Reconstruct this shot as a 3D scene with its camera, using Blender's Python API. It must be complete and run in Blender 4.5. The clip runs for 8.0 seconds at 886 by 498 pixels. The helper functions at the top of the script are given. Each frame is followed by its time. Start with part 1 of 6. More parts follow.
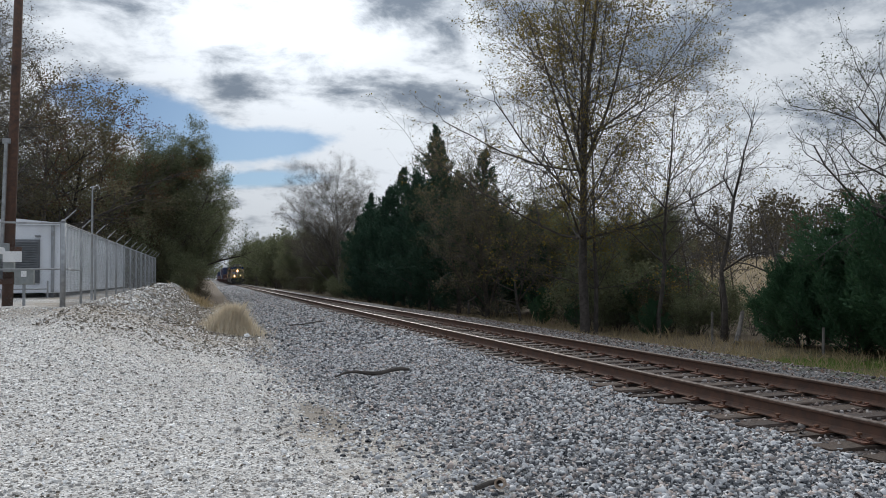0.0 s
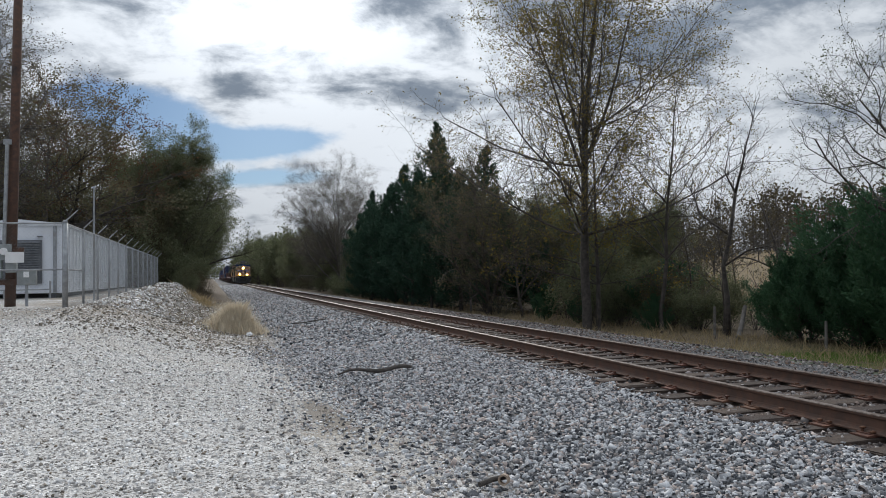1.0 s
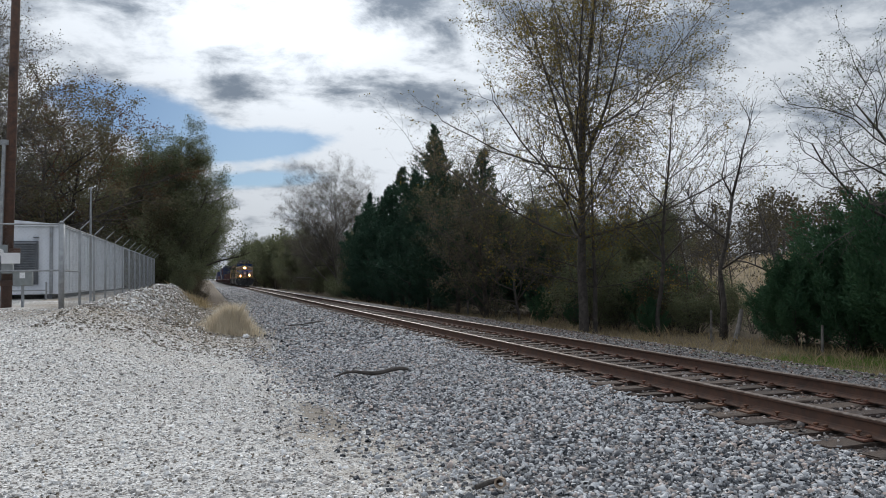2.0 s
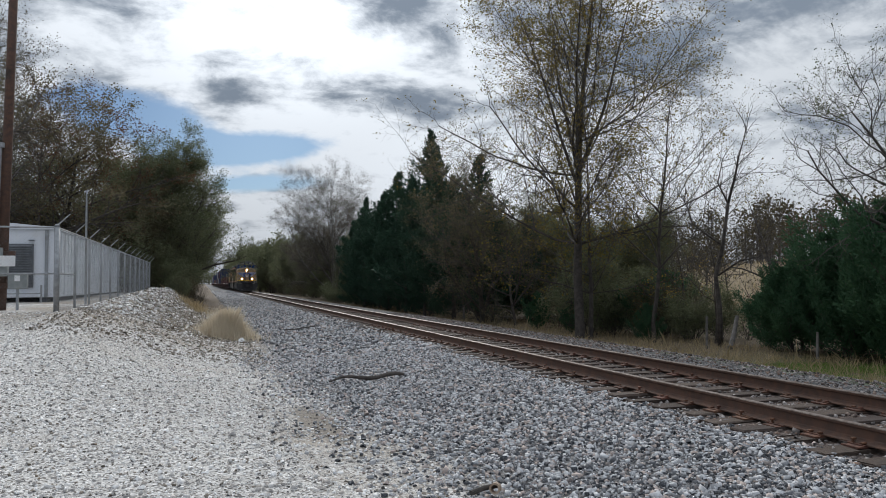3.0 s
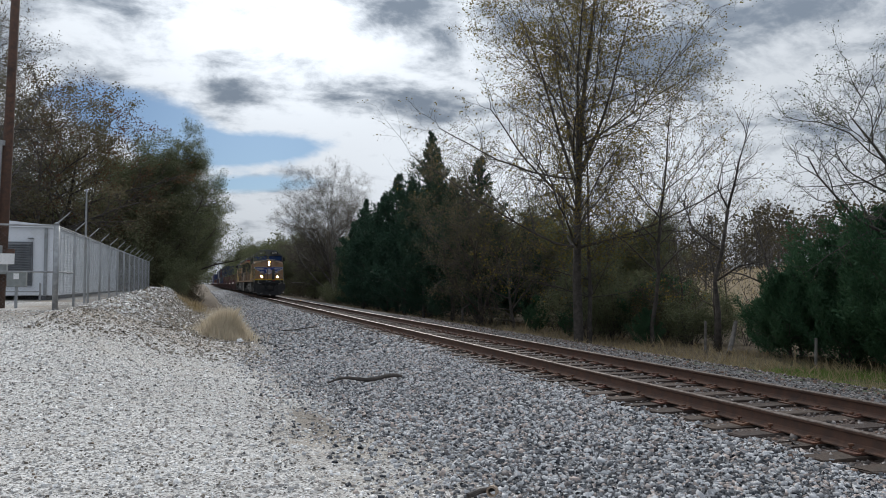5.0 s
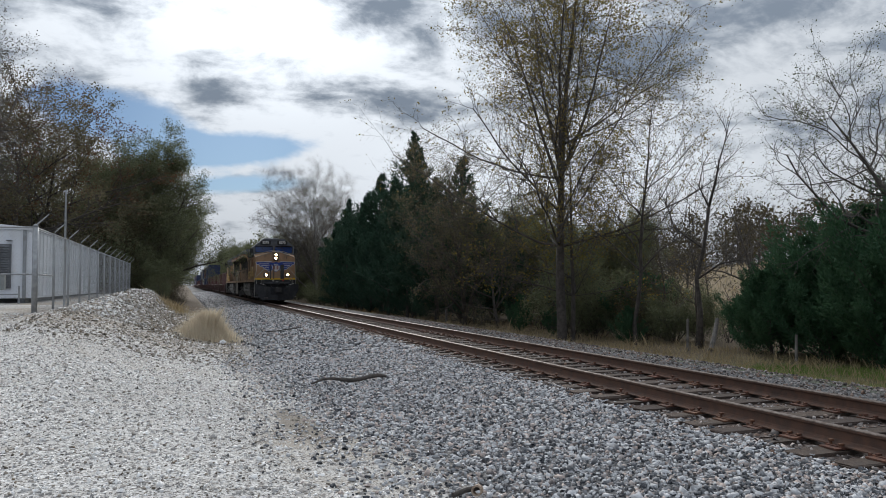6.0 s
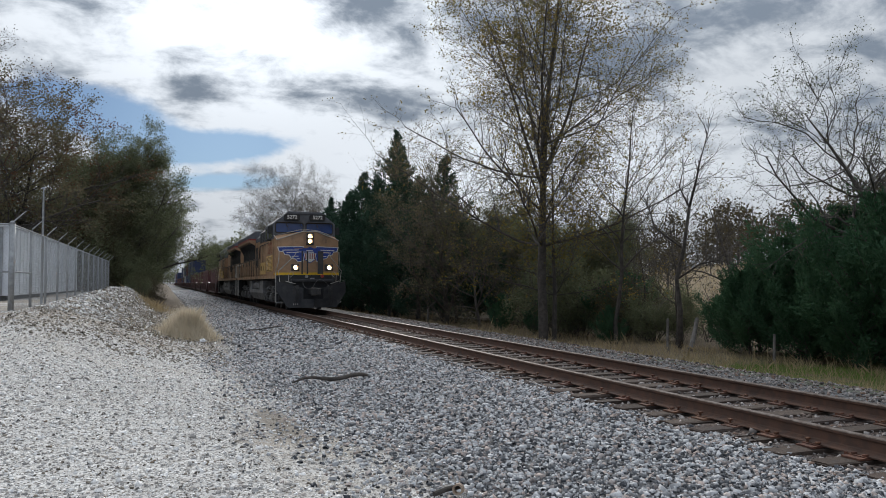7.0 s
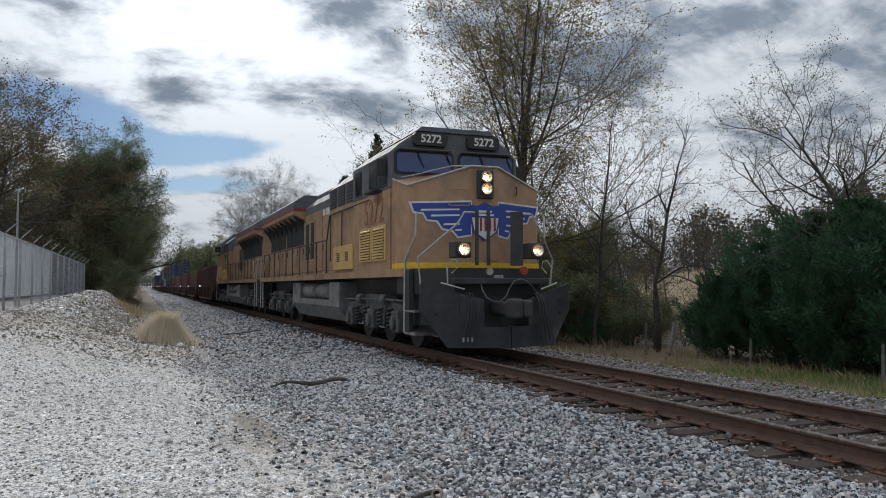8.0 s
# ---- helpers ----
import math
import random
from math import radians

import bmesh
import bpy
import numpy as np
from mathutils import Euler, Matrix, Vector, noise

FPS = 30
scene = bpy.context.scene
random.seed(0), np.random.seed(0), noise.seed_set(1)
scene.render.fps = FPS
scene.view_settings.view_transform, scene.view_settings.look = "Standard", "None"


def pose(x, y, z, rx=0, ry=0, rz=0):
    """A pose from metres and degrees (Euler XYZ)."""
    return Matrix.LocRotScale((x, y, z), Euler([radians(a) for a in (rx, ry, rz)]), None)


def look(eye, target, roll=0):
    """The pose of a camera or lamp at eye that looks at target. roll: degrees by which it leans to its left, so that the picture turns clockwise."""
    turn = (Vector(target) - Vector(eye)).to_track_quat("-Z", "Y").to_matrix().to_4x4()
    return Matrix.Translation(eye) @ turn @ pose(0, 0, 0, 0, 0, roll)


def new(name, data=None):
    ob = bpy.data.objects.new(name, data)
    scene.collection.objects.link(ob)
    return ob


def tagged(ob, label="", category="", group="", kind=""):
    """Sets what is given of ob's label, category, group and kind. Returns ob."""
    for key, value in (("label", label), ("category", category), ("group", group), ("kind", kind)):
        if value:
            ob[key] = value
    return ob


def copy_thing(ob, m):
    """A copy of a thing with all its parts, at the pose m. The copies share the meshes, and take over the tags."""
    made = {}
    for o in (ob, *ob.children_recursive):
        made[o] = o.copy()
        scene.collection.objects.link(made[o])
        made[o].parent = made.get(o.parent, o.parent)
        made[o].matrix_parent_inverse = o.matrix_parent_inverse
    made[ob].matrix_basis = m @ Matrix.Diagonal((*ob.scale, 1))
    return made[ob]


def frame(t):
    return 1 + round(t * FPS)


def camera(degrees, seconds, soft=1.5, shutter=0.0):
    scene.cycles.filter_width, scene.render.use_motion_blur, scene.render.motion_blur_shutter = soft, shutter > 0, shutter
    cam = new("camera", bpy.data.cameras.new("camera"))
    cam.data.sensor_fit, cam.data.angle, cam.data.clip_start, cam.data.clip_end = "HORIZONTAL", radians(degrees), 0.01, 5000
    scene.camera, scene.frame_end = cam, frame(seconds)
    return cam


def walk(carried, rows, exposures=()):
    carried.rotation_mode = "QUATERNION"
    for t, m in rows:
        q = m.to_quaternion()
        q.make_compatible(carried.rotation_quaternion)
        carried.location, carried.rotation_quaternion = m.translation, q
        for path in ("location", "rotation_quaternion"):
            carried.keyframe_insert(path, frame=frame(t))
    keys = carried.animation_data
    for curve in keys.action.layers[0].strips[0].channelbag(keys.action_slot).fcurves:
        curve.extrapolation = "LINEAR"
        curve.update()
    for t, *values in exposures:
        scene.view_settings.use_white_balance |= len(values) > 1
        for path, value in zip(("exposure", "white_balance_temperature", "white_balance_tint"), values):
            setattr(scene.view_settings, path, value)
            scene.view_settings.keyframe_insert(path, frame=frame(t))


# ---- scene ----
cam = camera(60.08, 8.0, 0.9)

# camera: stands beside the track, turned by hand; y runs along the track, rail tops at RT
EYE = (0.0, 0.0, 1.5)
TURNS = (
    (0.0, -16.94, 2.09, -0.54), (0.5, -16.89, 1.99, -0.79), (1.0, -16.81, 1.87, -1.03), (1.5, -16.83, 1.93, -1.08), (1.7, -16.87, 1.95, -0.96), (2.8, -17.30, 2.42, -0.58),
    (3.0, -17.31, 2.43, -0.52), (3.5, -17.06, 2.48, 0.21), (4.0, -16.95, 2.90, 0.75), (4.2, -17.03, 2.88, 0.73), (5.3, -17.54, 2.53, -0.20), (5.5, -17.81, 2.63, -0.27),
    (6.0, -18.59, 2.57, -0.35), (6.5, -19.09, 2.41, -0.32), (7.0, -19.93, 2.49, -0.15), (7.5, -20.81, 2.60, -0.08),
    (8.0, -21.43, 2.80, -0.02),
)


def aim(yaw, pitch, roll):
    return pose(*EYE, 0, 0, yaw) @ pose(0, 0, 0, 90 + pitch, 0, 0) @ pose(0, 0, 0, 0, 0, roll)


walk(cam, [(t, aim(yaw, pitch, roll)) for t, yaw, pitch, roll in TURNS], ((0.0, 0.04, 6260, 9), (8.0, 0.04, 6260, 9)))

RT = 0.2            # rail tops
XC = 6.345          # track centre
RAIL_GAP = 1.505    # between the rail heads' centres
FRONT_END = 13.155  # the lamps of the leading engine at the end of the clip
SPEED = 21.85


# ---- sky and sun ----
SUN_AZ, SUN_EL = 5.0, 19.0


def direction(az, el):
    a, e = radians(az), radians(el)
    return Vector((math.sin(a) * math.cos(e), math.cos(a) * math.cos(e), math.sin(e)))


class Nodes:
    """A short way to write node trees."""

    def __init__(self, tree):
        self.tree = tree

    def make(self, kind, inputs=None, **props):
        node = self.tree.nodes.new(kind)
        for key, value in props.items():
            setattr(node, key, value)
        for key, value in (inputs or {}).items():
            if isinstance(value, bpy.types.NodeSocket):
                self.tree.links.new(value, node.inputs[key])
            else:
                node.inputs[key].default_value = value
        return node

    def math(self, op, a, b=0.0, clamp=False):
        return self.make("ShaderNodeMath", {0: a, 1: b}, operation=op, use_clamp=clamp).outputs[0]

    def vec(self, op, a, b=(0, 0, 0)):
        return self.make("ShaderNodeVectorMath", {0: a, 1: b}, operation=op)

    def noise(self, vector, scale, detail=4.0, rough=0.55, distortion=0.0):
        return self.make("ShaderNodeTexNoise", {"Vector": vector, "Scale": scale, "Detail": detail, "Roughness": rough, "Distortion": distortion}).outputs[0]

    def ramp(self, value, a, b, lo=0.0, hi=1.0, smooth=True):
        return self.make("ShaderNodeMapRange", {0: value, 1: a, 2: b, 3: lo, 4: hi}, interpolation_type="SMOOTHSTEP" if smooth else "LINEAR").outputs[0]

    def mix(self, fac, a, b):
        node = self.tree.nodes.new("ShaderNodeMix")
        node.data_type = "RGBA"
        for index, value in ((0, fac), (6, a), (7, b)):
            if isinstance(value, bpy.types.NodeSocket):
                self.tree.links.new(value, node.inputs[index])
            else:
                node.inputs[index].default_value = value if index == 0 or len(value) == 4 else (*value, 1)
        return node.outputs[2]


def build_sky():
    world = bpy.data.worlds.new("sky")
    scene.world = world
    world.use_nodes = True
    world.node_tree.nodes.clear()
    n = Nodes(world.node_tree)
    sky = n.make("ShaderNodeTexSky", sky_type="NISHITA", sun_disc=False, sun_elevation=radians(SUN_EL), sun_rotation=radians(SUN_AZ), air_density=1.0, dust_density=0.6, ozone_density=2.0).outputs[0]
    way = n.make("ShaderNodeTexCoord").outputs["Generated"]
    split = n.make("ShaderNodeSeparateXYZ", {0: way})
    up = n.math("ADD", n.math("MAXIMUM", split.outputs[2], 0.0), 0.30)
    flat = n.make("ShaderNodeCombineXYZ", {0: n.math("DIVIDE", split.outputs[0], up), 1: n.math("DIVIDE", split.outputs[1], up), 2: 0.0}).outputs[0]
    big = n.noise(n.vec("ADD", flat, (3.1, 1.7, 0)).outputs[0], 3.4, 11.0, 0.60, 0.15)
    fine = n.noise(n.vec("ADD", flat, (7.3, 2.2, 1.0)).outputs[0], 9.0, 9.0, 0.62, 0.1)

    def patch(az, el, wide, high, tilt=0.0):
        # 1 in the middle of a soft oval of the sky
        d = direction(az, el)
        right = Vector((math.cos(radians(az)), -math.sin(radians(az)), 0))
        top = right.cross(d)
        c, s = math.cos(radians(tilt)), math.sin(radians(tilt))
        right, top = right * c + top * s, top * c - right * s
        u = n.vec("DOT_PRODUCT", way, tuple(right)).outputs["Value"]
        v = n.vec("DOT_PRODUCT", way, tuple(top)).outputs["Value"]
        u0, v0 = right.dot(d), top.dot(d)
        u = n.math("DIVIDE", n.math("SUBTRACT", u, u0), math.sin(radians(wide)))
        v = n.math("DIVIDE", n.math("SUBTRACT", v, v0), math.sin(radians(high)))
        r = n.math("ADD", n.math("MULTIPLY", u, u), n.math("MULTIPLY", v, v))
        ahead = n.math("GREATER_THAN", n.vec("DOT_PRODUCT", way, tuple(d)).outputs["Value"], 0.0)
        return n.math("MULTIPLY", n.math("POWER", 2.718, n.math("MULTIPLY", r, -1.0)), ahead)

    wobble = n.math("MULTIPLY", n.math("SUBTRACT", fine, 0.5), 1.5)
    mid = n.noise(n.vec("ADD", n.vec("MULTIPLY", flat, (1.0, 1.25, 1.0)).outputs[0], (1.9, 5.2, 2.0)).outputs[0], 6.0, 10.0, 0.60, 0.35)
    # thickness of the cloud: thick is grey, thin is bright, none is blue
    thick = n.math("ADD", n.math("MULTIPLY", n.math("SUBTRACT", big, 0.5), 3.4), n.math("ADD", n.math("ADD", 0.46, n.math("MULTIPLY", n.math("SUBTRACT", mid, 0.5), 2.7)), n.math("MULTIPLY", wobble, 0.8)))
    for az, el, wide, high, tilt, weight in CLOUDS:
        thick = n.math("ADD", thick, n.math("MULTIPLY", patch(az, el, wide, high, tilt), weight))
    gap = n.math("ADD", 0.0, n.math("MULTIPLY", wobble, 0.5))
    for az, el, wide, high, tilt, weight in BLUE_GAPS:
        gap = n.math("ADD", gap, n.math("MULTIPLY", patch(az, el, wide, high, tilt), weight))
    gap = n.ramp(gap, 0.35, 0.8)
    glow = n.math("ADD", patch(*SUN_HERE, 34, 24), n.math("ADD", n.math("MULTIPLY", patch(*SUN_HERE, 11, 7), 1.2), n.math("MULTIPLY", patch(27.0, 7.5, 14, 3.5), 1.3)))
    # an overcast sky grows brighter towards the zenith
    rise = n.math("ADD", 0.78, n.math("MULTIPLY", n.math("MAXIMUM", split.outputs[2], 0.0), 1.25))
    bright = n.math("ADD", 5.7, n.math("MULTIPLY", glow, 2.0))
    grey = n.ramp(thick, 0.10, 1.40)
    white = n.vec("SCALE", (0.965, 1.0, 1.045))
    n.tree.links.new(bright, white.inputs["Scale"])
    cloud = n.mix(grey, white.outputs[0], (1.95, 2.3, 2.8))
    lifted = n.vec("SCALE", cloud)
    n.tree.links.new(rise, lifted.inputs["Scale"])
    cloud = lifted.outputs[0]
    colour = n.mix(gap, cloud, n.vec("MULTIPLY", sky, (0.17, 0.26, 0.41)).outputs[0])
    # below the horizon: plain ground light
    colour = n.mix(n.ramp(split.outputs[2], -0.04, 0.0), (0.9, 0.85, 0.75), colour)
    back = n.make("ShaderNodeBackground", {0: colour, 1: 0.1})
    out = n.make("ShaderNodeOutputWorld", {0: back.outputs[0]})
    return out


SUN_HERE = (6.0, 19.0)
# azimuth from the track's line, elevation, half width, half height, tilt, weight
CLOUDS = (
    (5.5, 17.8, 7.5, 3.2, 0, -0.72), (9.5, 13.5, 13, 1.6, -3, 0.6), (-9, 20.0, 10, 3.0, 0, 0.3), (16, 20.5, 5, 2.2, 8, 0.45), (2, 21.5, 6, 1.2, 0, 0.3),
    (38, 18, 11, 6.0, 0, 0.55), (24, 7, 15, 3.0, 0, -0.85), (37, 13, 9, 1.6, 6, -0.35), (9.5, 9.5, 8, 1.3, 4, -0.55), (40, 7, 8, 2.0, 0, -0.3),
)
BLUE_GAPS = ((-5.0, 11.6, 5.5, 1.9, -8, 1.25), (3.0, 9.6, 6.5, 1.2, 6, 1.2), (4, 7.2, 6, 0.8, 4, 0.85), (-60, 30, 25, 8, 0, 0.8), (150, 35, 40, 10, 0, 0.8), (200, 13, 34, 9, 0, 1.3))
build_sky()

sun_data = bpy.data.lights.new("sun", "SUN")
sun_data.energy, sun_data.angle, sun_data.color = 2.2, radians(8), (1.0, 0.95, 0.88)
sun = new("sun", sun_data)
sun.matrix_world = look((0, 0, 30), Vector((0, 0, 30)) - direction(SUN_AZ, SUN_EL + 3))


# ---- materials ----
def material(name, colour, rough=0.6, metal=0.0, second=None, scale=6.0, mix=0.5, bump=0.0, bump_scale=40.0, stain=None, stain_scale=1.2, stain_at=(0.55, 0.75), island=0.0, per_object=0.0, spec=0.5):
    """Paint, wood, metal and the like: a base with grain, broad stains and fine relief."""
    m = bpy.data.materials.new(name)
    m.use_nodes = True
    n = Nodes(m.node_tree)
    bsdf = m.node_tree.nodes["Principled BSDF"]
    where = n.make("ShaderNodeTexCoord").outputs["Object"]
    col = (*colour, 1)
    grain = n.noise(where, scale, 6.0, 0.62)
    if second:
        col = n.mix(n.math("MULTIPLY", n.ramp(grain, 0.35, 0.65), mix * 2, True), colour, second)
    if stain:
        col = n.mix(n.ramp(n.noise(where, stain_scale, 5.0, 0.65, 0.4), *stain_at), col, stain)
    if island or per_object:
        random_value = n.make("ShaderNodeNewGeometry").outputs["Random Per Island"] if island else n.make("ShaderNodeObjectInfo").outputs["Random"]
        amount = island or per_object
        hsv = n.make("ShaderNodeHueSaturation", {"Color": col, "Hue": n.ramp(n.math("FRACT", n.math("MULTIPLY", random_value, 7.3)), 0, 1, 0.5 - 0.03 * amount, 0.5 + 0.03 * amount, False), "Value": n.ramp(random_value, 0, 1, 1 - amount, 1 + amount, False)})
        col = hsv.outputs[0]
    if isinstance(col, tuple):
        bsdf.inputs["Base Color"].default_value = col
    else:
        n.tree.links.new(col, bsdf.inputs["Base Color"])
    bsdf.inputs["Metallic"].default_value = metal
    bsdf.inputs["Specular IOR Level"].default_value = spec
    n.tree.links.new(n.ramp(grain, 0.3, 0.7, max(0.02, rough - 0.1), min(1, rough + 0.12)), bsdf.inputs["Roughness"])
    if bump:
        b = n.make("ShaderNodeBump", {"Strength": min(1.0, bump * 4), "Distance": bump * 0.05, "Height": n.noise(where, bump_scale, 5.0, 0.65)})
        n.tree.links.new(b.outputs[0], bsdf.inputs["Normal"])
    return m


def glow_material(name, colour, strength):
    m = bpy.data.materials.new(name)
    m.use_nodes = True
    b = m.node_tree.nodes["Principled BSDF"]
    b.inputs["Base Color"].default_value = (*colour, 1)
    b.inputs["Emission Color"].default_value = (*colour, 1)
    b.inputs["Emission Strength"].default_value = strength
    return m


def ground_material():
    """Earth and dry grass, crushed limestone on the left of the track, grey ballast under it."""
    m = bpy.data.materials.new("ground_cover")
    m.use_nodes = True
    n = Nodes(m.node_tree)
    bsdf = m.node_tree.nodes["Principled BSDF"]
    where = n.make("ShaderNodeNewGeometry").outputs["Position"]
    s = n.make("ShaderNodeSeparateXYZ", {0: where})
    x, y = s.outputs[0], s.outputs[1]
    broad = n.noise(where, 0.35, 5.0, 0.6)
    mid = n.noise(where, 2.5, 6.0, 0.65)
    fine = n.noise(where, 28.0, 4.0, 0.7)
    cells = n.make("ShaderNodeTexVoronoi", {"Vector": where, "Scale": 34.0, "Randomness": 1.0})
    stones = n.make("ShaderNodeSeparateColor", {0: cells.outputs["Color"]}).outputs[0]
    wav = n.math("MULTIPLY", n.math("SUBTRACT", mid, 0.5), 1.3)
    edge = n.math("ADD", x, wav)
    # crushed limestone
    lime = n.mix(n.ramp(stones, 0.1, 0.95), (0.54, 0.52, 0.495), (0.90, 0.88, 0.855))
    lime = n.mix(n.ramp(fine, 0.45, 0.75), lime, (0.44, 0.42, 0.395))
    lime = n.mix(n.ramp(mid, 0.50, 0.78), lime, (0.50, 0.46, 0.42))
    lime = n.mix(n.ramp(broad, 0.52, 0.72), lime, (0.50, 0.45, 0.40))
    lime = n.mix(n.ramp(n.noise(where, 0.16, 4.0, 0.6), 0.42, 0.62, 0.0, 0.45), lime, (0.42, 0.405, 0.39))
    specks = n.make("ShaderNodeTexVoronoi", {"Vector": where, "Scale": 55.0, "Randomness": 1.0})
    dark = n.make("ShaderNodeSeparateColor", {0: specks.outputs["Color"]}).outputs[1]
    lime = n.mix(n.ramp(dark, 0.78, 0.84), lime, (0.17, 0.155, 0.14))
    lime = n.mix(n.math("MULTIPLY", n.math("MULTIPLY", n.ramp(y, 11.0, 19.0), n.ramp(broad, 0.40, 0.60)), 0.7), lime, (0.34, 0.285, 0.22))
    heap = n.math("MULTIPLY", n.ramp(edge, -3.4, -2.6), n.ramp(edge, 1.2, 0.2))
    heap = n.math("MULTIPLY", heap, n.ramp(y, 19.5, 22.5))
    lime = n.mix(n.math("MULTIPLY", heap, n.ramp(mid, 0.40, 0.60)), lime, (0.20, 0.165, 0.115))
    worn = n.math("MULTIPLY", n.ramp(edge, 0.55, 1.25), n.ramp(broad, 0.36, 0.56))
    lime = n.mix(n.math("MULTIPLY", worn, 0.6), lime, (0.36, 0.31, 0.25))
    # a darker bare patch where the yard meets the ballast
    off_x = n.math("DIVIDE", n.math("SUBTRACT", x, n.math("SUBTRACT", 1.95, n.math("MULTIPLY", y, 0.075))), 0.24)
    off_y = n.math("DIVIDE", n.math("SUBTRACT", y, 8.9), 1.3)
    dark_patch = n.math("ADD", n.math("ADD", n.math("MULTIPLY", off_x, off_x), n.math("MULTIPLY", off_y, off_y)), wav)
    lime = n.mix(n.ramp(dark_patch, 1.1, 0.5), lime, (0.27, 0.24, 0.205))
    # ballast, dirtier between the rails
    bal = n.mix(n.ramp(stones, 0.1, 0.9), (0.055, 0.055, 0.058), (0.21, 0.207, 0.207))
    soiled = n.math("MULTIPLY", n.ramp(x, XC - 1.45, XC - 0.9), n.ramp(x, XC + 1.5, XC + 0.95))
    bal = n.mix(n.math("MULTIPLY", soiled, 0.85), bal, n.mix(n.ramp(fine, 0.4, 0.65), (0.085, 0.055, 0.042), (0.20, 0.16, 0.14)))
    # earth with dead grass and some green
    earth = n.mix(n.ramp(fine, 0.35, 0.7), (0.115, 0.09, 0.062), (0.23, 0.185, 0.13))
    earth = n.mix(n.math("MULTIPLY", n.ramp(mid, 0.36, 0.56), n.ramp(y, 18.0, 12.0)), earth, (0.10, 0.13, 0.035))
    field = n.mix(n.ramp(mid, 0.35, 0.7), (0.25, 0.195, 0.12), (0.17, 0.135, 0.085))
    far = n.ramp(x, 19.0, 24.0)
    earth = n.mix(far, earth, field)
    col = n.mix(n.ramp(n.math("SUBTRACT", edge, n.ramp(y, 13.0, 5.0, 0.0, 0.75)), 1.0, 1.9), lime, bal)
    col = n.mix(n.ramp(edge, 8.7, 9.6), col, earth)
    # woods on the left and far away along the line
    left = n.ramp(n.math("ADD", n.math("MULTIPLY", wav, 2.0), y), 38.0, 46.0)
    left = n.math("MULTIPLY", left, n.math("MULTIPLY", n.ramp(edge, 1.9, 1.1), n.math("ADD", n.ramp(x, -3.4, -3.0), n.ramp(y, 49.0, 53.0), True)))
    litter = n.mix(n.ramp(fine, 0.35, 0.7), (0.085, 0.062, 0.042), (0.17, 0.125, 0.085))
    col = n.mix(left, col, litter)
    away = n.ramp(edge, -14.0, -17.0)
    col = n.mix(away, col, earth)
    n.tree.links.new(col, bsdf.inputs["Base Color"])
    bsdf.inputs["Roughness"].default_value = 0.95
    bsdf.inputs["Specular IOR Level"].default_value = 0.2
    height = n.math("ADD", n.math("MULTIPLY", cells.outputs["Distance"], -0.7), fine)
    b = n.make("ShaderNodeBump", {"Strength": 0.9, "Distance": 0.03, "Height": height})
    n.tree.links.new(b.outputs[0], bsdf.inputs["Normal"])
    return m


def stone_material(name, dark, light, warm):
    m = bpy.data.materials.new(name)
    m.use_nodes = True
    n = Nodes(m.node_tree)
    bsdf = m.node_tree.nodes["Principled BSDF"]
    where = n.make("ShaderNodeTexCoord").outputs["Object"]
    one = n.make("ShaderNodeNewGeometry").outputs["Random Per Island"]
    col = n.mix(n.ramp(one, 0.12, 0.80), dark, light)
    col = n.mix(n.ramp(n.math("FRACT", n.math("MULTIPLY", one, 13.7)), 0.72, 0.95), col, warm)
    col = n.mix(n.ramp(n.noise(where, 55.0, 5.0, 0.7), 0.45, 0.8), col, tuple(c * 0.55 for c in light))
    n.tree.links.new(col, bsdf.inputs["Base Color"])
    bsdf.inputs["Roughness"].default_value = 0.85
    bsdf.inputs["Specular IOR Level"].default_value = 0.3
    b = n.make("ShaderNodeBump", {"Strength": 0.5, "Distance": 0.004, "Height": n.noise(where, 90.0, 4.0, 0.7)})
    n.tree.links.new(b.outputs[0], bsdf.inputs["Normal"])
    return m


def leaf_material(name, colour, second, dull=0.75, through_light=0.38):
    m = bpy.data.materials.new(name)
    m.use_nodes = True
    n = Nodes(m.node_tree)
    bsdf = m.node_tree.nodes["Principled BSDF"]
    one = n.make("ShaderNodeNewGeometry").outputs["Random Per Island"]
    where = n.make("ShaderNodeTexCoord").outputs["Object"]
    col = n.mix(n.math("ADD", n.math("MULTIPLY", one, 0.6), n.math("MULTIPLY", n.ramp(n.noise(where, 0.5, 3.0), 0.35, 0.65), 0.4)), colour, second)
    n.tree.links.new(col, bsdf.inputs["Base Color"])
    bsdf.inputs["Roughness"].default_value = dull
    bsdf.inputs["Specular IOR Level"].default_value = 0.25
    thin = n.make("ShaderNodeBsdfTranslucent", {"Color": col})
    both = n.make("ShaderNodeMixShader", {0: through_light, 1: bsdf.outputs[0], 2: thin.outputs[0]})
    n.tree.links.new(both.outputs[0], m.node_tree.nodes["Material Output"].inputs[0])
    return m


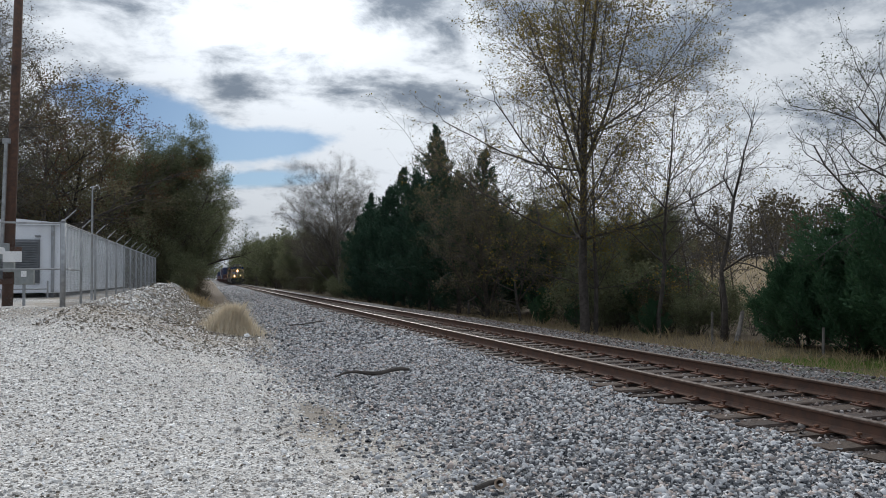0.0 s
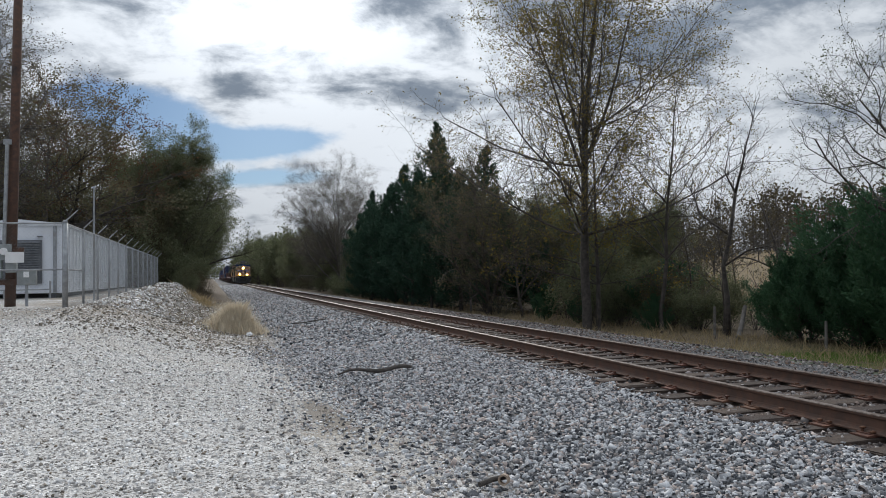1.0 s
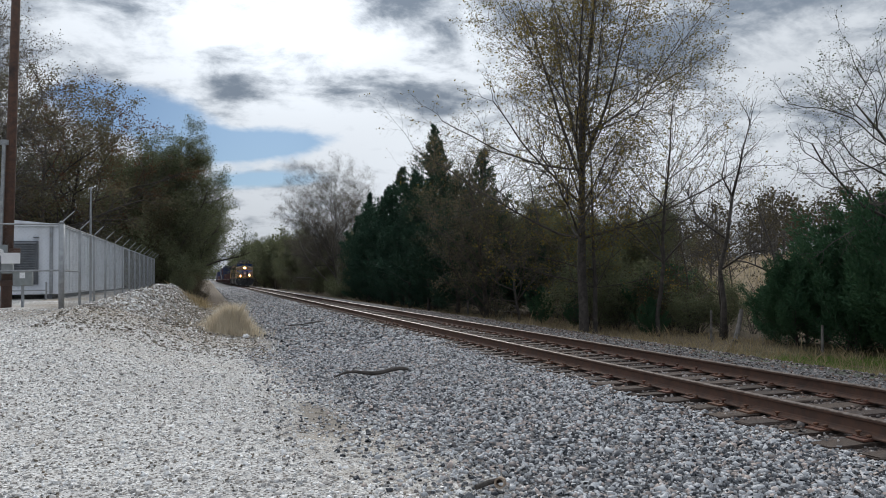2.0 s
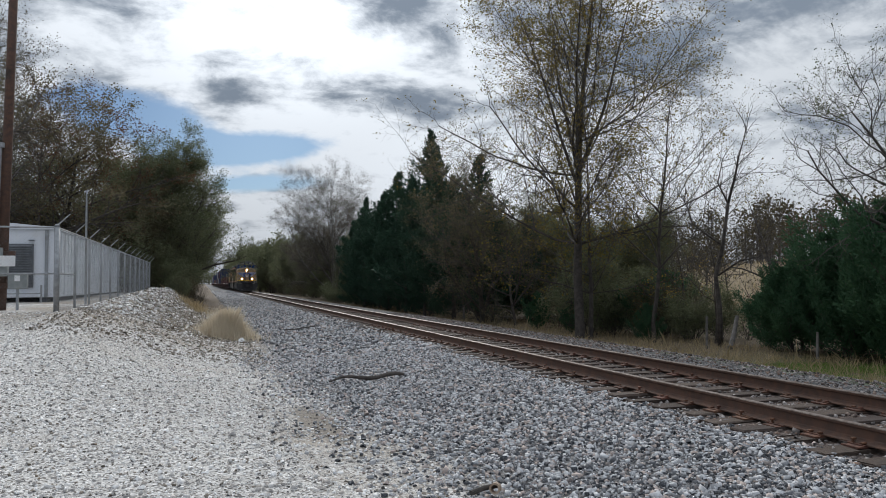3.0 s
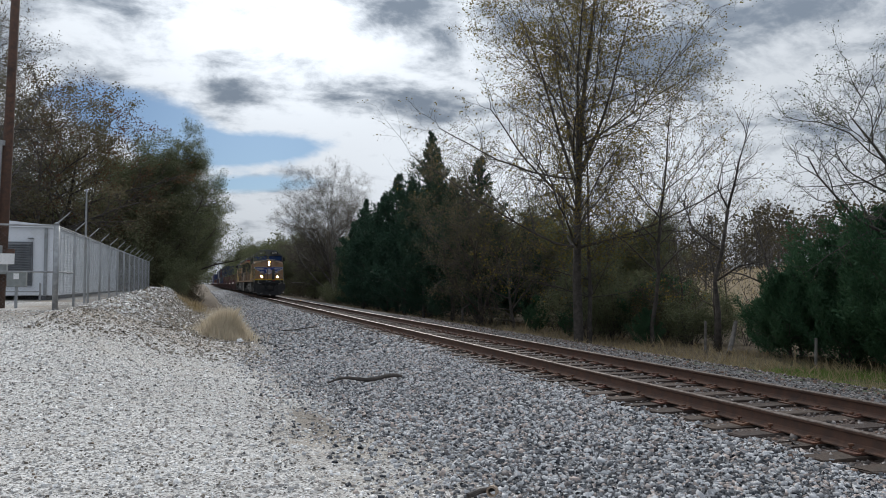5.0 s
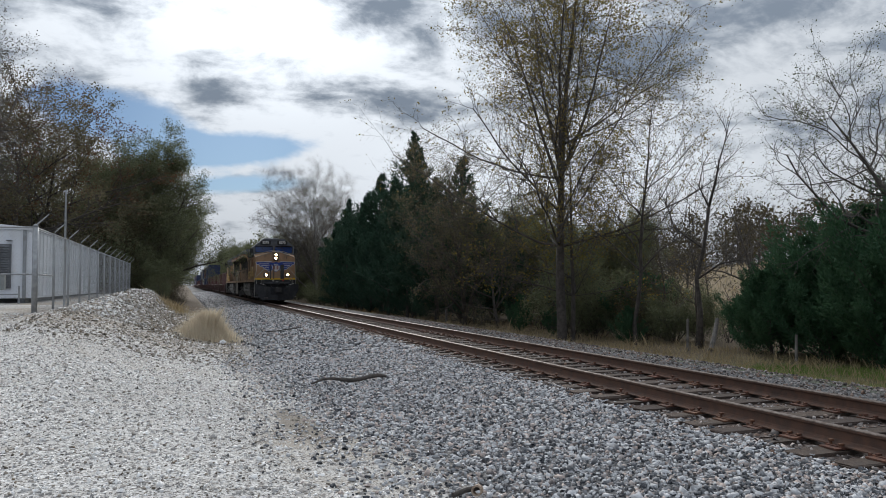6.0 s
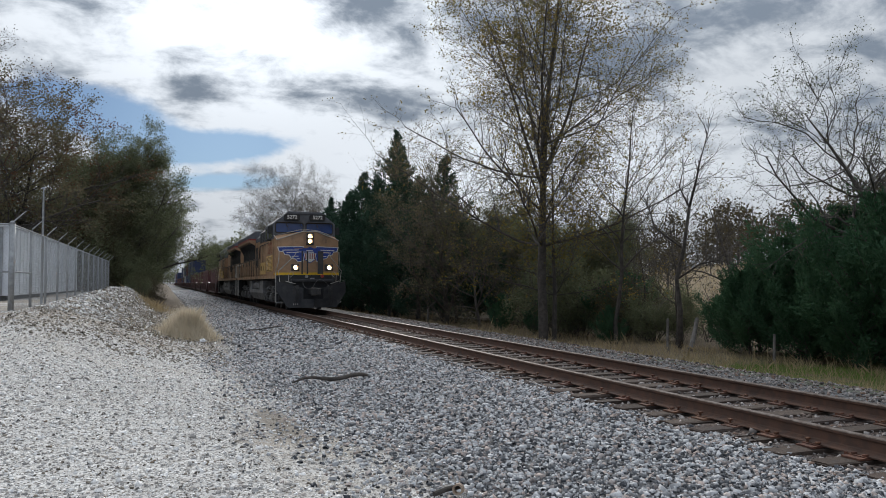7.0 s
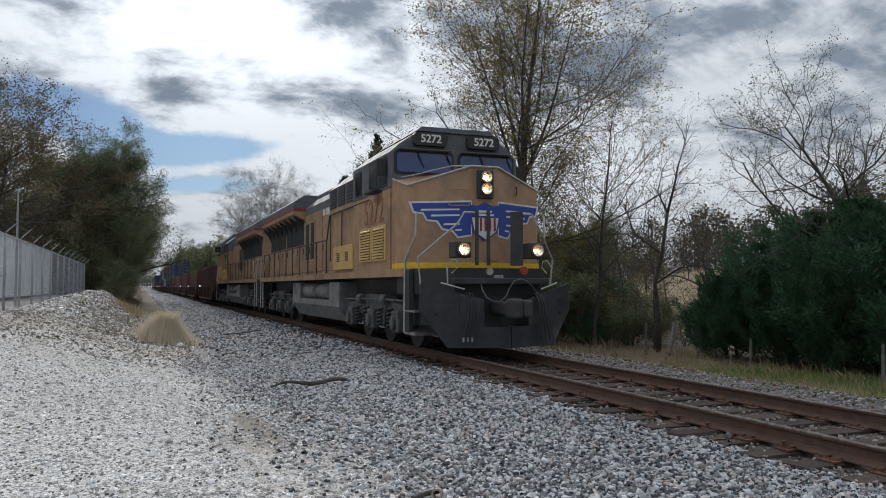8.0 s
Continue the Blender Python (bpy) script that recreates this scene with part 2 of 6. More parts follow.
GROUND = ground_material()
BALLAST = stone_material("ballast_stone", (0.038, 0.042, 0.050), (0.55, 0.555, 0.57), (0.46, 0.38, 0.34))
TRACK_STONE = stone_material("soiled_ballast", (0.06, 0.05, 0.046), (0.34, 0.31, 0.295), (0.20, 0.125, 0.09))
SOIL_STONE = stone_material("earthy_stone", (0.10, 0.085, 0.065), (0.34, 0.30, 0.25), (0.20, 0.155, 0.11))
LIMESTONE = stone_material("limestone_chips", (0.30, 0.285, 0.27), (0.90, 0.885, 0.865), (0.48, 0.43, 0.39))
RAIL_SIDE = material("rusty_rail_steel", (0.075, 0.043, 0.031), 0.8, 0.0, (0.125, 0.068, 0.046), 9.0, 0.5, 0.12, 60.0, (0.05, 0.035, 0.03), 1.5)
RAIL_HEAD = material("polished_rail_steel", (0.22, 0.185, 0.165), 0.64, 1.0, (0.13, 0.10, 0.085), 14.0)
TIE_WOOD = material("weathered_tie_wood", (0.046, 0.031, 0.024), 0.9, 0.0, (0.085, 0.06, 0.047), 14.0, 0.5, 0.25, 45.0, (0.06, 0.035, 0.025), 2.0, per_object=0.25)
PLATE_RUST = material("rusty_tie_plate", (0.13, 0.055, 0.03), 0.85, 0.0, (0.07, 0.035, 0.025), 20.0, 0.5, 0.15, 90.0, per_object=0.3)
BARK = material("grey_bark", (0.042, 0.036, 0.031), 0.95, 0.0, (0.095, 0.082, 0.072), 7.0, 0.5, 0.3, 22.0)
PALE_BARK = material("pale_bark", (0.11, 0.10, 0.09), 0.95, 0.0, (0.20, 0.185, 0.17), 6.0, 0.5, 0.3, 22.0)
TWIG = material("grey_twigs", (0.05, 0.044, 0.04), 0.95, 0.0, (0.09, 0.08, 0.073), 5.0)
# CEDAR holds the dense crowns' shade in its leaf colour, YOUNG_CEDAR less
CEDAR = leaf_material("shade_darkened_cedar", (0.022, 0.056, 0.037), (0.048, 0.092, 0.055), through_light=0.14)
YOUNG_CEDAR = leaf_material("young_cedar_green", (0.034, 0.084, 0.044), (0.072, 0.138, 0.068), through_light=0.3)
DARK_LEAF = leaf_material("dark_olive_leaves", (0.105, 0.128, 0.066), (0.190, 0.192, 0.110))
OAK_LEAF = leaf_material("late_autumn_oak_leaves", (0.13, 0.125, 0.032), (0.27, 0.19, 0.05), through_light=0.55)
OLIVE_LEAF = leaf_material("olive_brown_leaves", (0.110, 0.106, 0.056), (0.195, 0.160, 0.098))
RUST_LEAF = leaf_material("rust_brown_leaves", (0.10, 0.052, 0.030), (0.17, 0.085, 0.045))
TAN_LEAF = leaf_material("grey_tan_twig_leaves", (0.095, 0.085, 0.066), (0.16, 0.14, 0.11))
BRUSH_LEAF = leaf_material("dull_brush_leaves", (0.060, 0.055, 0.028), (0.11, 0.085, 0.045))
STRAW = leaf_material("dry_straw", (0.58, 0.50, 0.38), (0.74, 0.66, 0.52))
DEAD_GRASS = leaf_material("dead_grass", (0.30, 0.23, 0.13), (0.46, 0.37, 0.22))
GREEN_GRASS = leaf_material("green_grass", (0.10, 0.19, 0.035), (0.20, 0.28, 0.07))


# ---- mesh helpers ----
def mesh_of(name, verts, faces, mats, smooth=False):
    me = bpy.data.meshes.new(name)
    me.from_pydata(verts, [], faces)
    for m in mats if isinstance(mats, (list, tuple)) else (mats,):
        me.materials.append(m)
    if smooth:
        me.polygons.foreach_set("use_smooth", [True] * len(me.polygons))
    me.update()
    return me


def part(name, bm, mat, parent=None, label="", smooth=False):
    """Links a bmesh as one mesh object, under a thing or a part."""
    me = bpy.data.meshes.new(name)
    bmesh.ops.recalc_face_normals(bm, faces=bm.faces[:])
    bm.to_mesh(me)
    bm.free()
    me.materials.append(mat)
    if smooth:
        me.polygons.foreach_set("use_smooth", [True] * len(me.polygons))
    ob = new(name, me)
    ob.parent = parent
    return tagged(ob, label)


def shared(name, me, parent, m, label=""):
    ob = new(name, me)
    ob.parent = parent
    ob.matrix_basis = m
    return tagged(ob, label)


def thing(name, label, category, group="", kind="", at=None):
    ob = new(name)
    ob.empty_display_size = 0.3
    if at is not None:
        ob.matrix_basis = at
    return tagged(ob, label, category, group, kind)


def box(bm, x0, x1, y0, y1, z0, z1, bevel=0.0):
    made = bmesh.ops.create_cube(bm, size=1.0, matrix=Matrix.LocRotScale(((x0 + x1) / 2, (y0 + y1) / 2, (z0 + z1) / 2), None, (x1 - x0, y1 - y0, z1 - z0)))
    if bevel:
        edges = list({e for v in made["verts"] for e in v.link_edges})
        bmesh.ops.bevel(bm, geom=edges, offset=bevel, segments=2, affect="EDGES", profile=0.5)


def solid(bm, low, high):
    """A solid between two rings of the same number of points."""
    a, b = [bm.verts.new(p) for p in low], [bm.verts.new(p) for p in high]
    bm.faces.new(a[::-1]), bm.faces.new(b)
    for i in range(len(a)):
        j = (i + 1) % len(a)
        bm.faces.new((a[i], a[j], b[j], b[i]))


def prism(bm, outline, axis, lo, hi):
    """outline in the two other axes, drawn out along axis from lo to hi."""
    def place(u, v, w):
        return {"x": (w, u, v), "y": (u, w, v), "z": (u, v, w)}[axis]
    solid(bm, [place(u, v, lo) for u, v in outline], [place(u, v, hi) for u, v in outline])


def tube(bm, points, radius, sides=6):
    pts = [Vector(p) for p in points]
    rings = []
    for i, p in enumerate(pts):
        d = (pts[min(i + 1, len(pts) - 1)] - pts[max(i - 1, 0)]).normalized()
        ref = Vector((0, 0, 1)) if abs(d.z) < 0.9 else Vector((1, 0, 0))
        u = d.cross(ref).normalized()
        v = d.cross(u)
        r = radius[i] if isinstance(radius, (list, tuple)) else radius
        rings.append([bm.verts.new(p + (u * math.cos(a) + v * math.sin(a)) * r) for a in (2 * math.pi * k / sides for k in range(sides))])
    for a, b in zip(rings, rings[1:]):
        for k in range(sides):
            bm.faces.new((a[k], a[(k + 1) % sides], b[(k + 1) % sides], b[k]))
    bm.faces.new(rings[0][::-1]), bm.faces.new(rings[-1])


def disc(bm, centre, axis, radius, depth, sides=20, small=None):
    """A round block whose middle is at centre, along axis."""
    turn = Vector((0, 0, 1)).rotation_difference(Vector(axis)).to_matrix().to_4x4()
    bmesh.ops.create_cone(bm, cap_ends=True, segments=sides, radius1=radius, radius2=radius if small is None else small, depth=depth, matrix=Matrix.Translation(centre) @ turn)


# ---- the lie of the land ----
def ease(v, a, b):
    t = min(1.0, max(0.0, (v - a) / (b - a)))
    return t * t * (3 - 2 * t)


def rough(x, y, size):
    return noise.noise(Vector((x / size, y / size, 0.37)))


def land(x, y):
    z = -0.014
    if x < XC:
        d = XC - x
        z -= 0.12 * ease(d, 1.5, 3.6) - 0.12 * ease(d, 4.6, 6.0)
        pad = ease(y, 5.0, 19.0) * ease(x, 0.8, -3.0)
        z += 0.9 * pad + 0.10 * ease(y, 19.0, 50.0) * ease(x, 0.8, -3.0)
        # heaped stone along the fence
        ridge = math.exp(-((x + 1.75 + 0.25 * rough(y, 3.0, 4.0)) / 0.85) ** 2) * ease(y, 19.5, 26.0) * ease(y, 50.0, 44.0)
        z += ridge * (0.62 + 0.28 * rough(x, y, 2.2)) * 0.75
        z += 0.02 * rough(x, y, 1.3) + 0.012 * rough(x, y, 0.5)
        # a shallow rut
        z -= 0.05 * math.exp(-((x - 1.25 - 0.25 * math.sin(y * 0.6)) / 0.22) ** 2) * ease(y, 5.5, 7.5) * ease(y, 11.0, 9.0)
        if x < -16:
            z -= 0.3 * ease(x, -16.0, -24.0)
    else:
        d = x - XC
        z -= 0.42 * ease(d, 2.7, 4.9)
        z += 0.05 * rough(x, y, 2.0) * ease(d, 3.0, 5.0)
        hill = ease(x, 20.0, 110.0) * ease(y, 190.0, 60.0)
        z += 7.0 * hill + 0.5 * hill * rough(x, y, 30.0)
    return z


def build_ground():
    def steps(stops):
        out = []
        for a, b, step in stops:
            n = max(1, round((b - a) / step))
            out += [a + (b - a) * i / n for i in range(n)]
        return out + [stops[-1][1]]
    xs = steps(((-1500, -200, 260), (-200, -30, 17), (-30, -6, 1.0), (-6, 12, 0.2), (12, 24, 0.6), (24, 130, 5), (130, 1500, 200)))
    ys = steps(((-400, -20, 60), (-20, 2, 2), (2, 30, 0.22), (30, 60, 0.6), (60, 140, 4), (140, 400, 26), (400, 2600, 300)))
    verts = [(x, y, land(x, y)) for y in ys for x in xs]
    w = len(xs)
    faces = [(j * w + i, j * w + i + 1, (j + 1) * w + i + 1, (j + 1) * w + i) for j in range(len(ys) - 1) for i in range(w - 1)]
    ob = new("ground", mesh_of("ground", verts, faces, GROUND, True))
    tagged(ob, "crushed pale limestone, grey ballast and dry grass verge", "ground", kind="structure")


build_ground()


# ---- the track ----
def rail_profile():
    return [(-0.07, 0.0), (0.07, 0.0), (0.07, 0.012), (0.018, 0.032), (0.0095, 0.05), (0.0095, 0.125), (0.034, 0.138), (0.0365, 0.155), (0.0365, 0.158),
            (-0.0365, 0.158), (-0.0365, 0.155), (-0.034, 0.138), (-0.0095, 0.125), (-0.0095, 0.05), (-0.018, 0.032), (-0.07, 0.012)]


TRACK = thing("railway_track", "single railway track of rusty rails on dark wooden ties", "railway track", kind="structure")
RAIL_Z = RT - 0.17


def build_rails():
    for x in (XC - RAIL_GAP / 2, XC + RAIL_GAP / 2):
        bm = bmesh.new()
        prism(bm, [(x + u, RAIL_Z + v) for u, v in rail_profile()], "y", -40, 900)
        rail = part("rail", bm, RAIL_SIDE, TRACK, "rust-brown steel rail")
        bm = bmesh.new()
        prism(bm, [(x + u, RAIL_Z + v) for u, v in ((-0.0365, 0.1585), (0.0365, 0.1585), (0.034, 0.166), (0.024, 0.17), (-0.024, 0.17), (-0.034, 0.166))], "y", -40, 900)
        part("rail_head", bm, RAIL_HEAD, rail, "bright worn running surface")


build_rails()


# ---- trees ----
def grow(rng, start, way, length, radius, level, spec, segs, tips):
    """Adds tapered segments of a limb and of what grows from it; tips collects places for leaves."""
    n = spec["bits"][min(level, len(spec["bits"]) - 1)]
    p, d, r = Vector(start), Vector(way).normalized(), radius
    last = level >= spec["levels"]
    end_r = radius * spec.get("taper", 0.35 if level else 0.14)
    forks = []
    for i in range(n):
        bend = spec["bend"][min(level, len(spec["bend"]) - 1)]
        d = (d + Vector((rng.gauss(0, bend), rng.gauss(0, bend), rng.gauss(0, bend) + spec["lift"][min(level, len(spec["lift"]) - 1)]))).normalized()
        q = p + d * (length / n)
        r2 = radius + (end_r - radius) * (i + 1) / n
        segs.append((p, q, r, r2, level))
        f = (i + 1) / n
        if not last and f > spec["bare"][min(level, len(spec["bare"]) - 1)]:
            forks.append((q.copy(), d.copy(), r2, f))
        if level >= spec["leafy"]:
            tips.append((q.copy(), d.copy()))
        p, r = q, r2
    if last:
        return
    kids = spec["kids"][min(level, len(spec["kids"]) - 1)]
    spread = spec["spread"][min(level, len(spec["spread"]) - 1)]
    for k in range(kids):
        q, d0, r0, f = forks[min(len(forks) - 1, int((k + rng.random()) / kids * len(forks)))]
        side = d0.orthogonal().normalized()
        side.rotate(Matrix.Rotation(k * 2.4 + rng.uniform(-0.7, 0.7), 3, d0))
        a = radians(spread * rng.uniform(0.7, 1.25))
        way2 = d0 * math.cos(a) + side * math.sin(a)
        short = (1.15 - spec.get("dome", 0.65) * f) if level == 0 else (1.05 - 0.45 * f)
        ratio = spec["ratio"][min(level, len(spec["ratio"]) - 1)]
        grow(rng, q, way2, length * ratio * short * rng.uniform(0.75, 1.2), min(r0 * 0.8, max(spec["thin"], r0 * rng.uniform(*(spec.get("limb", (0.45, 0.68)) if level == 0 else (0.45, 0.68))))), level + 1, spec, segs, tips)


def segment_mesh(segs, sides_of):
    verts, faces = [], []
    for p, q, r0, r1, level in segs:
        d = (q - p).normalized()
        u = d.orthogonal().normalized()
        v = d.cross(u)
        n = sides_of(level)
        at = len(verts)
        for c, r in ((p, r0), (q + d * r1 * 0.3, r1)):
            for k in range(n):
                a = 2 * math.pi * k / n
                verts.append(c + (u * math.cos(a) + v * math.sin(a)) * r)
        for k in range(n):
            j = (k + 1) % n
            faces.append((at + k, at + j, at + n + j, at + n + k))
    return verts, faces


def leaf_mesh(rng, places, size, slim=0.6):
    """Small bent leaves, four corners each, turned every way."""
    verts, faces = [], []
    for p in places:
        a = Vector((rng.gauss(0, 1), rng.gauss(0, 1), rng.gauss(0, 0.7))).normalized()
        b = a.orthogonal().normalized()
        b.rotate(Matrix.Rotation(rng.uniform(0, 6.28), 3, a))
        s = size * rng.uniform(0.6, 1.35)
        at = len(verts)
        verts += [p, p + a * s * 0.5 + b * s * slim * 0.5, p + a * s, p + a * s * 0.5 - b * s * slim * 0.5]
        faces.append((at, at + 1, at + 2, at + 3))
    return verts, faces


def tree(name, label, seed, spec, at, group="", category="tree"):
    rng = random.Random(seed)
    segs, tips = [], []
    for x, y, lean_x, lean_y, share in spec.get("stems", ((0, 0, 0, 0, 1.0),)):
        grow(rng, (x, y, -0.25), (lean_x, lean_y, 1), spec["height"] * share, spec["girth"] * share, 0, spec, segs, tips)
    # limbs that leave the stem low down and rise like stems themselves
    for z, lean_x, lean_y, share, girth in spec.get("leaders", ()):
        grow(rng, (0, 0, z), (lean_x, lean_y, 1), spec["height"] * share, girth, 0, dict(spec, bare=(0.22, *spec["bare"][1:]), kids=(int(spec["kids"][0] * 0.27), *spec["kids"][1:]), lift=(0.035, *spec["lift"][1:])), segs, tips)
    ob = thing(name, label, category, group, at=at)
    coarse = [s for s in segs if s[4] < 2]
    fine = [s for s in segs if s[4] >= 2]
    trunk = new("trunk", mesh_of("trunk", *segment_mesh(coarse, lambda lv: 9 if lv == 0 else 6), spec["bark"], True))
    trunk.parent = ob
    if fine:
        twigs = new("twig_work", mesh_of("twig_work", *segment_mesh(fine, lambda lv: 4 if lv == 2 else 3), spec.get("twig", TWIG)))
        twigs.parent = ob
    if spec.get("leaves"):
        places = []
        low = spec.get("leaf_from", 0.0)
        for k in range(spec["leaves"]):
            p, d = tips[int(rng.random() * len(tips))]
            if p.z < low:
                continue
            s = spec.get("leaf_spread", 0.12)
            places.append(p + Vector((rng.gauss(0, s), rng.gauss(0, s), rng.gauss(0, s))))
        crown = new("crown", mesh_of("crown", *leaf_mesh(rng, places, spec["leaf"], spec.get("slim", 0.6)), spec["leaf_mat"]))
        crown.parent = ob
    return ob


def cedar(name, label, seed, height, width, plumes, at, mat=None, skirt=0.04, group="", category="tree", spray=0.14, belly=0.25, rise=0.5):
    """A red cedar: trunk, rising limbs, each with feathery plumes of short sprays; the outline is ragged and the top a thin spire."""
    rng = random.Random(seed)
    ob = thing(name, label, category, group, at=at)
    segs = []
    p = Vector((0, 0, -0.2))
    n = 10
    spine = [p]
    for i in range(n):
        q = p + Vector((rng.gauss(0, 0.05), rng.gauss(0, 0.05), height / n + (0.2 if i == 0 else 0)))
        segs.append((p, q, 0.02 + 0.014 * height * (1 - i / n), 0.02 + 0.014 * height * (1 - (i + 1) / n), 0))
        p = q
        spine.append(p)
    count = int(22 + height * 9)
    limbs = []
    for k in range(count):
        f = skirt + (0.99 - skirt) * (k + rng.random()) / count
        a = k * 2.399 + rng.uniform(-0.6, 0.6)
        full = min(1.0, (1 - f) / (1 - belly)) ** 1.15
        lobes = 0.62 + 0.30 * math.sin(2 * a + seed) * math.sin(f * 11 + seed) + 0.55 * rng.random() ** 1.5
        reach = 0.10 + width / 2 * full * lobes
        start = spine[min(n, int(f * n))].lerp(spine[min(n, int(f * n) + 1)], f * n % 1.0)
        up = rng.uniform(rise * 0.4, rise * 1.5) + 0.6 * f
        mid = start + Vector((math.cos(a), math.sin(a), up * 0.7)) * reach * 0.55
        end = mid + Vector((math.cos(a), math.sin(a), up * 1.6)) * reach * 0.45
        segs += [(start, mid, 0.012 + reach * 0.009, 0.008 + reach * 0.005, 2), (mid, end, 0.008 + reach * 0.005, 0.004, 2)]
        limbs.append((start, mid, end, reach))
    limbs.append((spine[-3], spine[-2], spine[-1], 0.35))
    total = sum(b[3] + 0.2 for b in limbs)
    verts, faces = [], []
    for start, mid, end, reach in limbs:
        for k in range(max(4, int(plumes * (reach + 0.2) / total))):
            f = rng.random() ** 0.6
            c = start.lerp(mid, f * 2) if f < 0.5 else mid.lerp(end, f * 2 - 1)
            d = ((end - start).normalized() * 0.8 + Vector((rng.gauss(0, 0.55), rng.gauss(0, 0.55), rng.gauss(0.45, 0.4)))).normalized()
            length = (0.10 + 0.30 * reach) * rng.uniform(0.5, 1.25) * (1.15 - 0.5 * f)
            for j in range(5):
                g = (j + rng.random()) / 5
                e = c + d * length * g + Vector((rng.gauss(0, 1), rng.gauss(0, 1), rng.gauss(0, 1))) * 0.055 * (1.2 - g) * (0.5 + reach * 0.5)
                w = (d + Vector((rng.gauss(0, 0.45), rng.gauss(0, 0.45), rng.gauss(0, 0.45)))).normalized()
                u = w.orthogonal().normalized()
                u.rotate(Matrix.Rotation(rng.uniform(0, 6.28), 3, w))
                z = spray * rng.uniform(0.6, 1.4)
                at_v = len(verts)
                verts += [e - u * z * 0.10, e + w * z * 0.5 - u * z * 0.17, e + w * z * 1.15, e + w * z * 0.5 + u * z * 0.17, e + u * z * 0.10]
                faces.append((at_v, at_v + 1, at_v + 2, at_v + 3, at_v + 4))
    trunk = new("trunk", mesh_of("trunk", *segment_mesh(segs, lambda lv: 7 if lv == 0 else 3), BARK, True))
    trunk.parent = ob
    crown = new("crown", mesh_of("crown", verts, faces, mat or CEDAR))
    crown.parent = ob
    return ob


def spot(x, y, turn=0.0, size=1.0, sink=0.0):
    return pose(x, y, land(x, y) - sink, 0, 0, turn) @ Matrix.Diagonal((size, size, size, 1))


OAK = dict(height=13.5, girth=0.165, limb=(0.22, 0.40), levels=4, bits=(12, 9, 6, 4, 3), bend=(0.03, 0.09, 0.13, 0.18, 0.2), lift=(0.0, 0.045, 0.025, 0.01, 0.0), bare=(0.17, 0.12, 0.12, 0.1), kids=(46, 11, 7, 5), spread=(64, 46, 46, 48), dome=0.50,
           leaders=((5.0, -0.48, 0.1, 0.46, 0.062), (5.4, 0.46, -0.2, 0.48, 0.065), (5.9, 0.05, 0.45, 0.44, 0.06), (6.2, -0.30, -0.32, 0.44, 0.06), (6.8, 0.36, 0.15, 0.40, 0.055)),
           ratio=(0.43, 0.44, 0.48, 0.52), thin=0.0055, leafy=3, leaves=46000, leaf=0.072, leaf_spread=0.06, leaf_mat=OAK_LEAF, bark=BARK, twig=TWIG, stems=((0, 0, -0.01, 0.0, 1.0), (0.38, -0.1, 0.03, 0.02, 0.52)))
BARE = dict(height=9.0, girth=0.15, limb=(0.36, 0.58), levels=4, bits=(9, 8, 6, 4, 3), bend=(0.07, 0.16, 0.20, 0.22, 0.2), lift=(0.0, 0.04, 0.03, 0.02, 0.0), bare=(0.25, 0.2, 0.15, 0.1), kids=(12, 8, 6, 4), spread=(50, 45, 45, 45),
            ratio=(0.55, 0.48, 0.45, 0.5), thin=0.006, leafy=3, leaves=1500, leaf=0.038, leaf_spread=0.05, leaf_mat=BRUSH_LEAF, bark=BARK, twig=TWIG)
LEAFY = dict(dome=0.34, height=8.0, girth=0.19, levels=3, bits=(9, 7, 5, 4), bend=(0.05, 0.12, 0.16, 0.2), lift=(0.0, 0.03, 0.03, 0.0), bare=(0.08, 0.15, 0.1), kids=(40, 11, 8), spread=(56, 46, 46),
             ratio=(0.64, 0.44, 0.5), thin=0.010, leafy=2, leaves=120000, leaf=0.105, leaf_spread=0.19, leaf_mat=DARK_LEAF, bark=BARK, twig=TWIG)


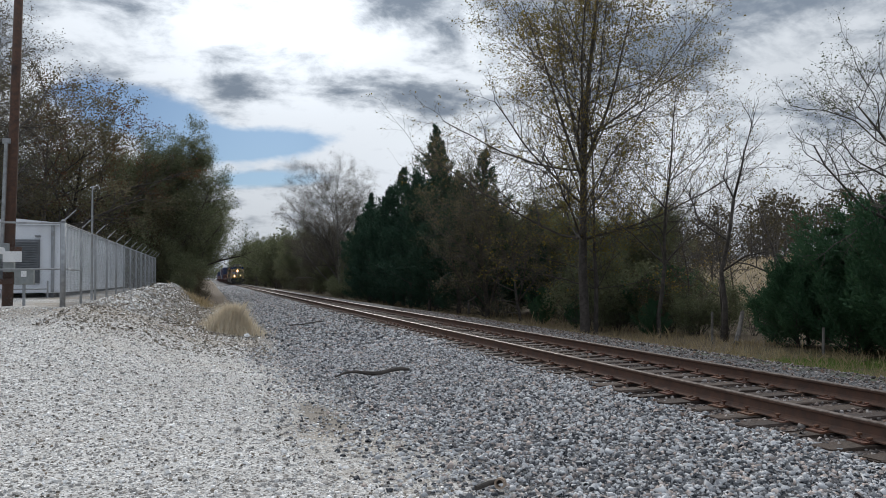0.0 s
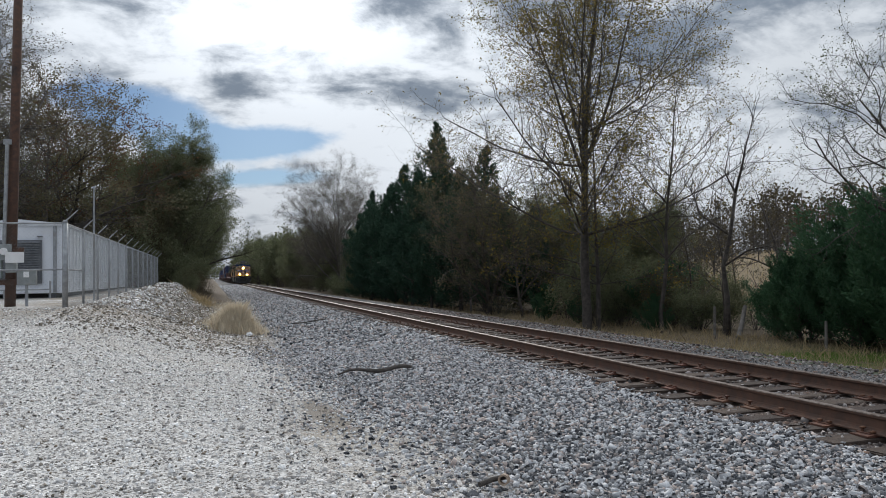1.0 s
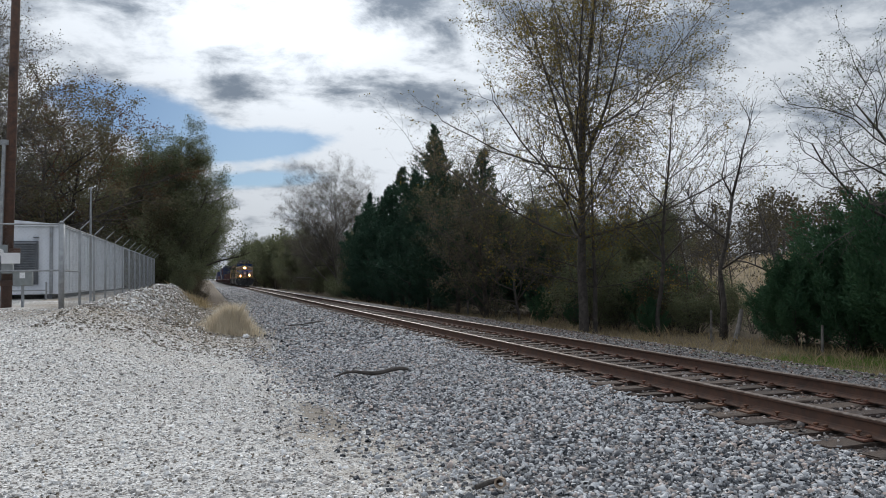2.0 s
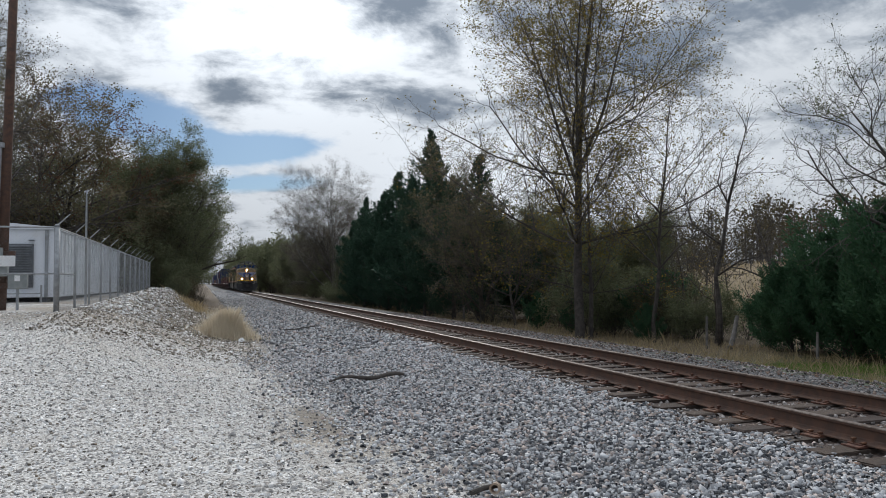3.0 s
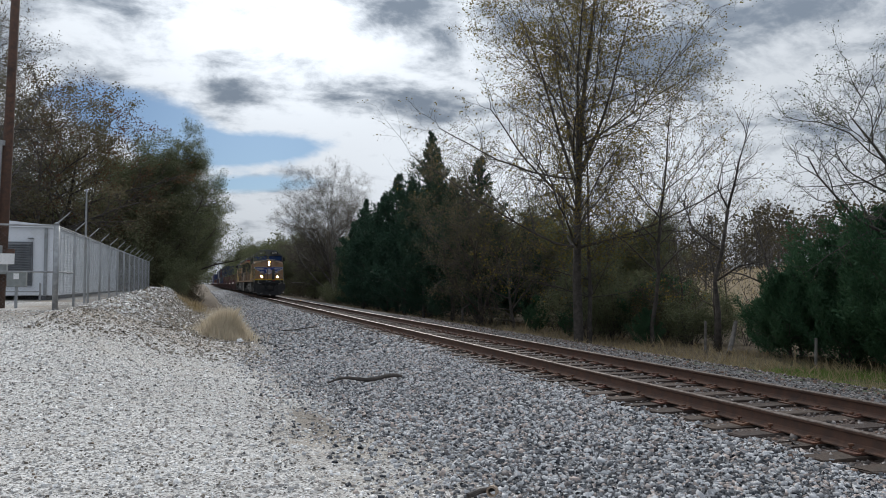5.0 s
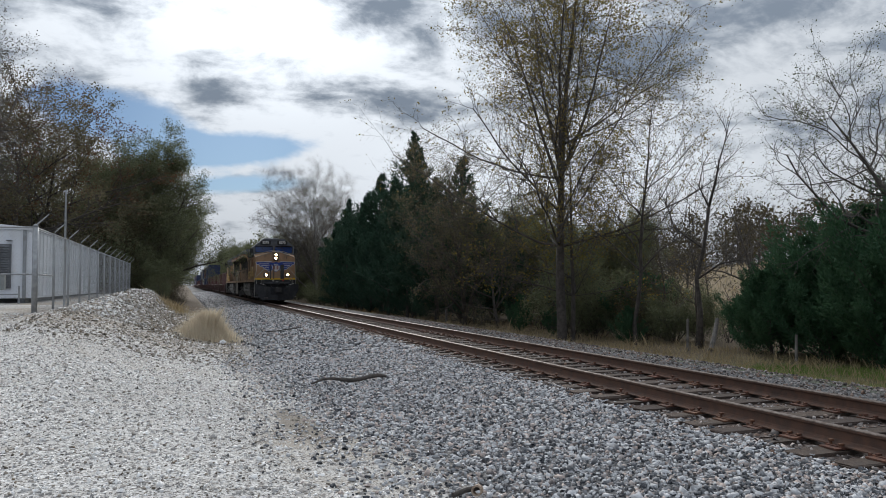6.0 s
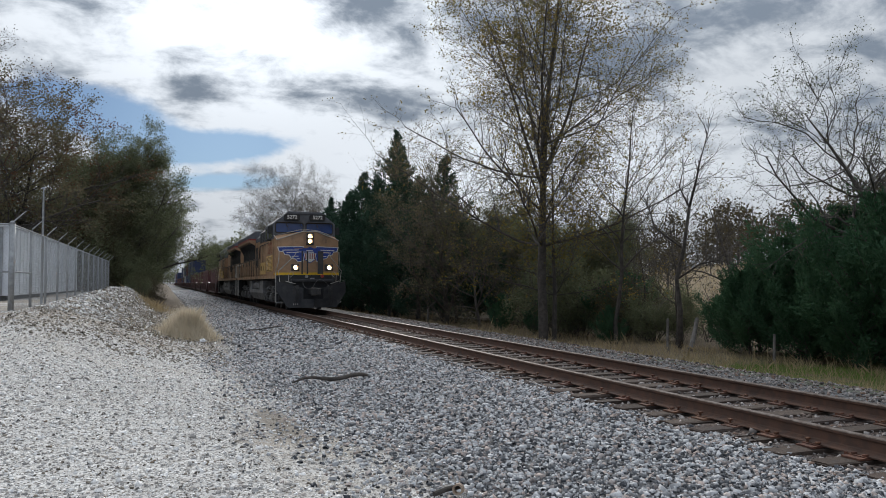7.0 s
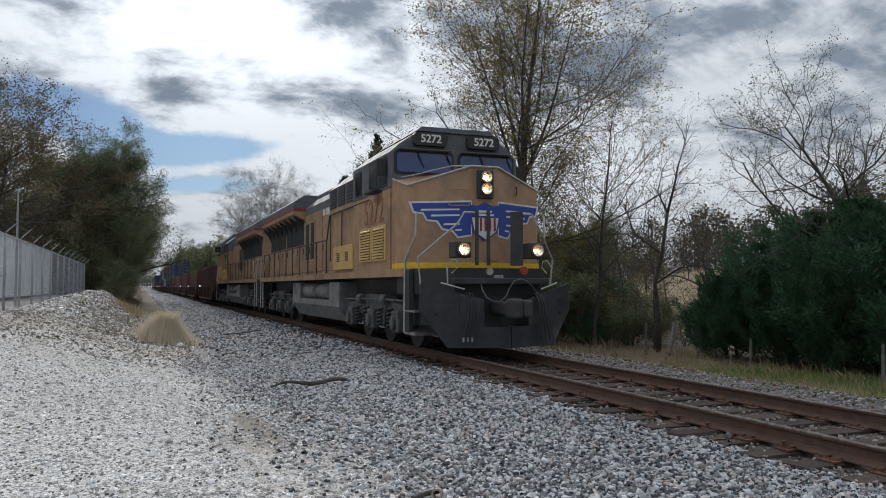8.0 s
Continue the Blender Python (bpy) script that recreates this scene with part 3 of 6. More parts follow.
def dead_tree():
    """A broken, crooked tree: a leaning stem, a bare spike and one long arm, all with dead twigs."""
    rng = random.Random(42)
    ob = thing("dead_tree", "leaning dead tree with broken bare limbs", "tree", at=spot(14.2, 18.8))
    stem = [(0, 0, -0.2), (0.02, 0.02, 1.1), (-0.06, 0.05, 2.0), (0.08, -0.12, 2.9), (0.12, -0.35, 4.1)]
    spike = [(0.12, -0.35, 4.1), (0.18, -0.62, 4.9), (0.10, -0.85, 5.3), (0.20, -1.15, 6.2)]
    spike2 = [(0.12, -0.35, 4.1), (-0.10, -0.2, 4.7), (-0.02, -0.35, 5.4)]
    arm = [(0.08, -0.12, 2.9), (-0.15, 0.4, 3.3), (-0.2, 0.9, 3.6), (-0.1, 1.25, 4.1), (-0.2, 1.45, 4.5)]
    arm2 = [(-0.06, 0.05, 2.0), (0.35, -0.5, 2.45), (0.55, -1.1, 2.55), (0.7, -1.7, 2.35)]
    trunk_bm = bmesh.new()
    tube(trunk_bm, stem, [0.085, 0.075, 0.065, 0.055, 0.042], 8)
    trunk = part("trunk", trunk_bm, BARK, ob, "", True)
    segs, tips = [], []
    twig = dict(levels=2, bits=(4, 4, 3), bend=(0.16, 0.2, 0.2), lift=(0.02, 0.02, 0.0), bare=(0.2, 0.2), kids=(5, 3), spread=(45, 45), ratio=(0.5, 0.5), thin=0.004, leafy=9)
    for pts, radius in ((spike, [0.040, 0.030, 0.022, 0.006]), (spike2, [0.03, 0.02, 0.007]), (arm, [0.038, 0.034, 0.028, 0.02, 0.008]), (arm2, [0.034, 0.028, 0.018, 0.007])):
        bm = bmesh.new()
        tube(bm, pts, radius, 6)
        part("limb", bm, BARK, trunk, "", True)
        for p, q in zip(pts, pts[1:]):
            for k in range(4):
                c = Vector(p).lerp(Vector(q), rng.random())
                way = (Vector(q) - Vector(p)).normalized() + Vector((rng.gauss(0, 0.6), rng.gauss(0, 0.6), rng.gauss(0.2, 0.4)))
                grow(rng, c, way, rng.uniform(0.5, 1.3), 0.013, 0, twig, segs, tips)
    ob2 = new("twig_work", mesh_of("twig_work", *segment_mesh(segs, lambda lv: 3), TWIG))
    ob2.parent = ob
    return ob


def build_trees():
    tree("oak_tree", "tall twin-stemmed oak with thin yellow-brown autumn leaves", 4, OAK, spot(11.6, 22.4, 20))
    # cedars beside the line
    a = cedar("cedar_tree", "dense dark green cedar in the row beside the track", 11, 10.4, 5.2, 5200, spot(12.2, 41.4), group="cedars beside the track", belly=0.22)
    b = cedar("cedar_tree", "slim dark green cedar in the row beside the track", 12, 9.2, 4.4, 4600, spot(12.3, 49.4), group="cedars beside the track", belly=0.30)
    for k, (x, y, tall, turn) in enumerate(((13.0, 42.6, 9.5, 40), (12.5, 46.5, 8.4, 100), (12.0, 52.0, 8.2, 10), (12.5, 60.8, 8.7, 60), (12.0, 63.0, 7.0, 150), (12.2, 37.4, 7.3, 250), (13.4, 37.0, 8.4, 300), (11.5, 44.4, 6.6, 20), (11.2, 47.8, 5.6, 77), (11.3, 55.6, 6.6, 30), (11.6, 57.8, 7.5, 210), (14.2, 54.0, 8.4, 310), (11.2, 39.2, 5.4, 5),
                                            (13.0, 34.0, 5.6, 95), (14.4, 47.0, 8.0, 190), (14.4, 50.5, 8.0, 280), (14.2, 57.5, 7.6, 130), (12.0, 54.0, 7.6, 340), (14.6, 33.0, 5.0, 70))):
        copy_thing(a if k % 2 else b, spot(x, y, turn, tall / (10.4 if k % 2 else 9.2)))
    # round, finely branched tree farther down
    r = tree("round_bare_tree", "round-crowned grey tree with fine leafless twigs", 21, dict(LEAFY, height=8.6, levels=4, bits=(9, 7, 5, 4, 3), kids=(36, 10, 7, 4), leafy=3, thin=0.011, leaves=60000, leaf=0.07, leaf_spread=0.16, leaf_mat=TAN_LEAF, bark=PALE_BARK, twig=TWIG), spot(12.8, 80.0, 0, 1.12), group="trees beside the track")
    tree("rusty_tree", "bare-topped tree with sparse rust-red leaves", 33, dict(LEAFY, height=9.2, levels=4, bits=(9, 7, 5, 4, 3), kids=(20, 7, 5, 3), leafy=3, leaves=9000, leaf=0.11, leaf_spread=0.12, thin=0.010, leaf_mat=RUST_LEAF), spot(-8.2, 50.5, 70))
    c = tree("leafy_tree", "dark olive tree with dense small leaves", 38, LEAFY, spot(-2.3, 62.0, 0, 1.0), group="trees beside the track")
    d = tree("brown_tree", "half-bare tree with dull olive-brown autumn leaves", 32, dict(LEAFY, height=8.8, levels=4, bits=(9, 7, 5, 4, 3), kids=(22, 7, 5, 3), leafy=3, leaves=30000, leaf=0.12, leaf_spread=0.2, thin=0.008, leaf_mat=OLIVE_LEAF), spot(-9.0, 46.0, 50), group="trees beside the track")
    for base, x, y, turn, s in ((c, -5.0, 60.0, 80, 0.93), (c, -2.6, 71.0, 215, 0.80), (c, 17.0, 39.0, 40, 0.50), (c, 18.6, 35.0, 140, 0.46), (c, 16.4, 32.0, 260, 0.42), (c, 20.5, 33.0, 10, 0.48), (c, 15.6, 35.5, 310, 0.50), (c, -2.4, 80.0, 160, 0.78), (c, -7.5, 74.0, 160, 0.85), (d, -11.5, 57.0, 10, 1.0), (c, -12.6, 52.0, 220, 0.9), (d, -15.5, 47.0, 300, 1.1), (c, -17.0, 56.0, 30, 1.1), (r, -12.0, 40.0, 120, 1.05),
                                (c, -7.4, 92.0, 10, 0.6), (c, -7.5, 112.0, 130, 0.55), (r, -9.5, 84.0, 200, 0.7), (c, -6.4, 140.0, 250, 0.7), (c, -5.0, 175.0, 20, 0.8), (c, -4.4, 215.0, 200, 0.9), (c, -4.2, 260, 90, 0.95), (c, -4.2, 310, 10, 1.0),
                                (c, 13.6, 98.0, 40, 0.70), (c, 13.8, 112.0, 300, 0.80), (r, 14.5, 92.0, 140, 0.85), (c, 14.0, 128.0, 100, 0.82), (c, 12.0, 148.0, 10, 0.9), (c, 11.6, 172.0, 200, 0.95), (c, 11.4, 200.0, 60, 1.0), (c, 11.4, 235.0, 170, 1.05), (c, 11.6, 275.0, 330, 1.05), (c, 14, 330, 30, 0.9),
                                (c, 15.0, 66.0, 10, 0.6), (c, 13.6, 70.0, 200, 0.5), (c, 13.2, 85.0, 90, 0.48)):
        copy_thing(base, spot(x, y, turn, s))
    tree("yellowing_tree", "leaning half-bare tree with sparse yellow-olive leaves", 35, dict(LEAFY, height=6.8, girth=0.12, leaves=24000, leaf=0.06, leaf_spread=0.12, leaf_mat=OLIVE_LEAF, kids=(28, 9, 7), ratio=(0.5, 0.46, 0.5)), spot(12.3, 33.4, 30))
    tree("yellowing_tree", "slim half-bare tree with sparse yellow-olive leaves", 36, dict(LEAFY, height=5.6, girth=0.09, leaves=16000, leaf=0.055, leaf_spread=0.12, leaf_mat=OLIVE_LEAF, kids=(22, 8, 7), ratio=(0.5, 0.46, 0.5)), spot(12.8, 30.6, 30, 0.8))
    # behind the oak and to the right
    tree("sapling", "slender half-bare sapling with sparse brown leaves", 41, dict(BARE, height=7.6, girth=0.075, bend=(0.09, 0.14, 0.17, 0.2), leaves=7000, leaf=0.05, leaf_mat=OAK_LEAF, kids=(22, 8, 6, 4)), spot(13.2, 20.6))
    tree("sapling", "thin crooked bare sapling in the brush", 46, dict(BARE, height=4.6, girth=0.05, bend=(0.12, 0.18, 0.2, 0.2), leaves=900, kids=(14, 7, 5, 3), spread=(60, 50, 45, 45)), spot(14.6, 19.6))
    tree("sapling", "thin crooked bare sapling in the brush", 47, dict(BARE, height=4.0, girth=0.05, bend=(0.12, 0.18, 0.2, 0.2), leaves=900, kids=(14, 7, 5, 3), spread=(60, 50, 45, 45)), spot(15.0, 21.6))
    dead_tree()
    tree("bare_tree", "leaning crooked-limbed bare tree with a few dark leaves", 43, dict(BARE, height=6.6, girth=0.125, bark=BARK, leaves=5200, leaf=0.045, leaf_spread=0.05, leaf_mat=DARK_LEAF, kids=(18, 10, 7, 4), bare=(0.42, 0.15, 0.12, 0.1), spread=(56, 46, 46, 45), limb=(0.42, 0.62), ratio=(0.60, 0.48, 0.45, 0.5), stems=((0, 0, -0.28, 0.36, 1.0),)), spot(16.0, 12.1))
    tree("bare_tree", "small spreading bare tree on the field", 44, dict(BARE, height=6.0, girth=0.12, leaves=0, kids=(15, 8, 6, 4), spread=(64, 46, 46, 45)), spot(25.5, 29.5))
    # young cedars of several shapes, crowding together
    e = cedar("cedar_bush", "bushy dark green young cedar at the field's edge", 51, 3.4, 3.2, 5200, spot(16.0, 15.6, 0, 1.0), mat=YOUNG_CEDAR, skirt=0.0, category="bush", group="young cedars", belly=0.30, spray=0.085, rise=0.55)
    g = cedar("cedar_bush", "slim dark green young cedar at the field's edge", 52, 3.2, 2.5, 3800, spot(15.1, 15.2, 0, 0.9), mat=YOUNG_CEDAR, skirt=0.0, category="bush", group="young cedars", belly=0.15, spray=0.08, rise=0.7)
    for k, (x, y, turn, s) in enumerate(((15.4, 16.9, 100, 0.68), (16.0, 16.9, 200, 0.84), (16.4, 15.0, 20, 1.10), (15.1, 13.6, 300, 0.95), (15.2, 12.2, 60, 1.1), (16.6, 13.6, 160, 1.18), (17.0, 15.6, 240, 1.1), (14.9, 17.6, 30, 0.66), (14.6, 16.4, 130, 0.62), (14.7, 14.6, 330, 0.75), (14.5, 13.0, 210, 0.7), (15.4, 11.0, 110, 1.1),
                                         (16.8, 11.4, 270, 1.3), (15.0, 9.6, 20, 1.1), (17.8, 13.0, 190, 1.35), (13.1, 20.8, 140, 0.40), (14.6, 23.4, 15, 0.55), (12.9, 25.6, 250, 0.42), (16.4, 24.5, 80, 0.65), (12.6, 28.0, 40, 0.5))):
        copy_thing(g if k % 2 else e, spot(x, y, turn, s))


build_trees()


# ---- the fenced yard ----
GALV = material("galvanised_steel", (0.36, 0.375, 0.39), 0.5, 0.5, (0.27, 0.28, 0.29), 9.0, 0.5, stain=(0.22, 0.20, 0.18), stain_scale=2.0)
SHELTER_WHITE = material("white_shelter_paint", (0.74, 0.77, 0.82), 0.6, 0.0, (0.68, 0.71, 0.76), 2.0, 0.5, stain=(0.55, 0.55, 0.54), stain_scale=0.8, stain_at=(0.55, 0.9))
LOUVER_GREY = material("grey_louver_paint", (0.13, 0.14, 0.155), 0.6, 0.0, (0.10, 0.105, 0.115), 5.0)
BOX_GREY = material("grey_meter_box_paint", (0.28, 0.30, 0.30), 0.6, 0.0, (0.22, 0.24, 0.24), 7.0, stain=(0.30, 0.28, 0.24), stain_scale=3.0)
BOX_GREEN = material("grey_green_box_paint", (0.21, 0.26, 0.25), 0.6, 0.0, (0.18, 0.22, 0.21), 7.0)
CREOSOTE = material("creosoted_pole_wood", (0.065, 0.038, 0.028), 0.9, 0.0, (0.11, 0.06, 0.042), 10.0, 0.5, 0.2, 30.0, (0.03, 0.024, 0.022), 1.2)
PAPER = material("white_notice_board", (0.85, 0.85, 0.85), 0.6, 0.0, (0.78, 0.78, 0.79), 4.0)
FX, FY, F_END = -3.2, 19.2, 50.2
F_BASE, F_TOP = 0.80, 2.81


def wires(name, parent, along, start, length, low, high, pitch=0.085, thick=0.0012):
    """Diagonal chain-link wires, woven both ways, on a vertical plane."""
    verts, faces = [], []
    tall = high - low
    for way in (-1, 1):
        s = -tall
        while s < length:
            a, b = (s, s + tall) if way > 0 else (s + tall, s)
            z0, z1 = low, high
            # clip to the run
            (u0, w0), (u1, w1) = (a, z0), (b, z1)
            if u0 > u1:
                (u0, w0), (u1, w1) = (u1, w1), (u0, w0)
            slope = (w1 - w0) / (u1 - u0)
            if u0 < 0:
                u0, w0 = 0, w0 + slope * (0 - u0)
            if u1 > length:
                u1, w1 = length, w1 - slope * (u1 - length)
            if u1 > u0:
                at = len(verts)
                for u, w in ((u0, w0), (u1, w1)):
                    for du, dv in ((-thick, 0), (thick * 0.5, thick), (thick * 0.5, -thick)):
                        off = 0.002 * way
                        verts.append((start[0] + off + dv, start[1] + u + du, w) if along == "y" else (start[0] - u - du, start[1] + off + dv, w))
                faces += [(at, at + 1, at + 4, at + 3), (at + 1, at + 2, at + 5, at + 4), (at + 2, at, at + 3, at + 5)]
            s += pitch
    ob = new(name, mesh_of(name, verts, faces, GALV))
    ob.parent = parent
    return tagged(ob, "galvanised chain-link mesh", kind="stuff")


def build_fence():
    fence = thing("chain_link_fence", "grey galvanised chain-link fence with barbed wire arms", "fence")
    bm = bmesh.new()
    tube(bm, [(FX, FY, F_BASE - 0.3), (FX, FY, F_TOP + 0.02)], 0.062, 12)
    disc(bm, (FX, FY, F_TOP + 0.05), (0, 0, 1), 0.07, 0.06, 12, 0.03)
    part("corner_post", bm, GALV, fence, smooth=True)
    bays = 12
    step = (F_END - FY) / bays
    posts = [(FX, FY + step * k, land(FX, FY + step * k)) for k in range(1, bays + 1)] + [(FX - 2.9 * k, FY, F_BASE - 0.05) for k in range(1, 5)]
    for x, y, z in posts:
        bm = bmesh.new()
        tube(bm, [(x, y, z - 0.2), (x, y, F_TOP + 0.02)], 0.032, 8)
        part("post", bm, GALV, fence, smooth=True)
    for k in range(0, bays + 1):
        y = FY + step * k
        bm = bmesh.new()
        tube(bm, [(FX, y, F_TOP - 0.02), (FX + 0.02, y, F_TOP + 0.06), (FX + 0.26, y + 0.05, F_TOP + 0.31)], [0.022, 0.02, 0.013], 6)
        part("barb_arm", bm, GALV, fence)
    bm = bmesh.new()
    tube(bm, [(FX, FY, F_TOP), (FX, F_END, F_TOP)], 0.022, 8)
    part("top_rail", bm, GALV, fence)
    bm = bmesh.new()
    tube(bm, [(FX, FY, F_TOP), (FX - 12, FY, F_TOP)], 0.022, 8)
    part("top_rail", bm, GALV, fence)
    bm = bmesh.new()
    tube(bm, [(FX, FY, 1.76), (FX - 12, FY, 1.76)], 0.020, 8)
    part("mid_rail", bm, GALV, fence)
    bm = bmesh.new()
    tube(bm, [(FX, FY, 1.76), (FX, FY + step, 1.76)], 0.020, 8)
    part("mid_rail", bm, GALV, fence)
    bm = bmesh.new()
    tube(bm, [(FX, FY, F_BASE - 0.02), (FX - 12, FY, F_BASE - 0.02)], 0.012, 6)
    part("tension_wire", bm, GALV, fence)
    for k in range(3):
        o = 0.10 + 0.09 * k
        bm = bmesh.new()
        tube(bm, [(FX + o, FY, F_TOP + 0.06 + o), (FX + o, F_END, F_TOP + 0.06 + o)], 0.0014, 3)
        part("barbed_wire", bm, GALV, fence)
    wires("mesh", fence, "y", (FX + 0.035, FY, 0), F_END - FY, F_BASE + 0.02, F_TOP)
    wires("mesh", fence, "x", (FX, FY - 0.03, 0), 12, F_BASE, F_TOP)
    mast = thing("mast", "thin grey steel mast standing at the fence", "pole")
    bm = bmesh.new()
    tube(bm, [(FX - 0.15, 24.8, 0.6), (FX - 0.15, 24.8, 3.4), (FX - 0.15, 24.8, 4.25)], [0.035, 0.03, 0.02], 8)
    part("tube", bm, GALV, mast)
    bm = bmesh.new()
    disc(bm, (FX - 0.15, 24.8, 4.27), (0, 0, 1), 0.04, 0.06, 10)
    part("cap", bm, GALV, mast)


build_fence()


def build_shelter(y0, y1, ribs):
    """A white steel equipment shelter on skids, ribbed along its side."""
    x0, x1, z0, z1 = -7.9, -4.9, 1.08, 3.42
    ob = thing("equipment_shelter", "white steel equipment shelter with ribbed sides on skids", "shelter", "shelters in the yard")
    bm = bmesh.new()
    box(bm, x0, x1, y0, y1, z0, z1, 0.02)
    body = part("body", bm, SHELTER_WHITE, ob)
    bm = bmesh.new()
    prism(bm, [(x0 - 0.06, z1), (x1 + 0.06, z1), (x1 + 0.06, z1 + 0.07), ((x0 + x1) / 2, z1 + 0.22), (x0 - 0.06, z1 + 0.07)], "y", y0 - 0.06, y1 + 0.06)
    part("roof", bm, SHELTER_WHITE, ob, "low white gabled roof")
    for x in (x0 + 0.4, x1 - 0.4):
        bm = bmesh.new()
        box(bm, x - 0.12, x + 0.12, y0 + 0.05, y1 - 0.05, 0.70, z0)
        part("skid", bm, LOUVER_GREY, ob, "dark steel skid")
    for k in range(ribs):
        y = y0 + 0.2 + (y1 - y0 - 0.4) * k / ribs
        bm = bmesh.new()
        box(bm, x1 + 0.002, x1 + 0.03, y, y + 0.12, z0 + 0.06, z1 - 0.06)
        part("rib", bm, SHELTER_WHITE, body)
    for k in range(22):
        z = z0 + 0.1 + k * 0.1
        bm = bmesh.new()
        prism(bm, [(x1 + 0.002, z), (x1 + 0.024, z - 0.012), (x1 + 0.002, z + 0.03)], "y", y0 + 1.6, y0 + (y1 - y0) * 0.62)
        part("slat", bm, SHELTER_WHITE, body)
    return ob


def build_yard():
    a = build_shelter(29.3, 42.6, 18)
    build_shelter(43.3, 50.0, 8)
    # grille, trim and handle on the near end wall
    bm = bmesh.new()
    box(bm, -7.4, -5.60, 29.22, 29.30, 1.42, 2.92, 0.01)
    grille = part("grille_frame", bm, LOUVER_GREY, a, "dark grey ventilation grille")
    for k in range(17):
        bm = bmesh.new()
        z = 1.50 + k * 0.083
        prism(bm, [(29.22, z), (29.18, z - 0.02), (29.18, z), (29.22, z + 0.05)], "x", -7.34, -5.66)
        part("slat", bm, LOUVER_GREY, grille)
    for x in (-5.20, -7.6):
        bm = bmesh.new()
        box(bm, x - 0.05, x + 0.05, 29.24, 29.30, 1.1, 3.40)
        part("trim", bm, GALV, a)
    bm = bmesh.new()
    box(bm, -5.75, -5.58, 29.22, 29.30, 3.02, 3.06)
    part("latch", bm, LOUVER_GREY, a)
    bm = bmesh.new()
    tube(bm, [(-5.3, 29.0, 0.8), (-5.3, 29.0, 1.5)], 0.03)
    tube(bm, [(-6.9, 29.0, 1.22), (-5.3, 29.0, 1.22)], 0.025)
    tube(bm, [(-6.7, 29.0, 0.8), (-6.7, 29.0, 1.22)], 0.03)
    part("pipe_rack", bm, GALV, a)
    # pole with meters
    px, py = -4.78, 21.2
    pole = thing("utility_pole", "dark creosoted wooden utility pole with steel conduit", "utility pole")
    bm = bmesh.new()
    tube(bm, [(px, py, 0.5), (px + 0.10, py, 4.5), (px + 0.235, py, 10.5)], [0.125, 0.115, 0.095], 14)
    part("pole", bm, CREOSOTE, pole, smooth=True)
    bm = bmesh.new()
    tube(bm, [(px - 0.10, py - 0.14, 2.0), (px - 0.02, py - 0.14, 4.9)], 0.045, 8)
    part("conduit", bm, GALV, pole, "grey steel conduit")
    bm = bmesh.new()
    disc(bm, (px - 0.02, py - 0.10, 4.95), (0, 0, 1), 0.10, 0.12, 10)
    part("weatherhead", bm, GALV, pole)
    rack = thing("meter_rack", "wooden rack of grey electric meter boxes at the pole", "electric meter")

    def meter_box(name, x, z, w, h, mat, label=""):
        bm = bmesh.new()
        box(bm, x - w / 2, x + w / 2, py - 0.34, py - 0.16, z - h / 2, z + h / 2, 0.015)
        return part(name, bm, mat, rack, label)
    bm = bmesh.new()
    box(bm, px - 0.9, px + 0.55, py - 0.16, py - 0.10, 1.42, 1.56, 0.01)
    part("rail", bm, CREOSOTE, rack, "dark wooden rail")
    bm = bmesh.new()
    box(bm, px - 0.9, px + 0.35, py - 0.16, py - 0.10, 2.20, 2.34, 0.01)
    part("rail", bm, CREOSOTE, rack)
    meter = meter_box("meter_box", px - 0.03, 2.22, 0.24, 0.40, BOX_GREY, "grey meter box")
    bm = bmesh.new()
    disc(bm, (px - 0.05, py - 0.37, 2.24), (0, -1, 0), 0.085, 0.08, 20)
    part("meter_dial", bm, PAPER, meter, "round glass meter")
    meter_box("switch_box", px - 0.26, 1.82, 0.30, 0.46, BOX_GREEN, "grey-green switch box")
    meter_box("junction_box", px + 0.10, 1.84, 0.24, 0.24, BOX_GREY)
    low = meter_box("breaker_box", px + 0.44, 1.60, 0.42, 0.38, BOX_GREY, "grey breaker box")
    bm = bmesh.new()
    box(bm, px + 0.38, px + 0.50, py - 0.352, py - 0.341, 1.60, 1.74)
    part("label_plate", bm, PAPER, low)
    bm = bmesh.new()
    box(bm, px + 0.40, px + 0.46, py - 0.28, py - 0.22, 0.70, 1.42)
    part("leg", bm, GALV, rack)
    notice = thing("notice_board", "blank white notice board fixed before the meters", "sign")
    bm = bmesh.new()
    box(bm, px - 0.01, px + 0.40, py - 0.40, py - 0.375, 1.96, 2.22, 0.006)
    part("panel", bm, PAPER, notice)
    unit = thing("white_cabinet", "low white steel cabinet standing on the yard", "cabinet")
    bm = bmesh.new()
    box(bm, -5.75, -5.05, 20.4, 21.0, 0.82, 1.16, 0.02)
    part("body", bm, SHELTER_WHITE, unit)
    bm = bmesh.new()
    box(bm, -5.77, -5.03, 20.38, 21.02, 1.16, 1.19, 0.008)
    part("lid", bm, SHELTER_WHITE, unit)


build_yard()


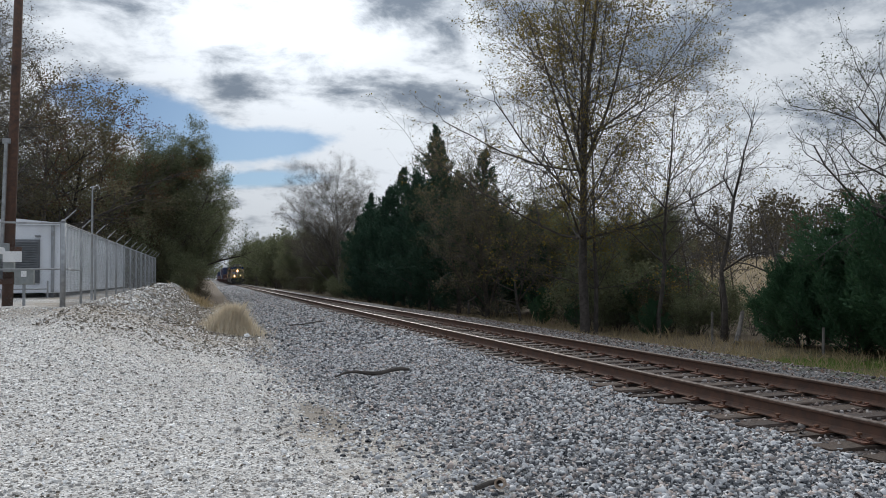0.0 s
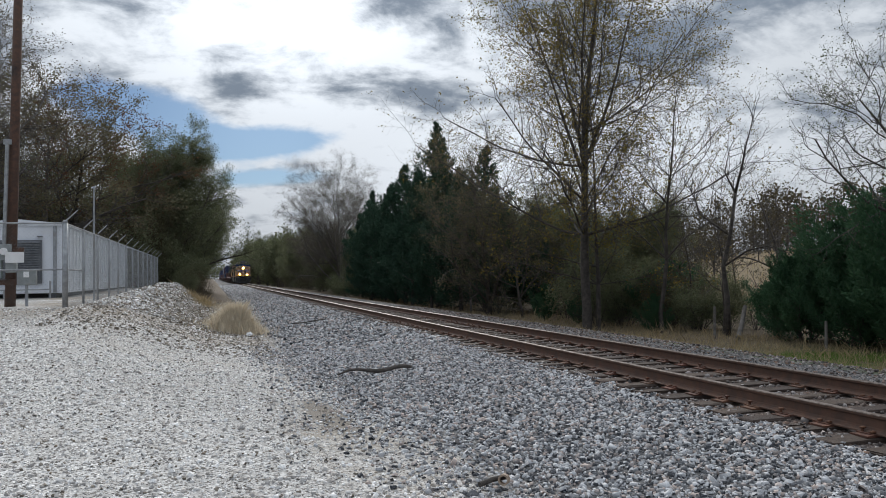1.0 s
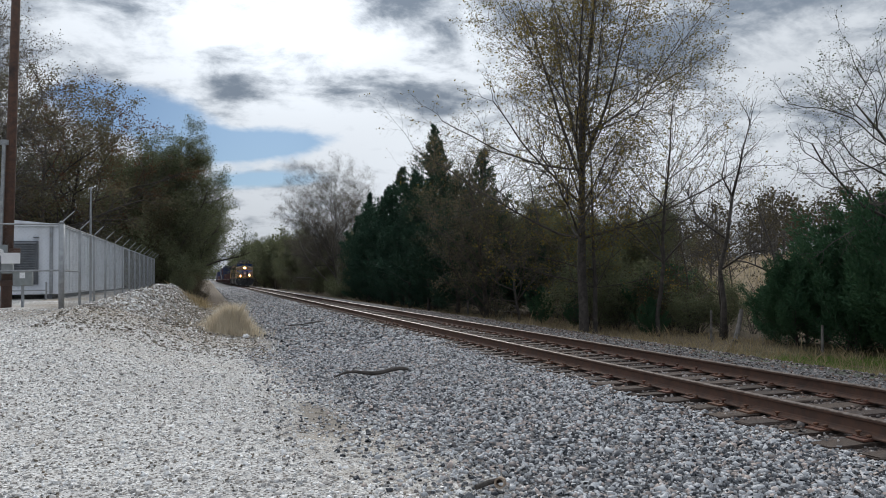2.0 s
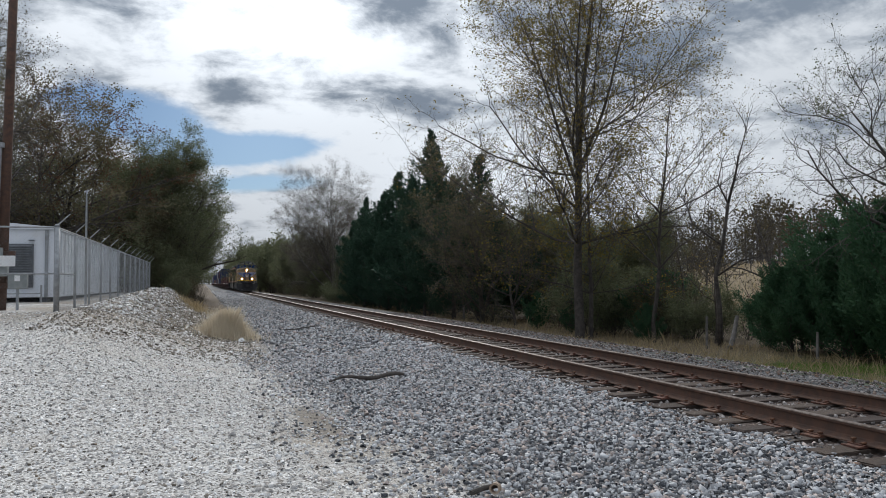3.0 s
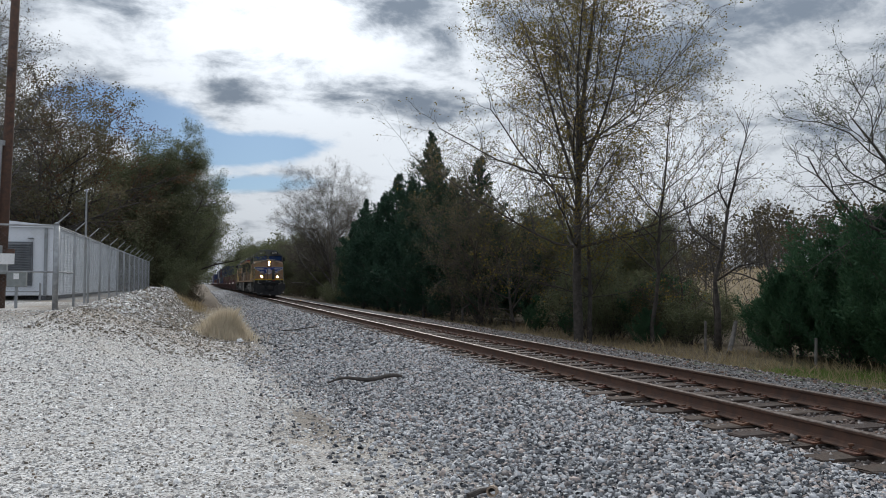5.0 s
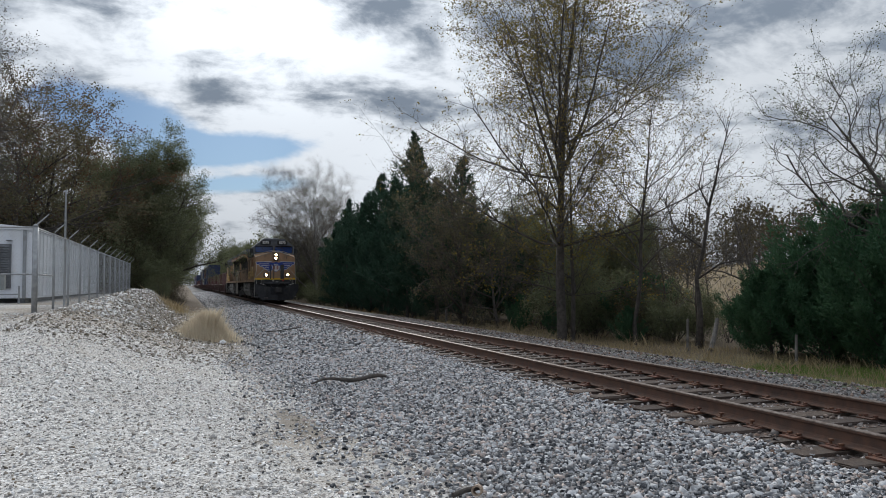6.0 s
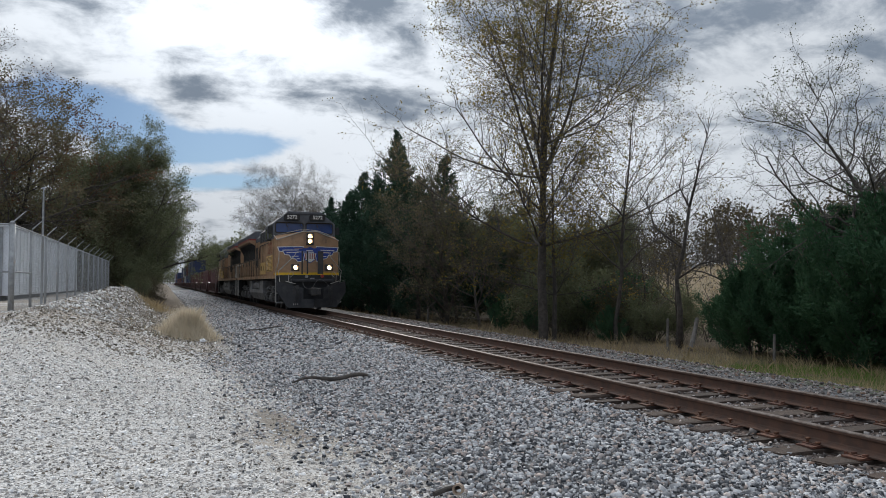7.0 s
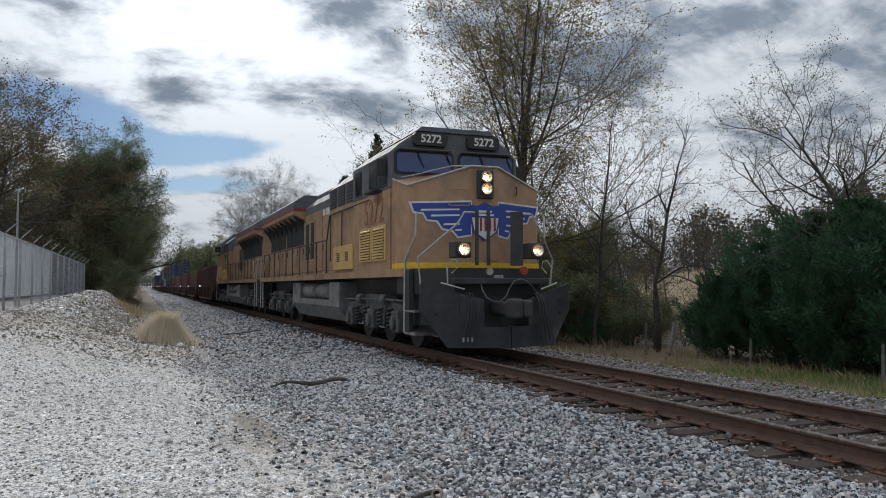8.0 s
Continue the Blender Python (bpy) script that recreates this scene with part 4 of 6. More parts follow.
# ---- brush, grass and far woods ----
def blades(name, label, seed, spots, tall, width, mat, lean=0.35, category="grass"):
    """Thin bent blades at the given places, three corners low and one tip each."""
    rng = random.Random(seed)
    verts, faces = [], []
    for x, y, k in spots:
        z = land(x, y) - 0.02
        h = tall * k * rng.uniform(0.55, 1.15)
        a = rng.uniform(0, 6.28)
        w = width * rng.uniform(0.7, 1.3)
        dx, dy = math.cos(a) * w, math.sin(a) * w
        lx, ly = rng.gauss(0, lean) * h, rng.gauss(0, lean) * h
        at = len(verts)
        verts += [(x - dx, y - dy, z), (x + dx, y + dy, z), (x + dx * 0.8 + lx * 0.4, y + dy * 0.8 + ly * 0.4, z + h * 0.6), (x + lx, y + ly, z + h), (x - dx * 0.8 + lx * 0.4, y - dy * 0.8 + ly * 0.4, z + h * 0.6)]
        faces.append((at, at + 1, at + 2, at + 3, at + 4))
    return tagged(new(name, mesh_of(name, verts, faces, mat)), label, category, kind="stuff")


def build_grass():
    rng = random.Random(5)
    spots = []
    for k in range(9500):
        r, a = abs(rng.gauss(0, 0.33)), rng.uniform(0, 6.28)
        f = max(0.25, 1 - r * 0.9)
        spots.append((0.62 + math.cos(a) * r * 1.15, 22.6 + math.sin(a) * r * 1.8, f))
    blades("straw_tuft", "tuft of pale dry straw grass growing in the gravel", 6, spots, 0.86, 0.0042, STRAW, 0.26)
    spots = [(rng.gauss(-0.5, 0.35), rng.gauss(39.5, 1.6), rng.uniform(0.4, 0.9)) for k in range(900)]
    blades("straw_tuft", "tuft of dull dry grass below the stone heap", 7, spots, 0.55, 0.006, DEAD_GRASS, 0.35)
    spots = []
    for k in range(17000):
        y = 3 + 60 * rng.random() ** 1.7
        x = rng.uniform(10.0, 14.5) + 0.3 * rough(y, 0, 1.5)
        clump = 0.5 + 0.8 * max(0.0, rough(x, y, 0.8) + 0.35)
        spots.append((x, y, clump * (0.45 if x < 10.2 else 1.0)))
    blades("verge_grass", "dead brown grass on the verge", 8, spots, 0.27, 0.0045, DEAD_GRASS, 0.5)
    spots = []
    for k in range(17000):
        y = rng.uniform(3.5, 14)
        x = rng.uniform(10.3, 14)
        if rough(x, y, 2.0) + 0.35 - 0.10 * max(0, y - 10) > 0:
            spots.append((x, y, rng.uniform(0.5, 1)))
    blades("verge_grass", "short green grass on the verge", 9, spots, 0.15, 0.006, GREEN_GRASS, 0.35)
    spots = []
    for k in range(700):
        y = rng.uniform(8, 30)
        spots.append((rng.gauss(12.4, 0.8), y, rng.uniform(0.6, 1.3)))
    blades("tall_weeds", "tall dry weed stalks at the wood's edge", 10, spots, 0.46, 0.0035, DEAD_GRASS, 0.25)
    spots = [(rng.uniform(-3.0, 1.0), 20 + 25 * rng.random(), rng.uniform(0.3, 1.0)) for k in range(900)]
    blades("weeds", "sparse dry weeds on the stone heap", 12, spots, 0.16, 0.005, DEAD_GRASS, 0.5)
    spots = [(x + rng.uniform(-40, 40), y + rng.uniform(-45, 45), rng.uniform(0.6, 1.2)) for k in range(6000) for x, y in ((62, 62),)]
    blades("field_grass", "pale dry grass on the sloping field", 13, spots, 0.7, 0.03, DEAD_GRASS, 0.35)


build_grass()

SHRUB = dict(height=2.6, girth=0.03, levels=2, bits=(5, 4, 3), bend=(0.12, 0.18, 0.2), lift=(0.02, 0.02, 0.0), bare=(0.1, 0.1), kids=(9, 6), spread=(42, 45), ratio=(0.5, 0.5), thin=0.004, leafy=1, leaves=9000, leaf=0.075, leaf_spread=0.15,
             leaf_mat=BRUSH_LEAF, bark=BARK, twig=TWIG, stems=((0, 0, 0.1, 0, 1), (0.02, 0.01, 0.45, 0.3, 0.9), (-0.02, 0.01, -0.5, 0.2, 0.95), (0.01, -0.02, 0.15, -0.55, 0.85), (-0.01, 0.02, -0.15, 0.6, 0.9), (0.02, -0.02, 0.65, -0.4, 0.7)))


def build_brush():
    rng = random.Random(77)
    dark = tree("shrub", "dark tangled shrub with dull small leaves", 61, dict(SHRUB, leaf_mat=DARK_LEAF), spot(-2.2, 53.0), "shrubs beside the line", "shrub")
    dry = tree("shrub", "dry brown shrub with sparse leaves", 62, dict(SHRUB, leaves=4200, leaf=0.06), spot(-3.6, 52.6), "shrubs beside the line", "shrub")
    bare = tree("shrub", "bare grey twiggy shrub beside the verge", 63, dict(SHRUB, leaves=260, levels=3, kids=(8, 6, 4), leafy=2), spot(12.9, 24.2), "shrubs beside the line", "shrub")
    places = []
    for k in range(26):
        y = 52 + k * 4.6 + rng.uniform(-1, 1)
        places.append((rng.choice((dark, dark, dry)), -1.9 - 0.022 * (y - 52) + rng.uniform(-1.2, 0.6), y, rng.uniform(0.9, 1.7)))
    for k in range(16):
        places.append((rng.choice((dark, dry)), rng.uniform(-15, -4.5), rng.uniform(51, 57), rng.uniform(1.2, 2.1)))
    for k in range(34):
        y = 23 + k * 3.3 + rng.uniform(-1, 1)
        places.append((rng.choice((dark, dry, bare, bare) if y < 34 else (dark, dark, dry)), 12.6 + rng.uniform(-0.6, 2.6), y, rng.uniform(0.55, 1.15)))
    for k in range(10):
        places.append((rng.choice((dry, bare, dark)), rng.uniform(13.4, 16.5), rng.uniform(19.5, 26), rng.uniform(0.45, 0.8)))
    for k in range(16):
        places.append((rng.choice((dry, bare, bare)), rng.uniform(14.2, 20), rng.uniform(22, 34), rng.uniform(0.6, 1.1)))
    for k in range(7):
        places.append((rng.choice((dry, bare, bare)), rng.uniform(16.5, 23), rng.uniform(20, 36), rng.uniform(0.5, 0.9)))
    for k in range(26):
        places.append((rng.choice((dark, dry)), 12.8 + rng.uniform(-0.8, 1.5), 128 + k * 7.5 + rng.uniform(-2, 2), rng.uniform(1.3, 2.2)))
        places.append((rng.choice((dark, dry)), -4.6 + rng.uniform(-1.0, 0.8), 160 + k * 7.5 + rng.uniform(-2, 2), rng.uniform(1.2, 2.0)))
    for k in range(9):
        places.append((rng.choice((dark, dry, dry)), -1.0 + rng.uniform(-0.7, 0.7), 46 + k * 1.6, rng.uniform(0.35, 0.6)))
    places.append((dark, 10.8, 66.0, 0.9))
    places.append((dark, 10.6, 62.0, 0.8))
    for base, x, y, s in places:
        copy_thing(base, spot(x, y, rng.uniform(0, 360), s))


build_brush()


def far_woods(name, label, seed, spots, mat, clump=0.55, count=170, bare=False):
    """Many distant trees in one mesh: a stem, limbs and loose clumps of leaves each."""
    rng = random.Random(seed)
    verts, faces, leaves = [], [], []
    segs = []
    for x, y, h in spots:
        z = land(x, y) - 0.2
        top = Vector((x + rng.gauss(0, 0.3), y, z + h * 0.9))
        foot = Vector((x, y, z))
        segs.append((foot, top, 0.018 * h, 0.03, 0))
        limbs = []
        for k in range(14):
            f = rng.uniform(0.10, 0.95)
            a = rng.uniform(0, 6.28)
            reach = h * 0.34 * (1.15 - f) * rng.uniform(0.6, 1.3) + 0.4
            p = foot.lerp(top, f)
            q = p + Vector((math.cos(a) * reach, math.sin(a) * reach, reach * rng.uniform(0.3, 1.0)))
            segs.append((p, q, 0.006 * h, 0.015, 1))
            limbs.append((p, q))
            if bare:
                for j in range(5):
                    c = p.lerp(q, rng.uniform(0.3, 1))
                    e = c + Vector((rng.gauss(0, 0.6), rng.gauss(0, 0.6), rng.gauss(0.5, 0.5)))
                    segs.append((c, e, 0.02, 0.008, 2))
                    limbs.append((c, e))
        for k in range(count):
            p, q = rng.choice(limbs)
            c = p.lerp(q, rng.random() ** 0.6)
            leaves.append(c + Vector((rng.gauss(0, 0.5), rng.gauss(0, 0.5), rng.gauss(0, 0.5))))
    v1, f1 = segment_mesh(segs, lambda lv: 5 if lv == 0 else 3)
    v2, f2 = leaf_mesh(rng, leaves, clump, 0.7)
    n = len(v1)
    me = mesh_of(name, v1 + v2, f1 + [tuple(i + n for i in f) for f in f2], (BARK, mat))
    me.polygons.foreach_set("material_index", [0] * len(f1) + [1] * len(f2))
    tagged(new(name, me), label, "woods", kind="stuff")


def build_far_woods():
    rng = random.Random(91)
    left = [(rng.uniform(-60, -12), rng.uniform(58, 330), rng.uniform(9, 14)) for k in range(110)]
    left += [(rng.uniform(-40, -19), rng.uniform(40, 60), rng.uniform(8, 12)) for k in range(16)]
    far_woods("woods", "dark late autumn woods behind the yard", 92, left, DARK_LEAF)
    right = [(rng.uniform(16, 40), rng.uniform(75, 340), rng.uniform(7, 11)) for k in range(110)] + [(rng.uniform(16, 26), rng.uniform(44, 78), rng.uniform(5, 8)) for k in range(40)]
    far_woods("woods", "dark brushy woods along the line", 93, right, DARK_LEAF)
    lane = [(rng.uniform(10.0, 15.0), rng.uniform(135, 430), rng.uniform(9, 13)) for k in range(60)] + [(rng.uniform(-9.0, -3.8), rng.uniform(165, 430), rng.uniform(8, 12)) for k in range(50)]
    far_woods("woods", "dark woods crowding both sides of the far line", 97, lane, DARK_LEAF, 0.6, 190)
    end = [(rng.uniform(-60, 80), rng.uniform(905, 960), rng.uniform(14, 22)) for k in range(70)]
    far_woods("woods", "woods closing the far end of the line", 94, end, DARK_LEAF, 1.4, 130)
    ridge = [(rng.uniform(70, 120), rng.uniform(5, 150), rng.uniform(7, 11.5)) for k in range(230)]
    far_woods("woods", "bare grey woods on the rise beyond the field", 95, ridge, BRUSH_LEAF, 0.42, 260, True)
    mid = [(rng.uniform(26, 52), rng.uniform(26, 100), rng.uniform(3, 6)) for k in range(34)] + [(rng.uniform(28, 44), rng.uniform(6, 26), rng.uniform(2.5, 4.5)) for k in range(16)]
    far_woods("woods", "bare thin trees scattered on the field", 96, mid, BRUSH_LEAF, 0.14, 260, True)


build_far_woods()


# ---- small things on the ground ----
def build_clutter():
    rng = random.Random(3)
    stick = thing("fallen_branch", "dark weathered branch lying on the ballast", "branch")
    bm = bmesh.new()
    pts = []
    for k in range(9):
        f = k / 8
        x, y = 1.92 + 1.30 * f, 12.3 + 0.32 * f + 0.06 * math.sin(f * 7)
        pts.append((x, y, land(x, y) + 0.045 + 0.05 * math.sin(f * 3.1) + 0.035 * math.sin(f * 9)))
    tube(bm, pts, [0.014, 0.02, 0.024, 0.028, 0.036, 0.034, 0.032, 0.036, 0.024], 8)
    part("stem", bm, BARK, stick)
    bm = bmesh.new()
    tube(bm, [pts[5], (pts[5][0] + 0.2, pts[5][1] + 0.12, pts[5][2] + 0.06)], [0.02, 0.008], 6)
    part("twig", bm, BARK, stick)
    stick2 = thing("fallen_branch", "thin dark stick lying on the ballast", "branch")
    bm = bmesh.new()
    tube(bm, [(x, y, land(x, y) + 0.06) for x, y in ((2.6, 26.4), (3.0, 26.5), (3.35, 27.0), (3.8, 27.2))], 0.02, 6)
    part("stem", bm, BARK, stick2)
    pipe = thing("pipe_piece", "short piece of rusty hose pipe lying on the ballast", "pipe")
    bm = bmesh.new()
    outer = [(2.12 - 0.010 * k, 5.50 - 0.017 * k, land(2.05, 5.5) + 0.07 + 0.003 * k) for k in range(5)]
    d = (Vector(outer[-1]) - Vector(outer[0])).normalized()
    for r0, r1 in ((0.042, 0.042),):
        ring = []
        for c, r in ((outer[0], 0.042), (outer[-1], 0.042), (outer[-1], 0.028), (outer[0], 0.028)):
            u = d.orthogonal().normalized()
            v = d.cross(u)
            ring.append([bm.verts.new(Vector(c) + (u * math.cos(a) + v * math.sin(a)) * r) for a in (6.2832 * k / 16 for k in range(16))])
        for a, b in zip(ring, ring[1:] + ring[:1]):
            for k in range(16):
                bm.faces.new((a[k], a[(k + 1) % 16], b[(k + 1) % 16], b[k]))
    part("collar", bm, STONE_TAN, pipe)
    bm = bmesh.new()
    tube(bm, [(2.13, 5.52, -0.055), (2.02, 5.50, -0.06), (1.90, 5.45, -0.075)], 0.02, 10)
    part("hose", bm, BARK, pipe)
    post = thing("marker_post", "short pale wooden marker post at the wood's edge", "post")
    bm = bmesh.new()
    box(bm, 11.86, 11.95, 34.9, 34.98, -0.5, 0.36, 0.01)
    part("stake", bm, PALE_BARK, post)
    broken = thing("broken_post", "broken weathered post leaning in the brush", "post")
    bm = bmesh.new()
    tube(bm, [(13.55, 17.5, -0.35), (13.9, 17.8, 0.0), (14.25, 18.1, 0.45)], [0.07, 0.065, 0.055], 7)
    part("stake", bm, PALE_BARK, broken)
    for x, y, h in ((13.3, 18.2, 0.9), (13.6, 14.5, 0.7), (13.4, 10.8, 0.8), (13.3, 26.0, 1.0)):
        p = thing("fence_post", "grey weathered field fence post", "post", "field fence posts")
        bm = bmesh.new()
        z = land(x, y)
        tube(bm, [(x, y, z - 0.2), (x + 0.03, y, z + h)], [0.036, 0.032], 7)
        part("stake", bm, PALE_BARK, p)
    litter = thing("litter_scrap", "crumpled white scrap lying at the straw tuft", "litter")
    bm = bmesh.new()
    bmesh.ops.create_icosphere(bm, subdivisions=2, radius=0.07, matrix=Matrix.Translation((0.95, 21.1, land(0.95, 21.1) + 0.04)))
    for v in bm.verts:
        v.co += Vector((rng.gauss(0, 0.02), rng.gauss(0, 0.02), rng.gauss(0, 0.012)))
    part("scrap", bm, PAPER, litter)


STONE_TAN = material("rusty_tan_metal", (0.36, 0.28, 0.21), 0.8, 0.0, (0.24, 0.17, 0.12), 20.0, 0.5, 0.1, 60.0)
build_clutter()


# ---- the train ----
ARMOUR = material("dusty_yellow_engine_paint", (0.42, 0.252, 0.14), 0.5, 0.0, (0.345, 0.21, 0.118), 3.0, 0.5, 0.02, 60.0, (0.22, 0.145, 0.095), 0.9, (0.42, 0.72))
BRIGHT_YELLOW = material("clean_yellow_paint", (0.62, 0.41, 0.14), 0.45, 0.0, (0.54, 0.35, 0.12), 5.0)
STRIPE = material("safety_yellow_stripe", (0.80, 0.50, 0.02), 0.45, 0.0, (0.66, 0.40, 0.03), 8.0)
ENGINE_GREY = material("dark_grey_engine_paint", (0.14, 0.147, 0.162), 0.75, 0.0, (0.115, 0.118, 0.128), 4.0, stain=(0.15, 0.14, 0.13), stain_scale=1.0, spec=0.15)
UNDER = material("grimy_underframe", (0.032, 0.032, 0.034), 0.7, 0.0, (0.06, 0.056, 0.052), 5.0, 0.5, 0.05, 40.0, (0.08, 0.07, 0.062), 1.5)
TRUCK_GREY = material("dusty_truck_grey", (0.125, 0.123, 0.121), 0.7, 0.0, (0.07, 0.066, 0.063), 6.0, 0.5, 0.05, 40.0, (0.06, 0.055, 0.05), 2.0)
PLOW_BLACK = material("scuffed_black_plow", (0.017, 0.018, 0.021), 0.6, 0.0, (0.034, 0.034, 0.037), 5.0, 0.5, 0.03, 40.0, (0.085, 0.08, 0.076), 1.3, (0.5, 0.8))
RED_PAINT = material("dull_red_paint", (0.32, 0.035, 0.025), 0.5, 0.0, (0.25, 0.035, 0.03), 6.0)
BLUE_PAINT = material("emblem_blue_paint", (0.025, 0.055, 0.30), 0.5, 0.0, (0.03, 0.06, 0.24), 6.0)
WHITE_PAINT = material("off_white_paint", (0.70, 0.69, 0.66), 0.55, 0.0, (0.58, 0.57, 0.54), 6.0)
STEEL = material("worn_steel", (0.42, 0.41, 0.40), 0.4, 0.8, (0.28, 0.26, 0.25), 12.0)
RAIL_WHITE = material("pale_handrail_paint", (0.48, 0.46, 0.42), 0.5, 0.0, (0.36, 0.34, 0.31), 9.0)
BLACK_RUBBER = material("black_rubber", (0.02, 0.02, 0.02), 0.7, 0.0, (0.035, 0.035, 0.035), 9.0)
# windshield glass: the reflected sky's blue is painted into the base colour
SKY_TINTED_GLASS = material("sky_tinted_cab_glass", (0.012, 0.040, 0.16), 0.06, 0.0, (0.014, 0.045, 0.18), 2.0, spec=0.9)
BULB = glow_material("lit_bulb", (1.0, 0.48, 0.15), 240.0)
REFLECTOR = material("lamp_reflector", (0.95, 0.88, 0.76), 0.16, 1.0, (0.92, 0.85, 0.74), 30.0)
FADED_RED = material("faded_red_paint", (0.26, 0.085, 0.06), 0.6, 0.0, (0.33, 0.16, 0.09), 9.0)
TANK_GREY = material("dusty_tank_grey", (0.22, 0.218, 0.215), 0.7, 0.0, (0.16, 0.155, 0.15), 3.0, 0.5, 0.04, 40.0, (0.08, 0.072, 0.065), 1.2)
SIDE_GLASS = material("black_side_glass", (0.010, 0.013, 0.020), 0.08, 0.0, (0.012, 0.014, 0.02), 2.0)
NOSE_PLAN = ((-1.45, 1.2), (-0.30, 0.74), (0.30, 0.74), (1.45, 1.2))


def text_part(name, words, size, mat, m, parent, label="", bold=0.0):
    cu = bpy.data.curves.new(name, "FONT")
    cu.body, cu.size, cu.align_x, cu.align_y, cu.extrude, cu.offset = words, size, "CENTER", "CENTER", 0.004, bold
    tmp = bpy.data.objects.new(name, cu)
    scene.collection.objects.link(tmp)
    me = bpy.data.meshes.new_from_object(tmp)
    bpy.data.objects.remove(tmp)
    me.materials.clear()
    me.materials.append(mat)
    ob = new(name, me)
    ob.parent, ob.matrix_basis = parent, m
    return tagged(ob, label)


def frame_of(origin, right, up):
    """A pose whose x runs along right and y along up."""
    r = Vector(right).normalized()
    u = Vector(up)
    u = (u - r * u.dot(r)).normalized()
    w = r.cross(u)
    return Matrix(((r.x, u.x, w.x, origin[0]), (r.y, u.y, w.y, origin[1]), (r.z, u.z, w.z, origin[2]), (0, 0, 0, 1)))


def flat_shape(name, outline, m, mat, parent, thick=0.006, label=""):
    bm = bmesh.new()
    solid(bm, [(u, v, 0) for u, v in outline], [(u, v, thick) for u, v in outline])
    ob = part(name, bm, mat, parent, label)
    ob.matrix_basis = m
    return ob


def wheelset_mesh(radius=0.51):
    bm = bmesh.new()
    for s in (-1, 1):
        disc(bm, (s * 0.755, 0, 0), (1, 0, 0), radius, 0.13, 28)
        disc(bm, (s * 0.69, 0, 0), (1, 0, 0), radius + 0.028, 0.03, 28)
        disc(bm, (s * 0.84, 0, 0), (1, 0, 0), 0.14, 0.10, 12)
        for k in range(6):
            a = k * math.pi / 3
            disc(bm, (s * 0.823, math.cos(a) * 0.3, math.sin(a) * 0.3), (1, 0, 0), 0.05, 0.012, 8)
    disc(bm, (0, 0, 0), (1, 0, 0), 0.09, 1.9, 12)
    bmesh.ops.recalc_face_normals(bm, faces=bm.faces[:])
    me = bpy.data.meshes.new("wheelset")
    bm.to_mesh(me)
    bm.free()
    me.materials.append(UNDER)
    return me


WHEELSET = wheelset_mesh()
CAR_WHEELSET = wheelset_mesh(0.46)
MOVING, ROLLING = [], []


def wheelset(parent, y, me=WHEELSET, radius=0.51, turn=1):
    ob = shared("wheelset", me, parent, pose(0, y, radius), "worn steel wheels on an axle")
    ROLLING.append((ob, y, radius, turn))


def lamp_unit(parent, x, y, z, radius, lit):
    """A round lamp facing -y: a steel rim about a dished reflector with a small bulb at its focus; y is the rim's front."""
    deep, focus = radius * 0.72, radius * 0.35
    bm = bmesh.new()
    rings = []
    for r, d in ((radius * 1.02, deep), (radius * 1.22, deep), (radius * 1.22, 0.006), (radius * 1.15, 0.0), (radius * 1.02, 0.004)):
        rings.append([bm.verts.new((x + r * math.cos(a), y + d, z + r * math.sin(a))) for a in (2 * math.pi * k / 24 for k in range(24))])
    for a, b in zip(rings, rings[1:] + rings[:1]):
        for k in range(24):
            bm.faces.new((a[k], a[(k + 1) % 24], b[(k + 1) % 24], b[k]))
    part("bezel", bm, STEEL, parent, "", True)
    bm = bmesh.new()
    rings = []
    for f in (0.04, 0.2, 0.4, 0.6, 0.8, 1.0):
        r = radius * f
        rings.append([bm.verts.new((x + r * math.cos(a), y + 0.006 + (deep - 0.012) * (1 - f * f), z + r * math.sin(a))) for a in (2 * math.pi * k / 24 for k in range(24))])
    for a, b in zip(rings, rings[1:]):
        for k in range(24):
            bm.faces.new((a[k], a[(k + 1) % 24], b[(k + 1) % 24], b[k]))
    bm.faces.new(rings[0])
    part("reflector", bm, REFLECTOR, parent, "polished reflector of a lit lamp" if lit else "polished reflector", True)
    bm = bmesh.new()
    bmesh.ops.create_uvsphere(bm, u_segments=12, v_segments=8, radius=radius * 0.17, matrix=Matrix.Translation((x, y + deep - focus, z)))
    part("bulb", bm, BULB if lit else STEEL, parent, "lit warm bulb" if lit else "", True)


